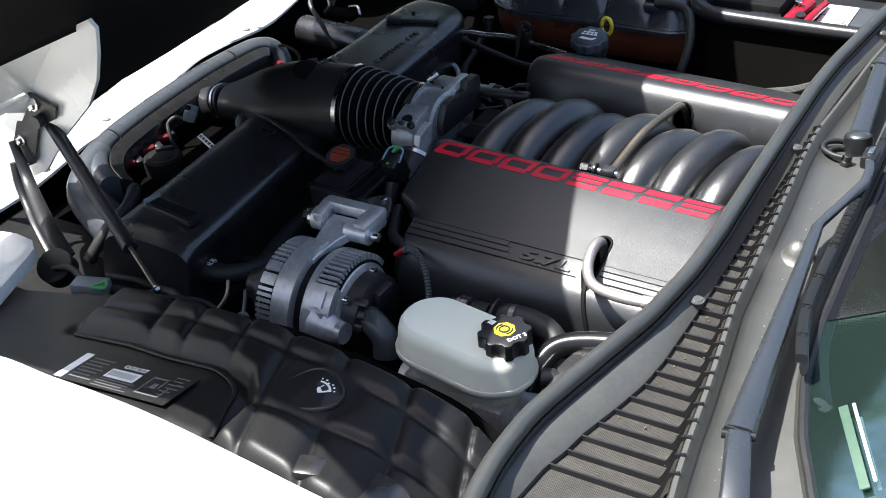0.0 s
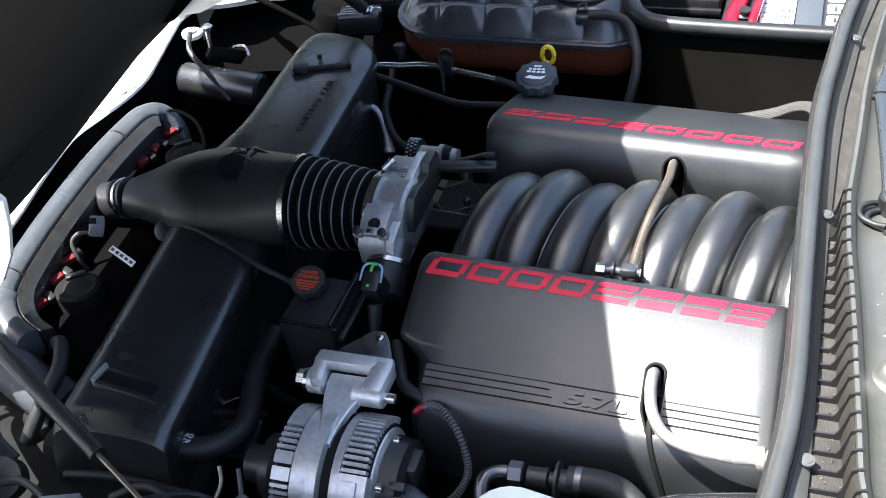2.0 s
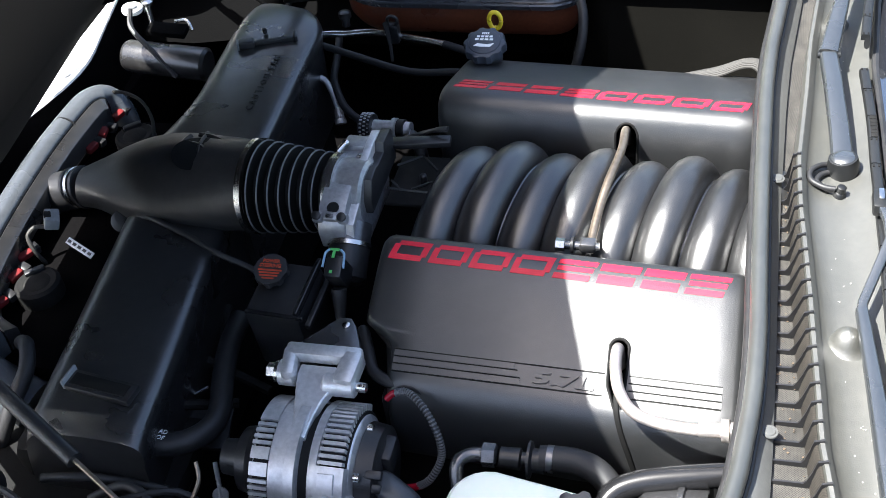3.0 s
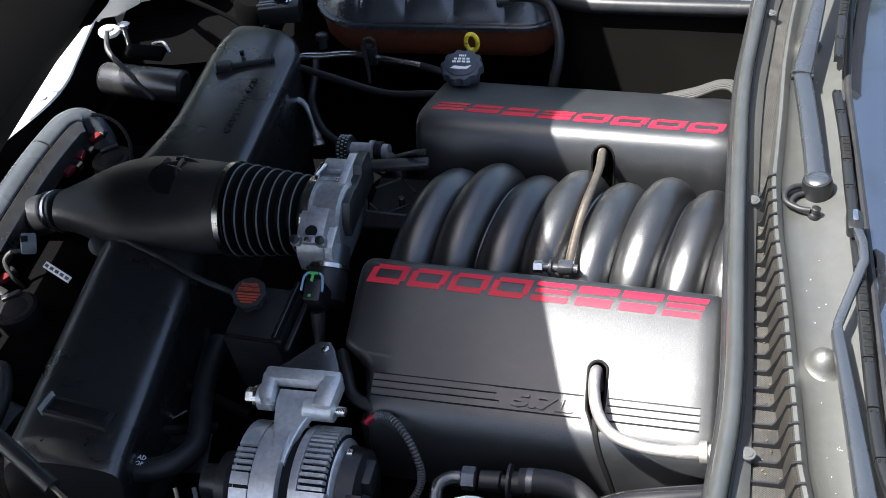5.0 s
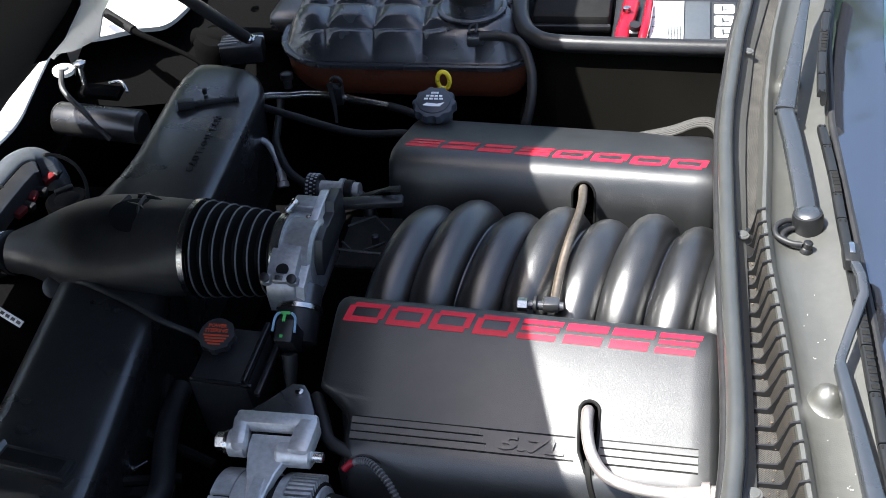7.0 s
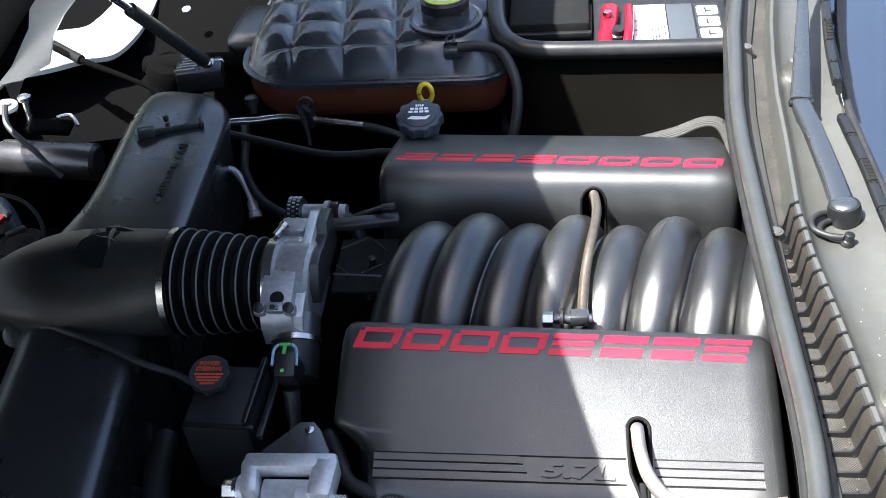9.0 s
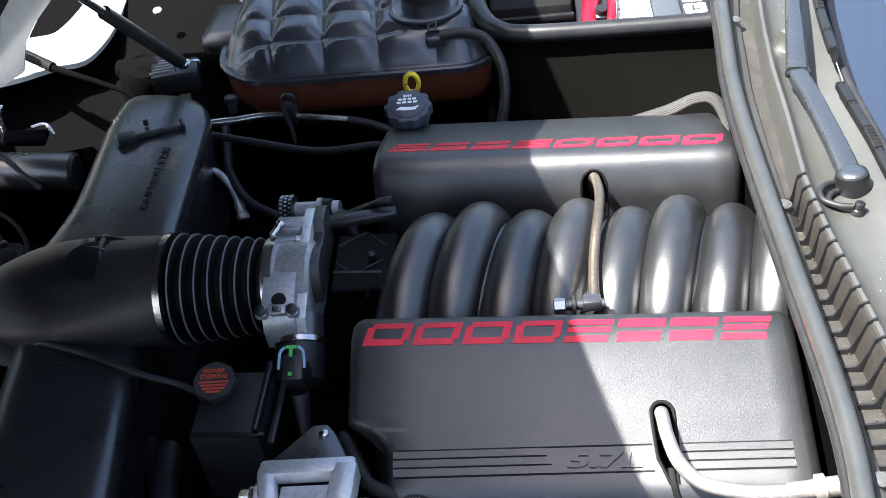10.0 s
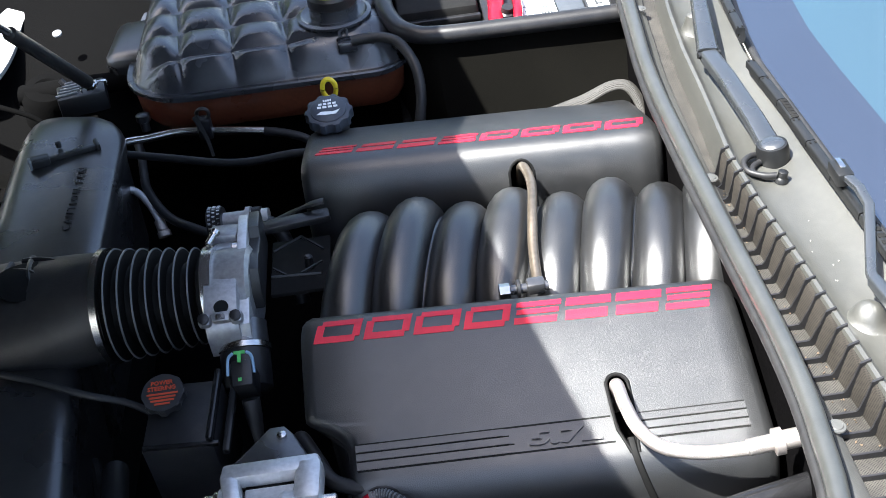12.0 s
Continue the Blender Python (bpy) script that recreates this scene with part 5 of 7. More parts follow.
part("arm", box((-0.291, -0.332, 0.763), (0.018, 0.042, 0.026), 0.006, rot(6, 0, 8)), ALLOY, yoke)
part("arm", box((-0.218, -0.334, 0.764), (0.026, 0.046, 0.026), 0.006, rot(6, 0, -4)), ALLOY, yoke)
part("ear", lathe([(-0.010, 0.012), (-0.008, 0.0155), (0.010, 0.0155), (0.012, 0.012)], (-0.294, -0.338, 0.756), (1, 0, 0), 24), ALLOY, yoke)
part("ear", lathe([(-0.024, 0.010), (-0.020, 0.0135), (0.014, 0.0135), (0.016, 0.011)], (-0.222, -0.350, 0.757), (1, 0, 0), 24), ALLOY, yoke)
part("gusset", slab([(-0.300, -0.308), (-0.214, -0.308), (-0.224, -0.276), (-0.236, -0.250), (-0.246, -0.237), (-0.261, -0.237), (-0.281, -0.262), (-0.297, -0.281)], 0.741, 0.750, 0.003), SERVO, yoke, "dull grey bracket plate")
part("gusset_bolt", lathe([(0, 0.005), (0.003, 0.005), (0.004, 0.003)], (-0.248, -0.252, 0.750), (0, 0, 1), 12), STEEL, yoke)
bm = bmesh.new()
PLATE = [(-0.328, -0.280, -0.224, 0.7615), (-0.342, -0.280, -0.226, 0.7615), (-0.358, -0.277, -0.233, 0.7600), (-0.376, -0.273, -0.2400, 0.7580), (-0.395, -0.268, -0.2440, 0.7560), (-0.412, -0.264, -0.2455, 0.7545), (-0.426, -0.262, -0.246, 0.7535)]
add_rings(bm, [[Vector((xa, y_, z_ - 0.012)), Vector((xa, y_, z_ - 0.0015)), Vector((xa + 0.0015, y_, z_)), Vector((xb - 0.0015, y_, z_)), Vector((xb, y_, z_ - 0.0015)), Vector((xb, y_, z_ - 0.012))] for y_, xa, xb, z_ in PLATE])
part("link_plate", bm, ALLOY, yoke)
hex_bolt("bolt", (-0.303, -0.338, 0.756), (-1, 0, 0), 0.0105, 0.016, STEEL, yoke, "bright hexagon bolt")
part("bolt_tip", lathe([(0, 0.006), (0.013, 0.006), (0.014, 0.004)], (-0.207, -0.350, 0.757), (1, 0, 0), 12), STEEL, yoke)
cable = thing("alternator_cable", (-0.13, -0.38, 0.68), "black ribbed conduit with red cable ends at the alternator", "cable")
CONDUIT = [(-0.165, -0.339, 0.740), (-0.148, -0.339, 0.742), (-0.122, -0.360, 0.735), (-0.106, -0.379, 0.712), (-0.104, -0.391, 0.692), (-0.116, -0.405, 0.672), (-0.130, -0.408, 0.661)]
part("conduit", tube(CONDUIT, 0.0038, 12), RUBBER, cable)
part("red_end", tube([(-0.176, -0.342, 0.731), (-0.168, -0.339, 0.738), (-0.160, -0.3385, 0.741)], 0.0042, 10), REDPART, cable, "red cable end")
part("red_end", tube([(-0.128, -0.408, 0.662), (-0.138, -0.409, 0.658), (-0.155, -0.410, 0.655)], 0.0046, 10), REDPART, cable, "red cable end")
# paler rings carry the highlights of the conduit's ribs in their colour
way = spline([Vector(q) for q in CONDUIT], 8)
for k in range(len(way) - 1):
    part("ring", lathe([(0, 0.0037), (0.0004, 0.0047), (0.0016, 0.0047), (0.0020, 0.0037)], way[k], way[k + 1] - way[k], 12), CREST_LIGHT, cable)
sleeve_ = thing("cable_sleeve", (-0.20, -0.30, 0.72), "black cable sleeve behind the alternator bracket", "cable")
part("sleeve_body", tube([(-0.236, -0.238, 0.725), (-0.229, -0.248, 0.738), (-0.214, -0.280, 0.738), (-0.200, -0.307, 0.735), (-0.173, -0.321, 0.735), (-0.139, -0.326, 0.733), (-0.12, -0.335, 0.715)], 0.0075, 12), RUBBER, sleeve_)

# ---- pipes under the near cover ----
heater = thing("heater_hose", (0.05, -0.40, 0.66), "black heater hose with a steel union beside the brake reservoir", "hose")
UZ = 0.724
part("union", lathe([(0, 0.010), (0.002, 0.0135), (0.016, 0.0135), (0.018, 0.010)], (-0.052, -0.400, UZ), (1, 0.02, 0), 6), SERVO, heater, "dull hexagon union")
part("stub", tube([(-0.072, -0.44, UZ - 0.03), (-0.077, -0.415, UZ - 0.004), (-0.064, -0.402, UZ), (-0.047, -0.400, UZ)], 0.008, 10), SERVO, heater)
part("sleeve", lathe([(0, 0.011), (0.022, 0.012), (0.024, 0.008), (0.030, 0.008), (0.031, 0.021), (0.034, 0.021), (0.036, 0.013), (0.050, 0.014)], (-0.030, -0.400, UZ), (1, 0.0, 0), 18), BLACK, heater)
part("clamp", lathe([(0, 0.014), (0, 0.0155), (0.007, 0.0155), (0.007, 0.014)], (0.022, -0.399, UZ + 0.004), (1, 0, 0), 18), SERVO, heater, "dull metal hose clamp")
part("hose_body", tube([(0.014, -0.399, UZ + 0.004), (0.050, -0.398, UZ + 0.004), (0.078, -0.405, UZ - 0.002), (0.098, -0.425, UZ - 0.016), (0.105, -0.46, UZ - 0.05)], 0.0145, 14), RUBBER, heater)
booster = thing("vacuum_hose", (0.15, -0.43, 0.70), "glossy black printed vacuum hose bending to the brake servo", "hose")
part("hose_body", tube([(0.084, -0.480, 0.690), (0.086, -0.455, 0.714), (0.098, -0.434, 0.728), (0.125, -0.422, 0.736), (0.170, -0.414, 0.742), (0.24, -0.404, 0.748)], 0.0135, 14), GLOSS, booster)
for k in range(9):
    part("print_bar", box((0.142 + 0.0075 * k, -0.4255 + 0.0011 * k, 0.7475 + 0.0005 * k), (0.0045, 0.0008, 0.0034), 0.0, rot(42, 0, 7)), PRINT, booster, "white print")
part("line", tube([(0.200, -0.47, 0.66), (0.212, -0.44, 0.70), (0.222, -0.425, 0.735)], 0.004, 8), STEEL, booster, "bright thin line")
servo = thing("brake_servo", (0.20, -0.52, 0.62), "satin dark metal brake servo drum under the seal", "brake servo")
part("drum", lathe([(0, 0.045), (0.006, 0.075), (0.020, 0.092), (0.060, 0.098), (0.085, 0.098)], (0.112, -0.478, 0.655), (1, -0.05, 0.05), 48), SERVO, servo)
part("lip", lathe([(0, 0.098), (0.002, 0.102), (0.008, 0.102), (0.010, 0.098)], (0.165, -0.481, 0.657), (1, -0.05, 0.05), 48), SERVO, servo)

# ---- brake fluid reservoir ----
res = thing("brake_reservoir", (0.02, -0.505, 0.62), "milky pale green brake fluid reservoir with a black lobed cap", "brake reservoir")
RM = pose(0.018, -0.506, 0.0, 0, 0, -10)


def stadium_ring(length, width, z, shift=0.0):
    return [RM @ Vector((x + shift, y, z)) for x, y in stadium(length, width, 12)]


bm = bmesh.new()
add_rings(bm, [stadium_ring(0.128, 0.054, 0.690), stadium_ring(0.138, 0.062, 0.696), stadium_ring(0.142, 0.066, 0.726), stadium_ring(0.170, 0.090, 0.731), stadium_ring(0.177, 0.096, 0.736), stadium_ring(0.177, 0.096, 0.744), stadium_ring(0.1725, 0.0915, 0.748), stadium_ring(0.171, 0.090, 0.764), stadium_ring(0.166, 0.085, 0.773), stadium_ring(0.156, 0.075, 0.779), stadium_ring(0.135, 0.054, 0.781)])
part("tank", bm, MILK, res)
bm = bmesh.new()
add_rings(bm, [stadium_ring(0.1785, 0.0975, 0.7365), stadium_ring(0.1805, 0.0995, 0.7385), stadium_ring(0.1805, 0.0995, 0.7415), stadium_ring(0.1785, 0.0975, 0.7435)])
part("weld_seam", bm, MILK, res)
BC = basis(RM @ Vector((0.056, 0.002, 0.782)), (1, -0.18, 0), (0, -0.05, 1)) @ Matrix.Scale(0.92, 4)
part("cap", slab(gear(0.0325, 8, 0.0045), -0.004, 0.018, 0.003, BC), BLACK, res, "black lobed cap")
part("cap_mark", slab([(0.0135 * math.cos(radians(45 * k + 22)), 0.0135 * math.sin(radians(45 * k + 22))) for k in range(8)], 0.018, 0.0188, 0, BC), YELLOW, res, "yellow octagon mark", flat=True)
part("mark_ring", tube([BC @ Vector((0.006 * math.cos(a), 0.006 * math.sin(a), 0.0190)) for a in [k * 2 * math.pi / 12 for k in range(13)]], 0.0011, 6, 2), INK, res)
for s in (-1, 1):
    part("mark_arc", tube([BC @ Vector((s * 0.0095 * math.cos(a), 0.0095 * math.sin(a), 0.0190)) for a in (-0.7, -0.35, 0, 0.35, 0.7)], 0.0009, 6, 2), INK, res)
part("cap_words", lettering("DOT 3", 0.0085, 0.0004, BC @ Matrix.Translation((0.0215, -0.004, 0.0186)) @ rot(0, 0, 65), 0.0002), PRINT, res, "white words DOT 3", flat=True)
part("cap_sign", box(BC @ Vector((-0.021, 0.003, 0.0186)), (0.007, 0.0075, 0.0006), 0.0, rot(0, 0, -10)), PRINT, res, flat=True)
master = thing("master_cylinder", (0.02, -0.505, 0.55), "grey cast brake master cylinder under its reservoir", "master cylinder")
part("body", lathe([(0, 0.022), (0.004, 0.028), (0.20, 0.030), (0.205, 0.045), (0.218, 0.045)], (-0.075, -0.490, 0.672), (1, -0.06, 0), 24), ALLOY, master)
part("foot", box(RM @ Vector((-0.050, -0.012, 0.688)), (0.040, 0.048, 0.045), 0.006), ALLOY, master)
part("foot", box(RM @ Vector((0.050, -0.012, 0.688)), (0.040, 0.048, 0.045), 0.006), ALLOY, master)
part("valve", lathe([(0, 0.012), (0.012, 0.012), (0.016, 0.010), (0.034, 0.010)], (0.112, -0.500, 0.735), (1, 0.2, 0.1), 14), BLACK, master)

# ---- near quilted cover with washer filler and sticker ----
BASE_Z = [(-0.72, 0.672), (-0.60, 0.700), (-0.44, 0.735), (-0.37, 0.753), (-0.26, 0.780), (-0.165, 0.801), (-0.05, 0.806), (0.05, 0.797), (0.10, 0.780), (0.17, 0.74)]
OUTER = [(-0.445, -0.652), (-0.318, -0.670), (-0.254, -0.685), (-0.169, -0.697), (-0.120, -0.715), (-0.095, -0.740), (-0.08, -0.80)]
INNER = [(-0.46, -0.560), (-0.316, -0.585), (-0.199, -0.612), (-0.058, -0.632), (0.023, -0.640), (0.10, -0.640), (0.17, -0.66)]
MIDDLE = [(-0.46, -0.610), (-0.375, -0.622), (-0.281, -0.630), (-0.195, -0.652), (-0.08, -0.668), (0.0, -0.68), (0.17, -0.70)]
QUILT_X = [-0.447, -0.318, -0.255, -0.172, -0.108, -0.030, 0.050, 0.125]


def base_z(x):
    return table(x, BASE_Z)


def rim_y(x):
    return table(x, RIM_Y)


RIM_Y = [(-0.72, -0.722), (-0.60, -0.737), (-0.53, -0.743), (-0.47, -0.750), (-0.37, -0.772), (-0.28, -0.794), (-0.17, -0.818), (-0.05, -0.830), (0.05, -0.842), (0.20, -0.86)]


def ease(v):
    v = min(max(v, 0.0), 1.0)
    return v * v * (3 - 2 * v)


def panel_height(x, y):
    z = base_z(x)
    yo, yi, ym = table(x, OUTER), table(x, INNER), table(x, MIDDLE)
    skew = 0.35 * (y - ym)
    near_ = min(y - yo, 1.0)
    side_ = x + 0.098
    inward = max(near_, side_)
    e = ease(inward / 0.016) * ease((x + 0.447) / 0.020)
    q = pillow(x + skew, QUILT_X, 5.0) * (1 - math.exp(-((y - ym) / 0.0055) ** 2))
    if x > -0.098:
        q *= 1 - math.exp(-((y + 0.748) / 0.0055) ** 2)
    cap_d = math.hypot((x + 0.038) / 1.1, y + 0.706)
    calm = 1 / (1 + math.exp(-(cap_d - 0.042) / 0.004))
    z += 0.016 * e * (1 - 0.56 * (1 - q) * calm) - 0.004 * (1 - calm)
    if x > -0.46:
        z -= 0.006 * math.exp(-((inward + 0.004) / 0.008) ** 2) * ease((x + 0.46) / 0.02)
    fall = max(y - (yi - 0.018), 0) / 0.018
    z -= 0.020 * fall ** 2
    lip = ease((y - rim_y(x)) / 0.030)
    return (base_z(x) - 0.006) * (1 - lip) + z * lip


wing = thing("washer_tank_cover", (-0.25, -0.70, 0.60), "black quilted plastic washer tank cover inside the near wing", "plastic cover")
def inner_limit(x):
    return table(x, INNER) + 0.030 - (0.05 if x < -0.47 else 0) * min((-0.47 - x) / 0.05, 1)


bm = bmesh.new()
nx, ny = 460, 110
rows = []
for i in range(nx + 1):
    x = -0.74 + 0.91 * i / nx
    y0, y1 = table(x, RIM_Y) + 0.004, inner_limit(x)
    rows.append([Vector((x, y0 + (y1 - y0) * j / ny, panel_height(x, y0 + (y1 - y0) * j / ny))) for j in range(ny + 1)] if y1 > y0 + 0.01 else None)
rows = [r for r in rows if r]
add_rings(bm, rows, closed=False, cap=False)
for k in range(4):
    bmesh.ops.smooth_vert(bm, verts=bm.verts, factor=0.5, use_axis_x=False, use_axis_y=False, use_axis_z=True)
part("quilted_panel", bm, QUILT, wing, angle=80)
bm = bmesh.new()
add_rings(bm, [[Vector((x, inner_limit(x) - 0.004, base_z(x) + dz)) for x in np.linspace(-0.62, 0.17, 30)] for dz in (-0.02, -0.10, -0.3)], closed=False, cap=False)
part("inner_skirt", bm, MATT, wing)
part("rim_bead", tube([(x, y - 0.002 if x < -0.5 else table(x, OUTER) - 0.012, base_z(x) + 0.0005) for x, y in [(x_, table(x_, OUTER)) for x_ in np.linspace(-0.43, -0.14, 12)]] + [(-0.122, -0.735, 0.803), (-0.112, -0.765, 0.804), (-0.100, -0.80, 0.802)], 0.003, 8, 4, 0.7), QUILT, wing)
CAP = basis((-0.038, -0.706, 0.808), (1, -0.35, 0.02), (0, -0.05, 1)) @ Matrix.Scale(0.76, 4)
drop = [((0.042 + 0.006 * math.cos(a - 4.3) + 0.003 * math.cos(3 * (a - 4.3))) * math.cos(a), (0.040 + 0.006 * math.cos(a - 4.3) + 0.003 * math.cos(3 * (a - 4.3))) * math.sin(a)) for a in [2 * math.pi * k / 48 for k in range(48)]]
cap = part("filler_cap", slab(drop, 0, 0.010, 0.003, CAP), BLACK, wing, "black washer filler cap")
part("cap_rim", tube([CAP @ Vector((x, y, 0.010)) for x, y in drop + drop[:1]], 0.0028, 8, 1), BLACK, cap)
WM = basis((-0.036, -0.704, 0.8165), (1, -0.42, 0.02), (0, -0.05, 1))


def fan(r0, r1, half, n=10):
    """A fan-shaped outline opening upwards, its point below."""
    angles = [math.radians(90 - half + 2 * half * k / n) for k in range(n + 1)]
    return [(r1 * math.cos(q), r1 * math.sin(q) - 0.011) for q in angles] + [(r0 * math.cos(q), r0 * math.sin(q) - 0.011) for q in reversed(angles)]


part("washer_mark", slab(fan(0.0065, 0.0205, 40), 0, 0.0006, 0, WM), PRINT, wing, "white washer symbol", flat=True)
part("mark_inner", slab(fan(0.0110, 0.0178, 32), 0.0006, 0.0010, 0, WM), INK, wing, flat=True)
part("mark_jet", slab([(-0.0005, -0.0005), (0.0005, -0.0005), (0.0005, 0.005), (-0.0005, 0.005)], 0.0010, 0.0014, 0, WM), PRINT, wing, flat=True)
for k in range(7):
    q = math.radians(50 + 80 * k / 6)
    px_, py_ = 0.0235 * math.cos(q), 0.0235 * math.sin(q) - 0.011 - (0.0022 if k == 3 else 0)
    part("mark_drop", slab([(px_ - 0.0011, py_ - 0.0009), (px_ + 0.0011, py_ - 0.0009), (px_ + 0.0011, py_ + 0.0009), (px_ - 0.0011, py_ + 0.0009)], 0, 0.0006, 0, WM), PRINT, wing, flat=True)
part("mark_book", slab([(-0.010, -0.022), (-0.003, -0.022), (-0.003, -0.0165), (-0.010, -0.0165)], 0, 0.0006, 0, WM), PRINT, wing, flat=True)
part("grip_tab", box((0.018, -0.800, 0.806), (0.030, 0.028, 0.020), 0.005, rot(0, 0, 15)), SHROUD, wing)
part("rear_dome", lathe([(0, 0.052), (0.004, 0.050), (0.010, 0.042), (0.012, 0.0)], (0.075, -0.812, 0.792), (0, 0, 1), 28), SHROUD, wing)

label = thing("emission_sticker", (-0.26, -0.75, 0.775), "dark emission label with pale print and two barcodes", "sticker")
LM = basis((-0.268, -0.7455, 0.7810), (0.205, -0.027, 0.0475), (0.0, 0.0, 1))
part("film", slab([(-0.100, -0.026), (0.100, -0.026), (0.100, 0.024), (-0.100, 0.024)], 0.0, 0.0008, 0, LM), QUILT, label, flat=True)
part("bar_code", slab([(-0.100, -0.024), (-0.086, -0.024), (-0.086, 0.024), (-0.100, 0.024)], 0.0008, 0.0014, 0, LM), PRINT, label, "white barcode strip", flat=True)
part("bar_code", slab([(-0.030, -0.006), (0.022, -0.006), (0.022, 0.009), (-0.030, 0.009)], 0.0008, 0.0014, 0, LM), PRINT, label, "white barcode strip", flat=True)
for k in range(12):
    part("bar", slab([(-0.026 + 0.0038 * k, -0.003), (-0.0245 + 0.0038 * k, -0.003), (-0.0245 + 0.0038 * k, 0.006), (-0.026 + 0.0038 * k, 0.006)], 0.0014, 0.0017, 0, LM), GREY, label, flat=True)
part("heading", lettering("CATALYST", 0.0085, 0.0003, LM @ Matrix.Translation((0.002, 0.016, 0.0012)), 0.0001), PRINT, label, "white word CATALYST", flat=True)
for k in range(7):
    part("print_bar", slab([(-0.080, 0.018 - 0.006 * k), (-0.040 - 0.004 * (k % 3), 0.018 - 0.006 * k), (-0.040 - 0.004 * (k % 3), 0.0195 - 0.006 * k), (-0.080, 0.0195 - 0.006 * k)], 0.0008, 0.0012, 0, LM), PAPER, label, flat=True)
for k in range(4):
    part("print_bar", slab([(-0.030 - 0.003 * (k % 2), -0.010 - 0.0042 * k), (0.030 - 0.006 * (k % 3), -0.010 - 0.0042 * k), (0.030 - 0.006 * (k % 3), -0.0088 - 0.0042 * k), (-0.030 - 0.003 * (k % 2), -0.0088 - 0.0042 * k)], 0.0008, 0.0012, 0, LM), PAPER, label, flat=True)
for k in range(6):
    part("print_bar", slab([(0.070 + 0.002 * (k % 2), 0.018 - 0.0062 * k), (0.092 - 0.005 * (k % 3), 0.018 - 0.0062 * k), (0.092 - 0.005 * (k % 3), 0.0192 - 0.0062 * k), (0.070 + 0.002 * (k % 2), 0.0192 - 0.0062 * k)], 0.0008, 0.0012, 0, LM), PAPER, label, flat=True)
for x0, y0, x1, y1 in ((0.040, -0.016, 0.042, 0.012), (0.040, 0.010, 0.066, 0.012), (0.064, -0.004, 0.066, 0.012), (0.040, -0.018, 0.080, -0.016), (0.078, -0.018, 0.080, 0.0), (0.082, 0.006, 0.094, 0.008), (0.052, -0.006, 0.060, 0.002)):
    part("diagram_line", slab([(x0, y0), (x1, y0), (x1, y1), (x0, y1)], 0.0008, 0.0012, 0, LM), PAPER, label, flat=True)

# ---- white bodywork ----
body = thing("front_wing", (-0.2, -0.95, 0.30), "white painted front wing beside the engine bay, sunlit", "car body", "car bodywork")
EDGE = [(-1.02, -0.68, 0.610), (-0.85, -0.705, 0.650), (-0.72, -0.722, 0.678), (-0.60, -0.737, 0.702), (-0.53, -0.743, 0.717), (-0.47, -0.750, 0.732), (-0.37, -0.774, 0.757), (-0.28, -0.793, 0.780), (-0.17, -0.818, 0.806), (-0.05, -0.834, 0.812), (0.05, -0.845, 0.812), (0.20, -0.86, 0.815), (0.40, -0.88, 0.82), (0.75, -0.90, 0.83)]
edge = spline(EDGE, 5)


def wing_mesh(side):
    bm_ = bmesh.new()
    rings = []
    for p in edge:
        s = Vector((p.x, p.y, p.z))
        rows = [(0.012, -0.05), (0.010, -0.004), (0.006, 0.002), (0.0, 0.004), (-0.012, 0.005), (-0.06, 0.010), (-0.14, -0.002), (-0.22, -0.05), (-0.26, -0.12), (-0.28, -0.25), (-0.27, -0.45)]
        rings.append([Vector((s.x, side * -1 * (s.y + dy), s.z + dz)) for dy, dz in rows])
    add_rings(bm_, rings, closed=False, cap=False)
    return bm_


part("panel", wing_mesh(-1), WHITE, body)
part("edge_seal", tube([(p[0], p[1] + 0.010, p[2] + 0.002) for p in EDGE[1:]], 0.004, 8, 5), WHITE, body, "pale edge seal")
lampcover = thing("headlamp_cover", (-0.75, -0.60, 0.69), "white painted headlamp cover corner with a rubber stop", "headlamp cover", "car bodywork")
part("panel", slab([(-1.02, -0.490), (-0.767, -0.509), (-0.712, -0.499), (-0.676, -0.503), (-0.655, -0.520), (-0.645, -0.545), (-0.596, -0.680), (-0.600, -0.700), (-0.620, -0.712), (-1.02, -0.66)], 0.700, 0.720, 0.006), WHITE, lampcover)
part("rubber_stop", lathe([(0, 0.010), (0.003, 0.010), (0.006, 0.007)], (-0.622, -0.655, 0.720), (0, 0, 1), 16), BLACK, lampcover, "black rubber stop")
body2 = thing("front_wing", (-0.2, 1.1, 0.30), "white painted front wing on the far side", "car body", "car bodywork")
FAR_EDGE = [(-1.05, 0.60, 0.705), (-0.93, 0.615, 0.712), (-0.86, 0.627, 0.717), (-0.805, 0.650, 0.720), (-0.757, 0.662, 0.721), (-0.737, 0.72, 0.722), (-0.732, 0.80, 0.724), (-0.728, 0.90, 0.735), (-0.68, 0.985, 0.75), (-0.57, 1.03, 0.77), (-0.40, 1.05, 0.79), (-0.10, 1.07, 0.82), (0.40, 1.12, 0.84)]
bm = bmesh.new()
out = Vector((-0.6, 0.8, 0))
add_rings(bm, [[p + out * 0.004 + Vector((0, 0, -0.012)), p - out * 0.002, p + out * 0.004 + Vector((0, 0, 0.004)), p + out * 0.05 + Vector((0, 0, 0.012)), p + out * 0.14, p + out * 0.26 + Vector((0, 0, -0.06)), p + out * 0.34 + Vector((0, 0, -0.25))] for p in spline(FAR_EDGE, 4)], closed=False, cap=False)
part("panel", bm, WHITE, body2)

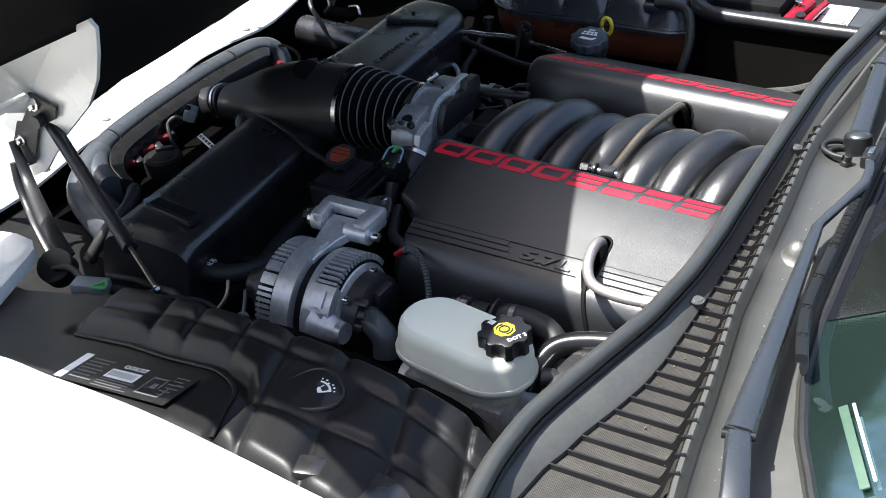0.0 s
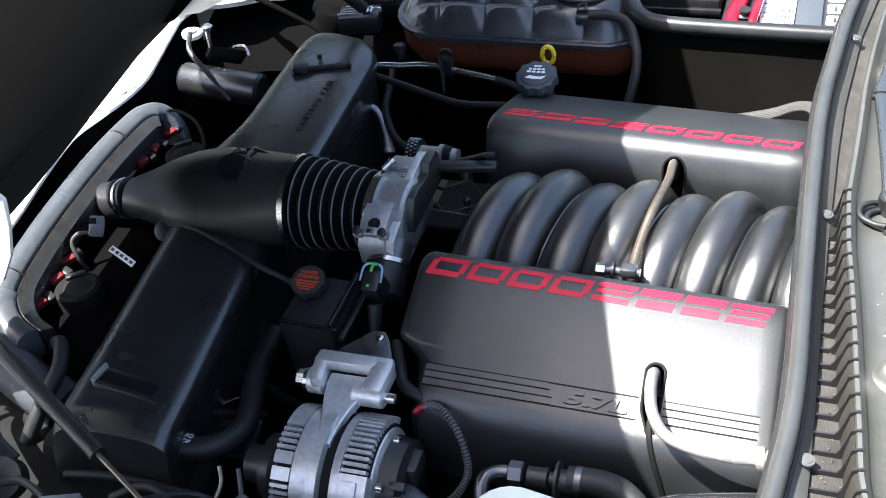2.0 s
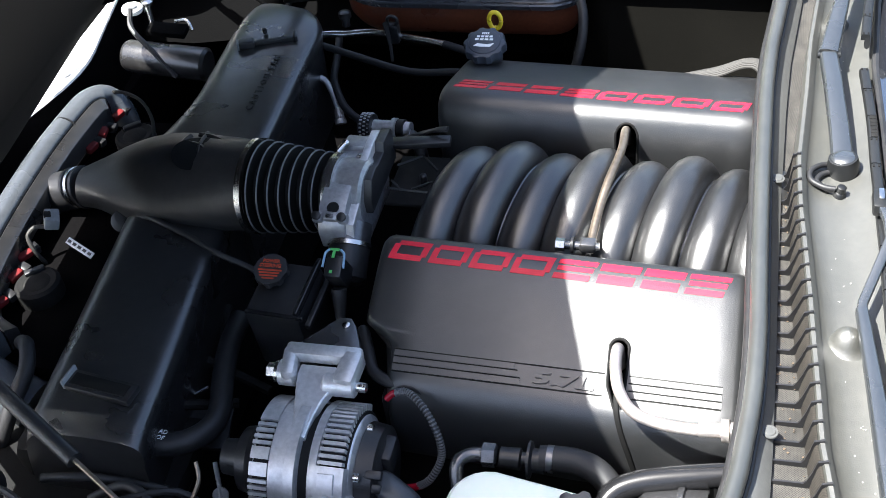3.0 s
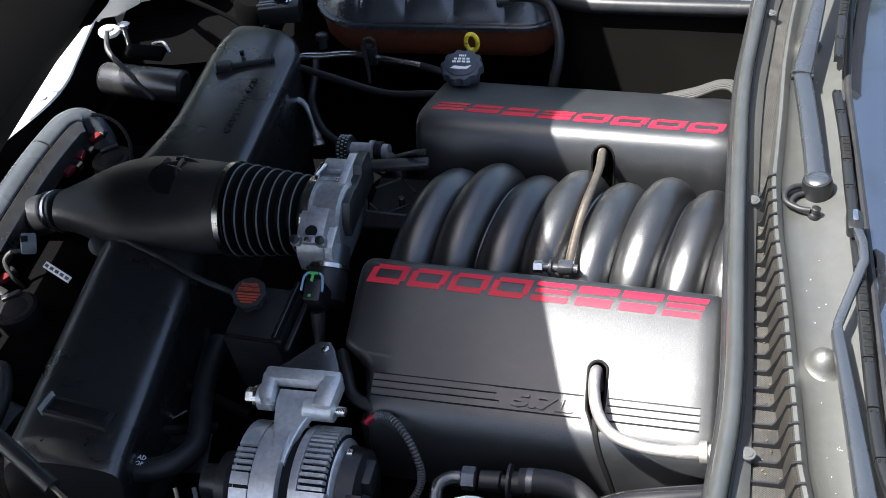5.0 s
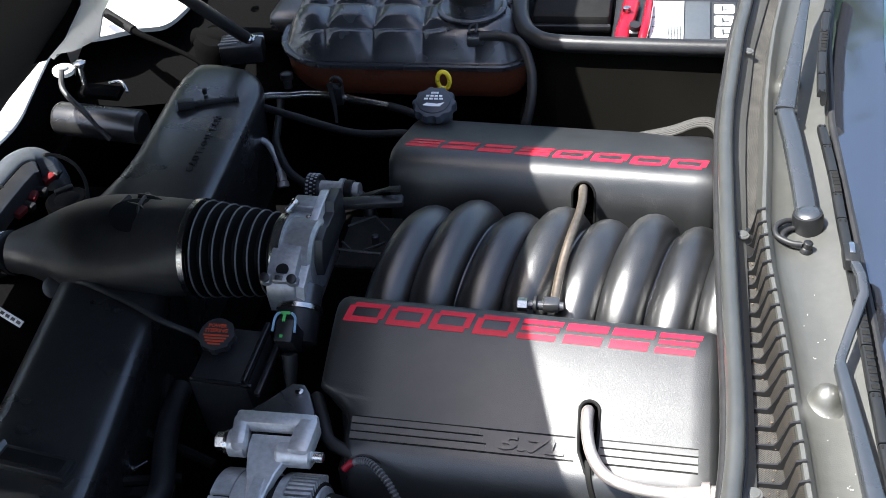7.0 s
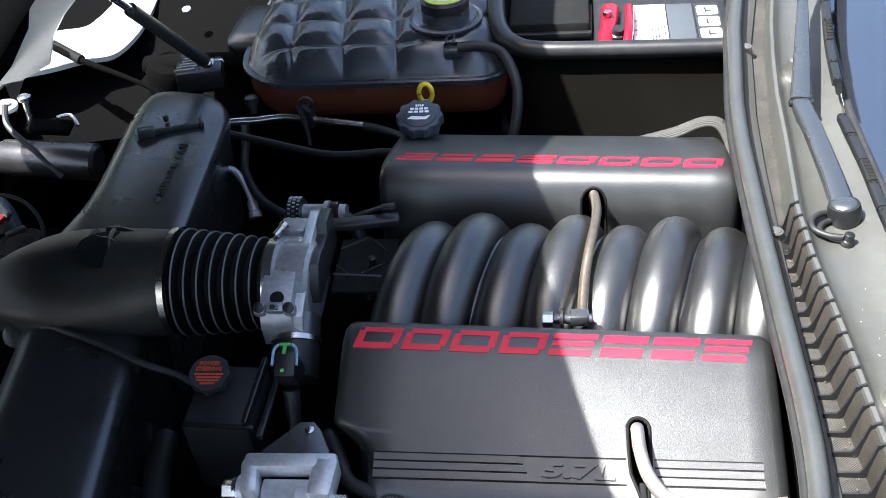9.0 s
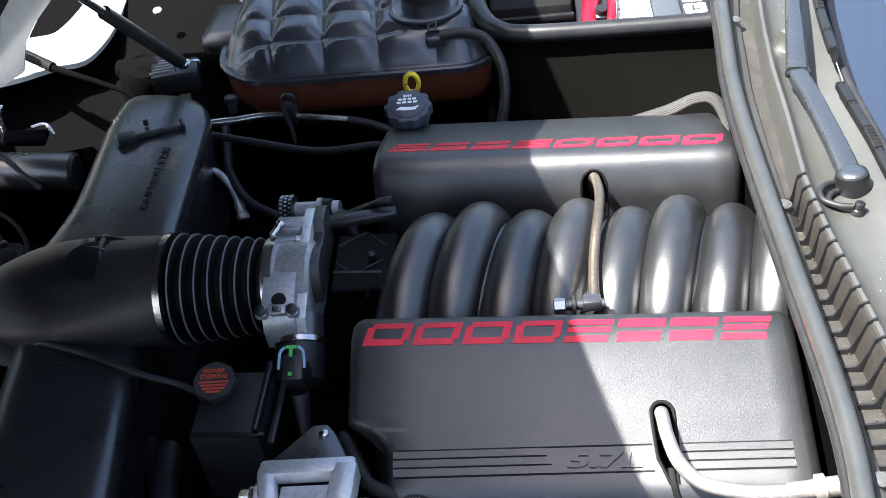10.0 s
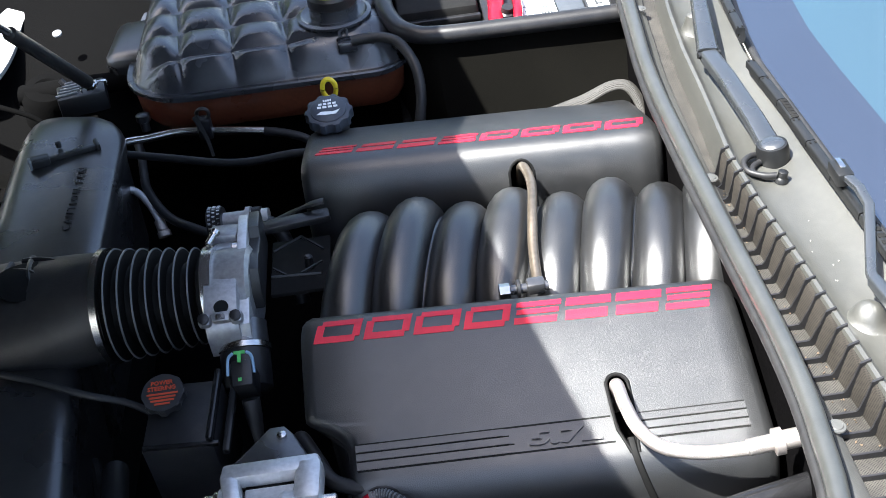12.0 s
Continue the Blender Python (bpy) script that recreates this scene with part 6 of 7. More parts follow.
nose = thing("front_bodywork", (-0.95, 0.05, 0.64), "white painted nose panel with small bolts, sunlit", "car body", "car bodywork")
NOSE_EDGE = [(-0.955, 0.640, 0.712), (-0.950, 0.560, 0.700), (-0.940, 0.466, 0.688), (-0.928, 0.400, 0.687), (-0.926, 0.350, 0.687), (-0.934, 0.300, 0.686), (-0.952, 0.266, 0.680), (-0.996, 0.226, 0.655), (-1.022, 0.165, 0.622), (-1.005, 0.062, 0.620),
             (-0.994, -0.027, 0.620), (-0.990, -0.103, 0.620), (-0.967, -0.198, 0.620), (-0.952, -0.280, 0.620), (-0.948, -0.345, 0.620), (-0.93, -0.52, 0.625)]
nose_line = spline(NOSE_EDGE, 6)
bm = bmesh.new()
add_rings(bm, [[p + Vector((dx, 0, dz)) for dx, dz in ((0.000, -0.006), (-0.0015, -0.001), (-0.005, 0.0008), (-0.03, 0.001), (-0.09, -0.002), (-0.13, -0.012), (-0.16, -0.04), (-0.17, -0.10))] for p in nose_line], closed=False, cap=False)
part("panel", bm, WHITE, nose)
bm = bmesh.new()
add_rings(bm, [[p + Vector((dx, 0, dz)) for dx, dz in ((0.000, -0.005), (-0.002 + 0.006 * math.sin(p.y * 30), -0.03), (0.002, -0.07), (0.010, -0.20))] for p in nose_line], closed=False, cap=False)
part("inner_wall", bm, LINER, nose, "black wavy inner wall")
for x, y, z in ((-0.945, 0.330, 0.6878), (-1.046, 0.225, 0.6300), (-1.027, -0.010, 0.6208), (-0.981, -0.210, 0.6208)):
    part("bolt", lathe([(0, 0.008), (0.003, 0.008), (0.004, 0.006)], (x, y, z), (0, 0, 1), 14), GREY, nose, "small grey bolt")
part("hinge_tab", lathe([(-0.005, 0.019), (0.0, 0.020), (0.003, 0.0185)], (-0.898, 0.520, 0.706), (0.1, 0, 1), 20), WHITE, nose, "white rounded hinge tab")
part("hinge_bolt", lathe([(0, 0.009), (0.004, 0.009), (0.005, 0.006)], (-0.8976, 0.520, 0.709), (0.1, 0, 1), 14), GREY, nose, "grey hinge bolt")

# black sheets added to hide the bright ground beyond the nose gap
lining = thing("nose_filler", (-1.2, 0.5, 0.2), "black filler sheets added ahead of the nose strip", "lining")
part("upright", box((-1.26, 0.15, 0.50), (0.02, 1.8, 0.62), 0.004), LINER, lining)
part("bottom_sheet", box((-1.115, 0.15, 0.42), (0.27, 1.8, 0.01), 0.002), LINER, lining)

# ---- raised bonnet ----
BONNET_END = 0.830
bonnet = thing("bonnet", (-0.98, 0.0, 0.80), "raised bonnet with a black fibre liner and white edges", "bonnet")
TILT = Vector((0.642, 0.0, 0.766))
NORMAL = Vector((-0.766, 0.0, 0.642))
LOW = Vector((-0.845, 0.0, 0.785))
HALF = [(0.0, 0.47), (0.04, 0.47), (0.10, 0.44), (0.17, 0.42), (0.205, 0.47), (0.235, 0.58), (0.30, 0.66), (0.40, 0.72), (0.55, 0.815), (0.75, 0.900), (BONNET_END, 0.945)]
LIP_X = [(-0.6, -0.826), (-0.1, -0.832), (0.0, -0.839), (0.1, -0.848), (0.2, -0.860), (0.3, -0.869), (0.4, -0.869), (0.6, -0.875)]


NEAR_HALF = [(0.0, 0.345), (0.090, 0.352), (0.105, 0.62), (0.200, 0.72), (0.27, 0.760), (0.42, 0.800), (0.55, 0.830), (0.75, 0.880), (BONNET_END, 0.945)]
NEAR_LINER = [(0.0, 0.345), (0.10, 0.355), (0.247, 0.356), (0.262, 0.700), (0.30, 0.760), (0.42, 0.800), (0.55, 0.830), (0.75, 0.880), (BONNET_END, 0.945)]
REAR = [(-1.0, 0.14), (-0.86, 0.11), (-0.80, 0.07), (-0.75, 0.02), (-0.72, 0.0), (0.8, 0.0)]


def bonnet_mesh(grow, n0, n1, near_side):
    bm_ = bmesh.new()
    stations = sorted(list(np.linspace(0.0, BONNET_END, 26)) + [0.090, 0.097, 0.105, 0.247, 0.255, 0.262])
    lows, tops = [], []
    for s in stations:
        wide, tight = table(s, near_side) + grow, table(s, HALF) + grow
        cols = [-1, -0.97, -0.85, -0.75, -0.65, -0.55, -0.45, -0.3, 0, 0.35, 0.7, 0.97, 1]
        part_way = max(s, 0) / BONNET_END
        bow = [-0.020 * c_ * c_ for c_ in cols]
        across = [c_ * (wide if c_ < 0 else tight) for c_ in cols]
        for level, out_ in ((n0, lows), (n1, tops)):
            out_.append([LOW + TILT * (s + part_way * table(c_ * wide, REAR)) + NORMAL * (level + b * part_way) + Vector(((table(y_, LIP_X) - LOW.x) * (1 - part_way), y_, 0)) for c_, b, y_ in zip(cols, bow, across)])
    rings = [lo + hi[::-1] for lo, hi in zip(lows, tops)]
    add_rings(bm_, rings, closed=True)
    return bm_


part("outer_skin", bonnet_mesh(0.012, 0.022, 0.030, NEAR_HALF), WHITE, bonnet)
part("liner", bonnet_mesh(-0.045, 0.0, 0.018, NEAR_LINER), FELT, bonnet, "black fibre liner")
for s in (-1, 1):
    bm = bmesh.new()
    rings = []
    for st in np.linspace(0.0, BONNET_END * 0.93, 26):
        h = table(st, NEAR_HALF if s < 0 else HALF)
        c0 = LOW + TILT * st + NORMAL * 0.002
        rings.append([c0 + Vector((0, s * (h - 0.050), 0)), c0 + Vector((0, s * (h + 0.012), 0)) - NORMAL * 0.006, c0 + Vector((0, s * (h + 0.014), 0)) + NORMAL * 0.02, c0 + Vector((0, s * (h - 0.050), 0)) + NORMAL * 0.02])
    add_rings(bm, rings)
    part("side_flange", bm, WHITE, bonnet, "white painted flange")

    if s < 0:
        fl = [(-0.960, 0.640), (-0.908, 0.655), (-0.841, 0.706), (-0.804, 0.726), (-0.744, 0.796), (-0.679, 0.857), (-0.652, 0.900), (-0.638, 0.943), (-0.631, 0.981), (-0.642, 0.993), (-0.739, 0.949), (-0.843, 0.914), (-0.960, 0.875)]
    else:
        fl = [(-0.815, 0.838), (-0.757, 0.849), (-0.710, 0.872), (-0.692, 0.915), (-0.667, 0.947), (-0.600, 1.010), (-0.660, 1.060), (-0.725, 0.990), (-0.780, 0.905)]
        hang = [(-0.985, 0.790), (-0.800, 0.840), (-0.762, 0.875), (-0.719, 0.933), (-0.701, 0.985), (-0.700, 1.070), (-0.980, 0.830)]
        part("liner_side", slab(hang, -0.004, 0.004, 0.001, Matrix(((1, 0, 0, 0), (0, 0, 1, 0.330), (0, 1, 0, 0), (0, 0, 0, 1)))), LINER, bonnet)
    fm = Matrix(((1, 0, 0, 0), (0, 0, 1, s * 0.345), (0, 1, 0, 0), (0, 0, 0, 1)))
    part("side_skirt", slab(fl, -0.004, 0.004, 0.002, fm), WHITE, bonnet, "white painted side skirt")

# brackets and struts
for s, lab in ((-1, "black gas strut holding up the bonnet, near side"), (1, "black gas strut holding up the bonnet, far side")):
    st = thing("bonnet_strut", (-0.43, s * 0.51, 0.70), lab, "gas strut", "bonnet struts")
    top, bot = Vector((-0.822, s * 0.318, 0.818)), Vector((-0.435, s * 0.520, 0.712))
    if s > 0:
        top, bot = Vector((-0.650, 0.245, 1.108)), Vector((-0.556, 0.556, 0.752))
    knee = top.lerp(bot, 0.80 if s < 0 else 0.53)
    part("cylinder", tube([top, knee] if s < 0 else [knee, top.lerp(bot, 0.97)], 0.0105, 14), BLACK, st)
    part("rod", tube([knee, bot], 0.0032, 10) if s < 0 else tube([top, knee], 0.0062, 12), PIPE if s < 0 else STEEL, st)
    part("end_cup", lathe([(0, 0.010), (0.002, 0.0125), (0.030, 0.0125), (0.034, 0.010)], top, bot - top, 14), BLACK, st)
    part("ball_stud", lathe([(-0.006, 0.004), (0, 0.0065), (0.006, 0.004)], bot, (0, s, 0.2), 12), STEEL, st)
hinge = thing("lifting_bracket", (-0.85, -0.33, 0.72), "black lifting bracket with bolts and link arms", "bracket")
HM = Matrix(((1, 0, 0, 0), (0, 0, 1, -0.357), (0, 1, 0, 0), (0, 0, 0, 1)))
plate_ = part("plate", slab([(-0.789, 0.863), (-0.737, 0.847), (-0.745, 0.828), (-0.785, 0.807), (-0.815, 0.740), (-0.846, 0.726), (-0.854, 0.761), (-0.831, 0.806)], -0.003, 0.003, 0.001, HM), BLACK, hinge)
for bx, bz, br in ((-0.781, 0.847, 0.011), (-0.833, 0.742, 0.011), (-0.828, 0.779, 0.009)):
    part("bolt", lathe([(0, br), (0.003, br), (0.004, br * 0.7), (0.009, br * 0.65), (0.010, br * 0.5)], (bx, -0.361, bz), (0, -1, 0), 14), STEEL, plate_, "bright bolt")
part("strut_socket", lathe([(0, 0.010), (0.014, 0.010)], (-0.771, -0.361, 0.824), (0, -1, 0), 14), BLACK, plate_)
part("link_arm", tube([(-0.841, -0.368, 0.778), (-0.829, -0.372, 0.750), (-0.806, -0.385, 0.724), (-0.760, -0.415, 0.712), (-0.700, -0.452, 0.700), (-0.658, -0.470, 0.675)], (0.0065, 0.014), 10, 5, 0.4), BLACK, hinge)
part("link_arm", tube([(-0.844, -0.372, 0.742), (-0.838, -0.378, 0.712), (-0.815, -0.392, 0.686), (-0.770, -0.42, 0.672), (-0.705, -0.455, 0.650)], 0.0075, 10, 5, 0.6), BLACK, hinge)
part("pivot", lathe([(0, 0.020), (0.004, 0.026), (0.030, 0.026)], (-0.660, -0.480, 0.655), (0.2, -0.6, 0.8), 20), BLACK, hinge)

# black floor added so that the near front corner stays dark
corner_floor = bmesh.new()
add_box(corner_floor, (-0.70, -0.50, 0.585), (0.50, 0.40, 0.03), 0.004)
tagged(part("corner_fill", corner_floor, MATT, None), "black floor added to darken the near front corner", "tray", kind="structure")

# small wiring in the near front corner
plug2 = thing("wiring_connector", (-0.53, -0.535, 0.68), "grey wiring connector with a green lock", "connector")
part("shell", box((-0.548, -0.530, 0.690), (0.050, 0.026, 0.020), 0.003, rot(0, 0, 18)), GREY, plug2)
part("lock", tube([(-0.530, -0.545, 0.704), (-0.512, -0.538, 0.704), (-0.520, -0.528, 0.706), (-0.530, -0.545, 0.704)], 0.0022, 6, 3), GREEN, plug2, "green lock")
for k, pts in enumerate(([(-0.575, -0.52, 0.69), (-0.62, -0.50, 0.685), (-0.66, -0.50, 0.67)], [(-0.52, -0.52, 0.69), (-0.45, -0.49, 0.67), (-0.38, -0.48, 0.62)], [(-0.50, -0.49, 0.66), (-0.42, -0.45, 0.65), (-0.36, -0.46, 0.60)])):
    w_ = thing("wire", pts[0], "black wire in the near front corner", "wire", "corner wires")
    part("strand", tube(pts, 0.005, 8), RUBBER, w_)

coil = thing("wiring_coil", (-0.44, -0.48, 0.62), "black corrugated wiring coil in the near front corner", "wiring")
part("conduit", tube([(-0.53, -0.47, 0.640), (-0.49, -0.455, 0.655), (-0.455, -0.465, 0.655), (-0.440, -0.490, 0.650), (-0.455, -0.515, 0.648), (-0.490, -0.520, 0.645), (-0.505, -0.500, 0.640), (-0.48, -0.480, 0.635), (-0.42, -0.485, 0.630), (-0.37, -0.50, 0.625)], 0.0065, 10), RUBBER, coil)
part("conduit", tube([(-0.60, -0.455, 0.650), (-0.55, -0.445, 0.648), (-0.50, -0.435, 0.635), (-0.45, -0.43, 0.62)], 0.006, 10), RUBBER, coil)
part("tag", box((-0.405, -0.462, 0.640), (0.022, 0.016, 0.012), 0.002, rot(20, 10, 30)), GREY, coil, "pale plastic tag")
part("lead", tube([(-0.398, -0.458, 0.650), (-0.392, -0.440, 0.665), (-0.398, -0.425, 0.680)], 0.0028, 8), PIPE, coil, "brown lead")
part("stub", box((-0.655, -0.590, 0.676), (0.022, 0.016, 0.014), 0.003, rot(0, 0, 20)), GREY, coil, "pale plastic stub")
part("clip", tube([(-0.360, -0.500, 0.655), (-0.350, -0.515, 0.668), (-0.338, -0.510, 0.668), (-0.335, -0.500, 0.655)], 0.0035, 8), PRINT, coil, "white clip")

# hose running down in front of the alternator
rad = thing("radiator_hose", (-0.44, -0.36, 0.60), "thick black radiator hose bending below the fan shroud", "hose")
part("hose_body", tube([(-0.468, -0.130, 0.610), (-0.455, -0.200, 0.626), (-0.438, -0.260, 0.634), (-0.421, -0.310, 0.640), (-0.417, -0.340, 0.644), (-0.428, -0.366, 0.648), (-0.452, -0.383, 0.651), (-0.495, -0.390, 0.652), (-0.540, -0.382, 0.640), (-0.575, -0.350, 0.61)], 0.0150, 16), RUBBER, rad)
part("print", lettering("AD\nOF", 0.0085, 0.0004, basis((-0.464, -0.3830, 0.6672), (0.97, -0.12, 0), (0, -0.12, 0.99))), PRINT, rad, "white print", flat=True)
fanmotor = thing("fan_support", (-0.46, -0.25, 0.55), "black fan support struts below the shroud", "fan support")
for a, b in (((-0.50, -0.10, 0.60), (-0.44, -0.33, 0.58)), ((-0.49, -0.30, 0.62), (-0.42, -0.27, 0.60)), ((-0.50, -0.20, 0.60), (-0.40, -0.22, 0.57))):
    part("strut", tube([a, b], 0.007, 8), MATT, fanmotor)
part("plate", box((-0.455, -0.305, 0.585), (0.060, 0.070, 0.008), 0.002, rot(0, 10, 12)), BLACK, fanmotor)
part("spring_clip", tube([(-0.483, -0.303, 0.600), (-0.489, -0.280, 0.602), (-0.487, -0.270, 0.603), (-0.472, -0.250, 0.602)], 0.0020, 6), STEEL, fanmotor, "bright wire clip")
tens = thing("belt_tensioner", (-0.36, -0.46, 0.58), "black ribbed belt tensioner drum", "tensioner")
part("drum", lathe([(0, 0.020), (0.002, 0.034), (0.030, 0.036), (0.034, 0.028)], (-0.405, -0.470, 0.600), (0.9, -0.25, 0.35), 24), BLACK, tens)
for k in range(6):
    a = 2 * math.pi * k / 6
    part("rib", box((-0.370 + 0.004, -0.480 + 0.026 * math.cos(a), 0.612 + 0.026 * math.sin(a)), (0.030, 0.004, 0.004), 0.001), BLACK, tens)
pin = thing("earth_strap", (-0.375, -0.425, 0.61), "pale grey earth strap eyelet", "wire")
part("eyelet", lathe([(0, 0.010), (0.003, 0.010)], (-0.378, -0.430, 0.625), (0.2, -0.7, 0.6), 16), GREY, pin)
part("lead", tube([(-0.372, -0.455, 0.60), (-0.378, -0.430, 0.627), (-0.388, -0.405, 0.655)], 0.003, 8), GREY, pin)
heat = thing("heater_hose", (-0.43, 0.40, 0.60), "black heater hose looping down behind the fan shroud", "hose")
part("hose_body", tube([(-0.505, 0.520, 0.665), (-0.494, 0.480, 0.662), (-0.486, 0.430, 0.655), (-0.476, 0.390, 0.652), (-0.446, 0.342, 0.635), (-0.400, 0.305, 0.630), (-0.350, 0.280, 0.620)], 0.0068, 12), RUBBER, heat)
strap = thing("hose_strap", (-0.37, 0.39, 0.68), "thin black strap hanging from the coolant hose clip", "strap")
part("strap_body", tube([(-0.398, 0.470, 0.720), (-0.388, 0.448, 0.712), (-0.378, 0.424, 0.702), (-0.372, 0.404, 0.688)], (0.0045, 0.0024), 8, 5, 0.5), MATT, strap)
aux = thing("intake_line", (-0.46, -0.11, 0.66), "thin black line from the air duct to the steering reservoir", "hose")
part("hose_body", tube([(-0.640, -0.030, 0.700), (-0.624, -0.046, 0.716), (-0.600, -0.058, 0.7255), (-0.531, -0.089, 0.7255), (-0.475, -0.112, 0.716), (-0.432, -0.120, 0.704), (-0.40, -0.140, 0.700)], 0.0042, 10), RUBBER, aux)

# ---- cowl, seal, grille and windscreen ----
SEAL_X = [(-0.86, 0.200), (-0.80, 0.190), (-0.73, 0.181), (-0.66, 0.185), (-0.576, 0.203), (-0.48, 0.224), (-0.38, 0.235), (-0.30, 0.237), (-0.15, 0.234), (0.0, 0.232), (0.16, 0.232), (0.25, 0.236), (0.45, 0.255), (0.62, 0.280), (0.80, 0.32)]
FRONT = [(-0.86, 0.195), (-0.705, 0.211), (-0.676, 0.219), (-0.645, 0.224), (-0.596, 0.238), (-0.552, 0.248), (-0.51, 0.252), (-0.42, 0.254), (-0.30, 0.254), (-0.19, 0.253), (-0.03, 0.2535), (0.03, 0.2545), (0.14, 0.256), (0.25, 0.260), (0.45, 0.277), (0.80, 0.335)]
FOOT = [(-0.86, 0.345), (-0.70, 0.318), (-0.58, 0.304), (-0.50, 0.294), (-0.43, 0.287), (-0.38, 0.283), (-0.33, 0.278), (-0.27, 0.273), (-0.19, 0.268), (-0.05, 0.264), (0.01, 0.2630), (0.04, 0.2640), (0.14, 0.2715), (0.25, 0.2760), (0.45, 0.2940), (0.80, 0.3465)]
CREST = [(-0.86, 0.360), (-0.70, 0.332), (-0.65, 0.325), (-0.58, 0.317), (-0.50, 0.306), (-0.431, 0.296), (-0.36, 0.292), (-0.30, 0.288), (-0.233, 0.284), (-0.163, 0.279), (-0.09, 0.273), (0.0, 0.270), (0.136, 0.2775), (0.25, 0.2820), (0.352, 0.2905), (0.447, 0.3010), (0.80, 0.354)]
SCREEN_X = [(-0.86, 0.55), (-0.78, 0.495), (-0.69, 0.444), (-0.60, 0.409), (-0.52, 0.390), (-0.44, 0.381), (-0.30, 0.376), (-0.17, 0.373), (0.0, 0.368), (0.20, 0.361), (0.40, 0.372), (0.60, 0.395), (0.80, 0.44)]
FLOOR_Z, CREST_Z = 0.806, 0.845
ys = np.linspace(0.80, -0.86, 110)
seal = thing("bonnet_seal", (0.235, 0, 0.83), "grey-green weathered rubber bonnet seal along the cowl", "rubber seal")
part("bulb", tube([(table(y, SEAL_X) - 0.003, y, 0.836) for y in np.linspace(0.80, -0.86, 44)], 0.0095, 16, 2), SEAL, seal)
part("inner_lip", tube([(table(y, SEAL_X) - 0.0125, y, 0.826) for y in np.linspace(0.80, -0.86, 44)], 0.0055, 10, 2), RUBBER, seal, "black lip")
part("carrier", tube([(table(y, SEAL_X) + 0.007, y, 0.829) for y in np.linspace(0.80, -0.86, 44)], 0.0030, 8, 2), RUBBER, seal, "black carrier strip")
cowl = thing("cowl_panel", (0.30, 0, 0.78), "weathered grey-beige plastic cowl panel in front of the windscreen", "cowl panel")


def sweep(rows):
    """rows(y) gives the cross-section as (x, z) at y."""
    bm_ = bmesh.new()
    add_rings(bm_, [[Vector((x, y, z)) for x, z in rows(y)] for y in ys], closed=False, cap=False)
    return bm_


def trough(y):
    c_, s_ = table(y, CREST), table(y, SCREEN_X)
    s_ = max(s_, c_ + 0.055)
    return [(table(y, FOOT) + 0.001, FLOOR_Z - 0.003), (c_ - 0.003, CREST_Z - 0.004), (c_ - 0.001, CREST_Z + 0.0005), (c_ + 0.003, CREST_Z + 0.001), (c_ + 0.006, CREST_Z - 0.002), (c_ + 0.010, CREST_Z - 0.012), (c_ + 0.018, CREST_Z - 0.019),
            (c_ + 0.030, 0.824), (c_ + 0.4 * (s_ - c_) + 0.012, 0.823), (s_ - 0.030, 0.826), (s_ - 0.014, 0.832), (s_ - 0.004, 0.838), (s_, 0.836)]


part("front_wall", sweep(lambda y: [(table(y, SEAL_X) - 0.001, 0.62), (table(y, SEAL_X) - 0.001, 0.824)]), LINER, cowl)
part("front_flange", sweep(lambda y: [(table(y, SEAL_X) + 0.003, 0.820), (table(y, SEAL_X) + 0.006, 0.826), (table(y, SEAL_X) + 0.4 * (table(y, FRONT) - table(y, SEAL_X)), 0.824), (table(y, FRONT) - 0.003, 0.814), (table(y, FRONT), 0.811), (table(y, FRONT) + 0.0005, 0.800)]), FLANGE, cowl)
part("intake_floor", sweep(lambda y: [(table(y, FRONT), FLOOR_Z), (table(y, FOOT) + 0.001, FLOOR_Z - 0.001)]), MESH, cowl, "tan woven mesh floor")
part("trough", sweep(trough), COWL, cowl)


def back_mesh(y):
    f_, c_ = table(y, FOOT), table(y, CREST)
    return [(f_ - 0.001, FLOOR_Z), (f_ + 0.3 * (c_ - f_) - 0.0025, FLOOR_Z + 0.012), (c_ - 0.006, CREST_Z - 0.006), (c_ - 0.003, CREST_Z - 0.002)]


bm = bmesh.new()
add_rings(bm, [[Vector((x, y, z)) for x, z in back_mesh(y)] for y in np.linspace(0.012, -0.72, 60)], closed=False, cap=False)
part("back_mesh", bm, BACKMESH, cowl, "brown woven mesh wall")
for x, y, z in ((0.2485, -0.012, 0.8205), (0.250, -0.405, 0.820), (0.266, 0.419, 0.824)):
    part("rivet", lathe([(0, 0.0085), (0.0012, 0.0080), (0.0013, 0.0058), (0.0022, 0.0050), (0.0024, 0.003)], (x, y, z), (0.1, 0, 1), 18), FLANGE, cowl, "dark push rivet")
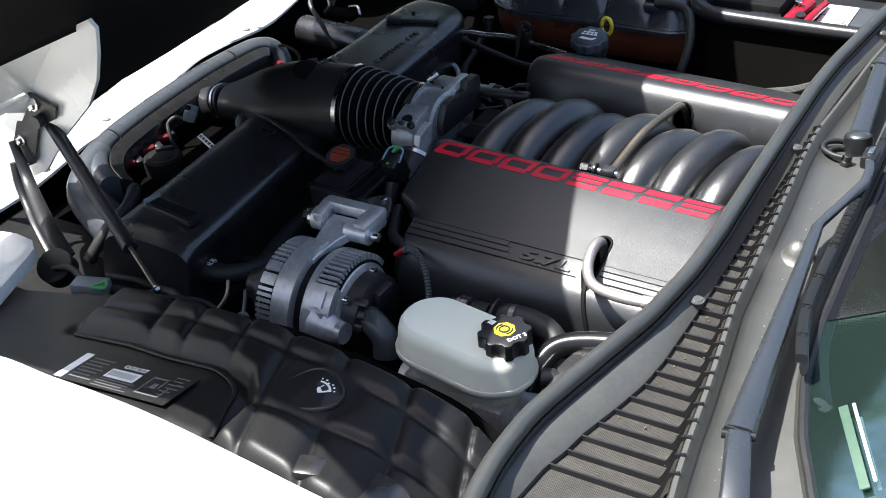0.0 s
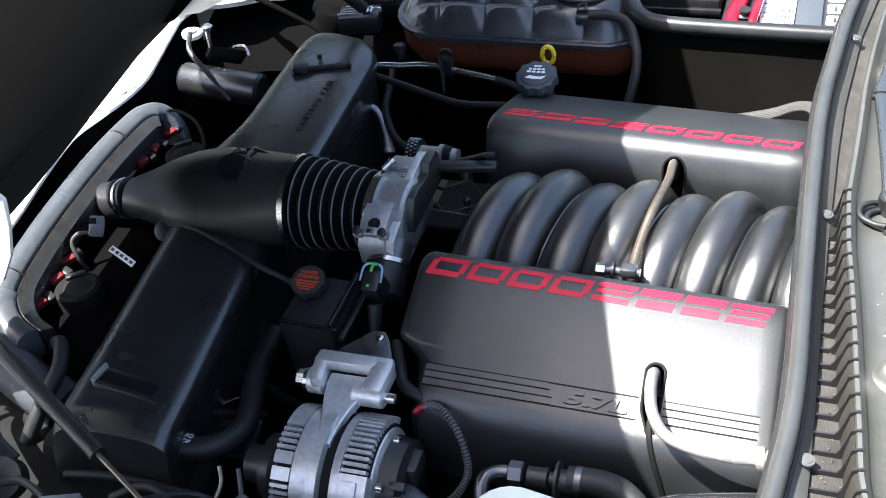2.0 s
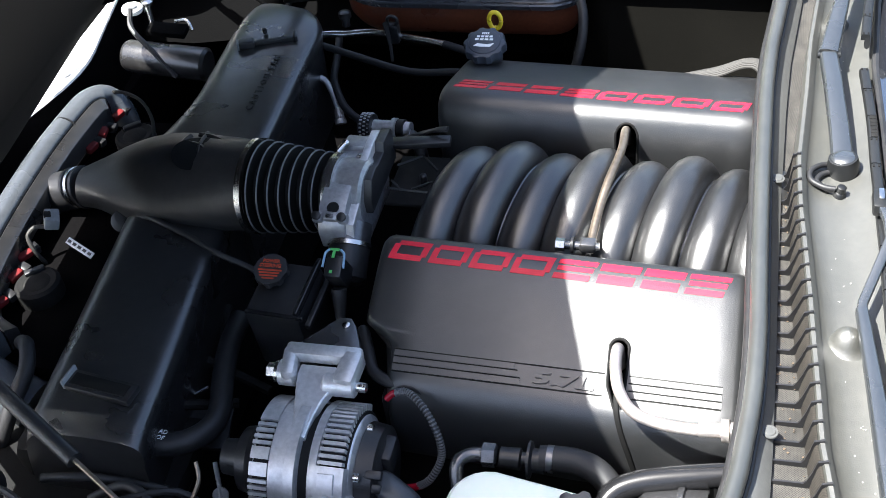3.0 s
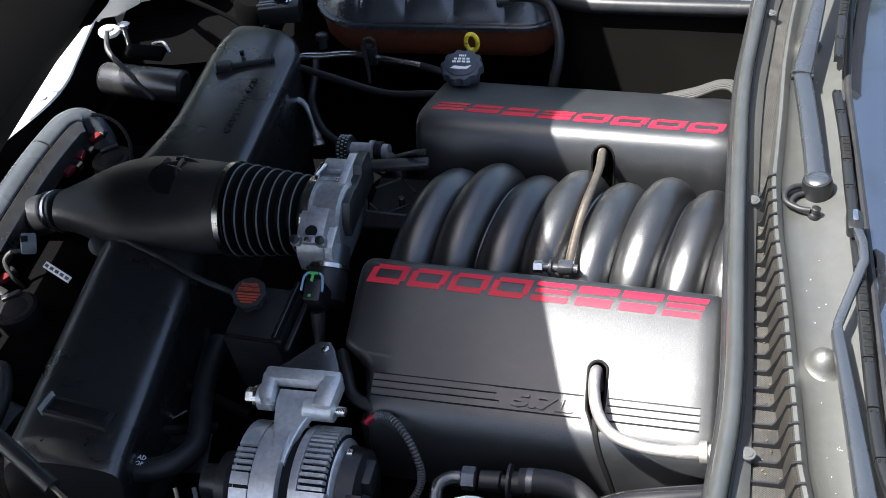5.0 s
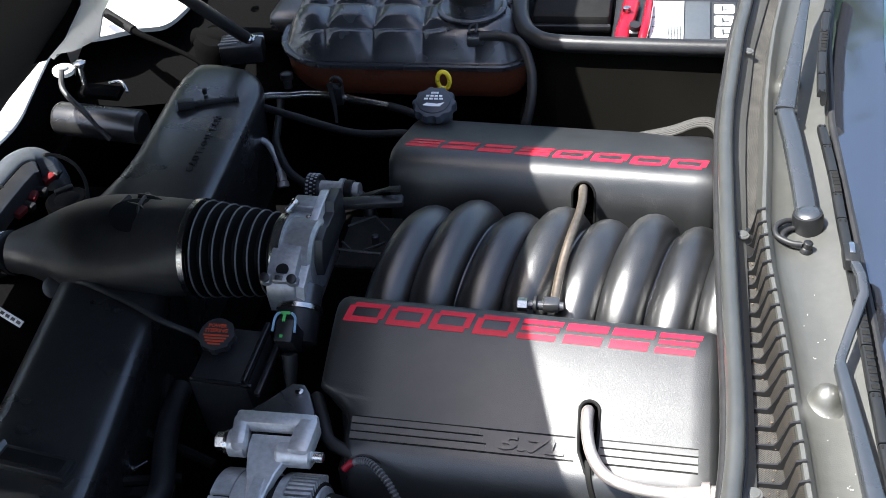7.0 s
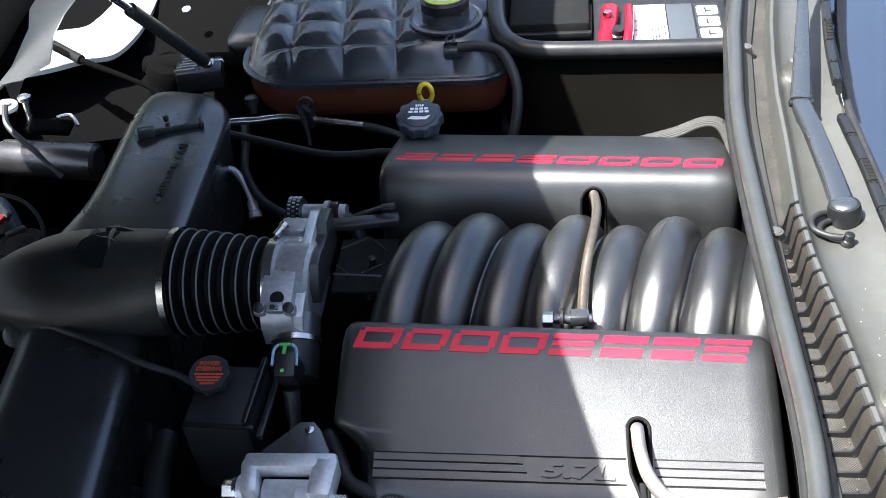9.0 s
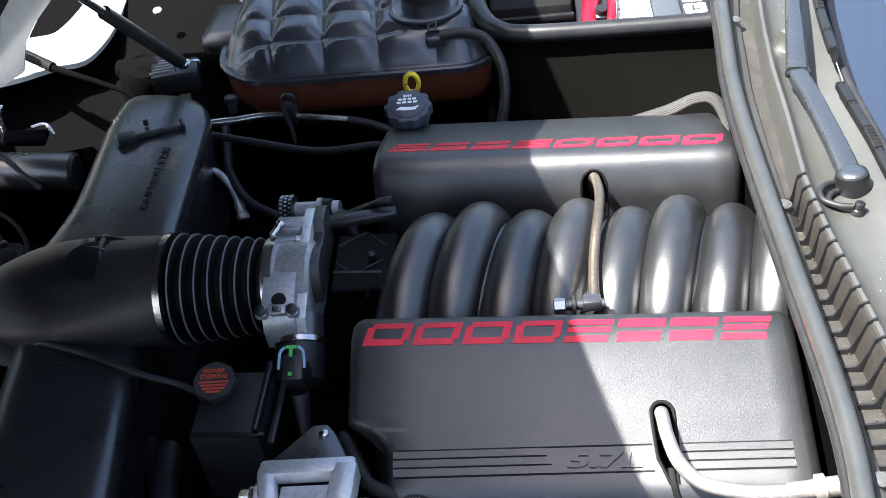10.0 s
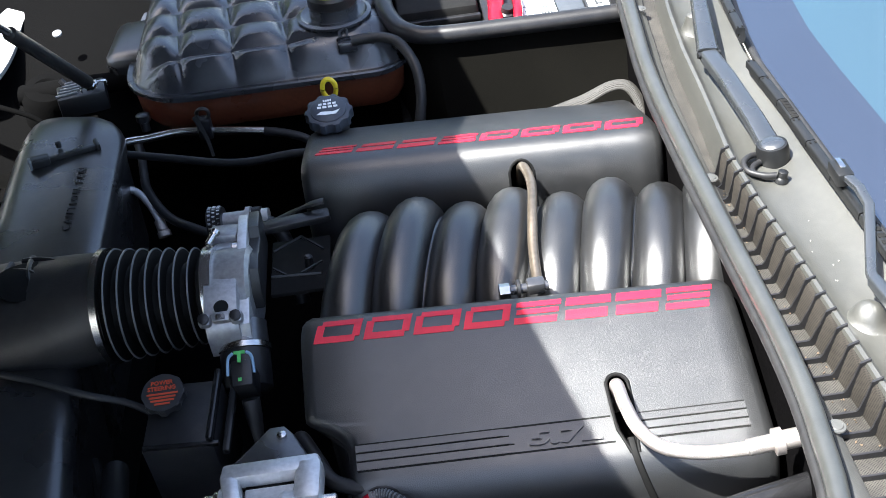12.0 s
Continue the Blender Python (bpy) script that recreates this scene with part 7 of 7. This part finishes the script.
for k in range(30):
    y = 0.006 - 0.0243 * k
    if y < -0.70:
        break
    f0, v0, c0 = table(y, FRONT) + 0.0005, table(y, FOOT), table(y, CREST)
    path = [(f0, FLOOR_Z), (v0 - 0.004, FLOOR_Z), (v0 + 0.001, FLOOR_Z + 0.006), (v0 + 0.55 * (c0 - v0), FLOOR_Z + 0.55 * (CREST_Z - FLOOR_Z)), (c0 - 0.002, CREST_Z - 0.003), (c0 + 0.003, CREST_Z + 0.001)]
    lift = [(0, 0.0055), (-0.003, 0.0058), (-0.0055, 0.003), (-0.0055, 0.0025), (-0.0045, 0.0035), (0.0, 0.0035)]
    bm = bmesh.new()
    rings = []
    for (x, z), (ux, uz) in zip(path, lift):
        rings.append([Vector((x, y - 0.0013, z - 0.002)), Vector((x, y + 0.0013, z - 0.002)), Vector((x + ux, y + 0.0011, z + uz)), Vector((x + ux, y - 0.0011, z + uz))])
    add_rings(bm, rings)
    part("rib", bm, BLACK, cowl, flat=True)
part("boss", lathe([(0, 0.025), (0.003, 0.019), (0.010, 0.0155), (0.016, 0.0125), (0.021, 0.007), (0.0225, 0.0)], (0.324, -0.282, 0.8225), (0, 0, 1), 32), COWL, cowl)
part("boss", lathe([(0, 0.020), (0.004, 0.016), (0.016, 0.012), (0.026, 0.009), (0.030, 0.0)], (0.318, 0.330, 0.823), (0, 0, 1), 24), COWL, cowl)
hose = part("washer_hose", tube([(0.312, 0.010, 0.828), (0.298, 0.004, 0.832), (0.286, -0.010, 0.834), (0.286, -0.026, 0.833), (0.300, -0.037, 0.832), (0.314, -0.040, 0.832)], 0.0036, 10), RUBBER, cowl)
part("washer_hose", tube([(0.316, 0.000, 0.827), (0.300, -0.008, 0.828), (0.293, -0.022, 0.828), (0.302, -0.034, 0.828), (0.314, -0.040, 0.829)], 0.0036, 10), RUBBER, cowl)
part("jet", lathe([(0, 0.008), (0.004, 0.0075), (0.006, 0.0055), (0.013, 0.0055), (0.014, 0.004)], (0.319, -0.041, 0.8235), (0.15, 0, 1), 16), SPINE, cowl, "black washer jet")

# dry leaf crumbs in the intake and dust specks on the plastic
rng = random.Random(7)
crumbs, specks = bmesh.new(), bmesh.new()
for k in range(95):
    y = rng.uniform(-0.69, 0.0) if k % 3 else rng.choice((-0.02, -0.05, -0.09, -0.247, -0.26, -0.317, -0.325, -0.60, -0.66)) + rng.uniform(-0.012, 0.012)
    x = table(y, FOOT) - abs(rng.gauss(0, 0.012)) - 0.002 if y > -0.5 else rng.uniform(table(y, FRONT) + 0.004, table(y, FOOT) - 0.002)
    x = max(x, table(y, FRONT) + 0.002)
    s = rng.uniform(0.0006, 0.0018)
    add_slab(crumbs, [(-s, -0.4 * s), (0.2 * s, -0.6 * s), (1.1 * s, 0.1 * s), (0, 0.7 * s)], 0, 0.0004, 0, pose(x, y, FLOOR_Z + 0.0012, rng.uniform(-30, 30), rng.uniform(-30, 30), rng.uniform(0, 360)))
tagged(part("leaf_crumbs", crumbs, FLAKE, None, flat=True), "dry brown leaf crumbs caught in the intake mesh", "leaf debris", kind="stuff")
for k in range(60):
    y = rng.uniform(-0.72, 0.55)
    c_, s_ = table(y, CREST), table(y, SCREEN_X)
    x = rng.uniform(c_ + 0.028, s_ - 0.034)
    s = rng.uniform(0.0003, 0.0006)
    add_slab(specks, [(-s, -s), (s, -0.7 * s), (0.8 * s, s), (-0.6 * s, 0.8 * s)], 0, 0.0006, 0, pose(x, y, 0.8238, 0, 0, rng.uniform(0, 90)))
tagged(part("dust_specks", specks, SPECK, None, flat=True), "pale dust specks scattered over the cowl plastic", "dust", kind="stuff")

screen = bmesh.new()
rings = []
for yy in np.linspace(0.80, -0.86, 40):
    x = table(yy, SCREEN_X) + 0.006
    rings.append([Vector((x + dx, yy * (1 - 0.10 * dx), 0.842 + dx * 0.50)) for dx in (0.0, 0.004, 0.05, 0.2, 0.5, 0.9)])
add_rings(screen, rings, closed=False, cap=False)
windscreen = tagged(part("window_1", screen, GLASS, None), "dark tinted windscreen reflecting the sky", "windscreen", kind="structure")
part("glass_edge", tube([(table(yy, SCREEN_X) + 0.004, yy, 0.841) for yy in np.linspace(0.80, -0.86, 40)], 0.005, 8, 2), RUBBER, windscreen, "black glass edge")
# the darker reflection low on the glass is laid on as a band
band = bmesh.new()
add_rings(band, [[Vector((table(yy, SCREEN_X) + 0.006 + dx, yy * (1 - 0.10 * dx), 0.842 + dx * 0.50 + 0.0012)) for dx in (0.001, 0.02, 0.04, 0.060 + 0.02 * min(max(yy - 0.1, 0), 0.3))] for yy in np.linspace(0.80, -0.42, 34)], closed=False, cap=False)
part("reflection_band", band, DIM_GLASS, windscreen, "band of glass given a darker reflection")
plate = thing("identity_plate", (0.46, -0.66, 0.90), "narrow pale green plate behind the windscreen edge", "plate")
def on_glass(x, y, lift):
    """A place just above the windscreen."""
    return (x, y, 0.842 + (x - table(y, SCREEN_X) - 0.006) * 0.5 + lift)


part("strip", box(on_glass(0.4660, -0.617, 0.006), (0.0030, 0.098, 0.002), 0.0006, rot(0, -26, 23)), PRINT, plate)
part("backing", box(on_glass(0.4590, -0.622, 0.006), (0.0085, 0.104, 0.002), 0.0006, rot(0, -26, 23)), PALEGREEN, plate, "pale green band")


def add_bar(bm_, rows):
    """A rounded flat bar through rows of (place, width, height)."""
    pts = [Vector(r[0]) for r in rows]
    rings_ = []
    for i_, (p_, w_, h_) in enumerate(zip(pts, [r[1] for r in rows], [r[2] for r in rows])):
        d_ = (pts[min(i_ + 1, len(pts) - 1)] - pts[max(i_ - 1, 0)]).normalized()
        side_ = d_.cross(Vector((0, 0, 1))).normalized()
        up_ = side_.cross(d_)
        sec = [(-1, -1), (-1, 0.35), (-0.90, 0.75), (-0.70, 0.95), (0.0, 1.02), (0.70, 0.95), (0.90, 0.75), (1, 0.35), (1, -1)]
        rings_.append([p_ + side_ * (a_ * w_ / 2) + up_ * (b_ * h_ / 2) for a_, b_ in sec])
    add_rings(bm_, rings_)
    return bm_


def bar(rows):
    return add_bar(bmesh.new(), rows)


def blade_unit(w, path, ribs):
    """Rubber, spine pieces with paired slots, and an open ladder stretch."""
    pts = spline(path, 8)
    part("rubber", tube([(p.x + 0.003, p.y, p.z - 0.009) for p in pts], 0.0042, 8, 1, 2.2), RUBBER, w)
    n = len(pts) - 1
    k = 0
    while k < n:
        e = min(k + 4, n)
        seg = [pts[i_] for i_ in range(k, e + 1)]
        seg[0] = seg[0].lerp(seg[1], 0.06)
        seg[-1] = seg[-1].lerp(seg[-2], 0.06)
        piece = part("spine", bar([(q, 0.0115, 0.009) for q in seg]), SPINE, w)
        mid = seg[len(seg) // 2]
        if (k // 4) in ribs:
            for j_ in range(6):
                q = seg[0].lerp(seg[-1], (j_ + 0.5) / 6)
                part("slot", box(q + Vector((0.001, 0, 0.0043)), (0.008, 0.0065, 0.002), 0.0005), MATT, piece, "dark slot")
        else:
            for s_ in (-1, 1):
                part("slot", box(seg[0].lerp(seg[-1], 0.06) + Vector((s_ * 0.003, 0, 0.0043)), (0.0022, 0.004, 0.002), 0.0003), MATT, piece, "dark slot")
        k = e


def wiper(lab, pivot, hinge_at, end, rod, blade, ribs):
    w = thing("wiper_arm", pivot, lab, "wiper", "windscreen wipers")
    p, h_, e = Vector(pivot), Vector(hinge_at), Vector(end)
    part("pivot_post", lathe([(-0.022, 0.0185), (-0.004, 0.0185), (0.002, 0.0170), (0.003, 0.0140)], p, (-0.12, 0.05, 1), 24), SPINE, w, "dark pivot post")
    part("pivot_cap", lathe([(0.000, 0.0150), (0.003, 0.0145), (0.0052, 0.0120), (0.0060, 0.006)], p, (-0.12, 0.05, 1), 24), ARM, w, "pale pivot cap")
    d = (h_ - p).normalized()
    part("arm", bar([(p + d * 0.006 + Vector((0, 0, -0.003)), 0.026, 0.010), (p.lerp(h_, 0.25) + Vector((0, 0, 0.001)), 0.024, 0.012), (p.lerp(h_, 0.7) + Vector((0, 0, 0.003)), 0.0225, 0.013), (h_ - d * 0.012, 0.0225, 0.014), (h_, 0.0225, 0.012)]), ARM, w)
    part("channel", bar([(h_ + d * 0.002, 0.0265, 0.016), (h_.lerp(e, 0.35) + Vector((0, 0, 0.002)), 0.021, 0.014), (h_.lerp(e, 0.75) + Vector((0, 0, 0.002)), 0.015, 0.012), (e, 0.0125, 0.010)]), ARM, w)
    side = d.cross(Vector((0, 0, 1))).normalized()
    part("hinge_pin", lathe([(-0.0145, 0.003), (-0.0145, 0.0045), (0.0145, 0.0045), (0.0145, 0.003)], h_, side, 12), SPINE, w)
    if rod:
        part("rod", bar([(Vector(q), 0.0105, 0.006) for q in [tuple(e)] + rod]), ARM, w)
        r_ = Vector(rod[-1])
        part("clip", box(r_ + Vector((0, 0.006, -0.004)), (0.018, 0.032, 0.016), 0.003), SPINE, w)
        part("clip_pin", box(r_ + Vector((0, 0.010, 0.005)), (0.006, 0.018, 0.004), 0.001), STEEL, w)
    blade_unit(w, blade, ribs)


wiper("silver-grey satin wiper arm on the cowl, far side", (0.322, 0.004, 0.843), (0.3055, 0.208, 0.855), (0.345, 0.475, 0.888), [(0.352, 0.50, 0.890), (0.372, 0.54, 0.888)], [(0.350, 0.225, 0.872), (0.358, 0.33, 0.872), (0.372, 0.44, 0.874), (0.392, 0.56, 0.878)], (2,))
wiper("silver-grey satin wiper arm on the cowl, near side", (0.392, -0.735, 0.858), (0.368, -0.646, 0.862), (0.336, -0.258, 0.852), [(0.337, -0.248, 0.853), (0.365, -0.165, 0.870), (0.364, -0.140, 0.874), (0.3575, -0.112, 0.875)], [(0.349, 0.178, 0.852), (0.355, 0.075, 0.853), (0.357, -0.02, 0.854), (0.3615, -0.165, 0.856), (0.364, -0.30, 0.857), (0.369, -0.43, 0.860), (0.390, -0.53, 0.872)], (2, 6, 7))


# ---- trees beyond the far side, mirrored in the windscreen ----
LEAF = material("tree_leaves", (0.045, 0.085, 0.022), 0.55, relief=0.0, tone=0.35, coarse=2.0)
BARK = material("tree_bark", (0.10, 0.075, 0.055), 0.9, relief=0.3, grain=60)


def tree(at, height, spread, seed):
    r_ = random.Random(seed)
    t_ = thing("tree", at, "leafy green tree beyond the car", "tree", "trees")
    x_, y_, z_ = at
    part("trunk", tube([(x_, y_, 0), (x_ + 0.1, y_, height * 0.3), (x_ - 0.05, y_ + 0.1, height * 0.7)], (0.16, 0.06), 10), BARK, t_)
    tips = []
    for k_ in range(9):
        a_ = k_ * 2.4
        h_ = height * r_.uniform(0.25, 0.5)
        tip = Vector((x_ + spread * 0.7 * math.cos(a_), y_ + spread * 0.7 * math.sin(a_), h_ + height * r_.uniform(0.1, 0.35)))
        part("limb", tube([(x_, y_, h_), ((x_ + tip.x) / 2, (y_ + tip.y) / 2, h_ + 0.1 * height), tip], (0.06, 0.02), 6), BARK, t_)
        tips.append(tip)
    verts, faces = [], []
    for k_ in range(2600):
        c_ = r_.choice(tips) if k_ % 3 else Vector((x_, y_, height * 0.66))
        p_ = c_ + Vector((r_.gauss(0, 1), r_.gauss(0, 1), r_.gauss(0, 0.8))) * spread * 0.34
        u_ = Vector((r_.gauss(0, 1), r_.gauss(0, 1), r_.gauss(0, 1))).normalized()
        v_ = u_.orthogonal().normalized()
        s_ = r_.uniform(0.10, 0.22)
        n_ = len(verts)
        verts += [p_ - u_ * s_, p_ + v_ * s_ * 0.5, p_ + u_ * s_, p_ - v_ * s_ * 0.5]
        faces.append((n_, n_ + 1, n_ + 2, n_ + 3))
    me = bpy.data.meshes.new("crown")
    me.from_pydata([tuple(q - Vector(at)) for q in verts], [], faces)
    me.materials.append(LEAF)
    crown = new("crown", me)
    crown.parent = t_


for k, (x, y, h_, s_) in enumerate(((-9.5, 7.5, 8.2, 2.6), (-7.2, 9.0, 8.4, 2.4), (-5.2, 10.0, 5.5, 1.7), (-3.6, 10.8, 5.4, 1.5), (-1.6, 11.2, 4.4, 1.5), (-11.5, 5.0, 8.0, 2.6))):
    tree((x, y, 0.0), h_, s_, 30 + k)
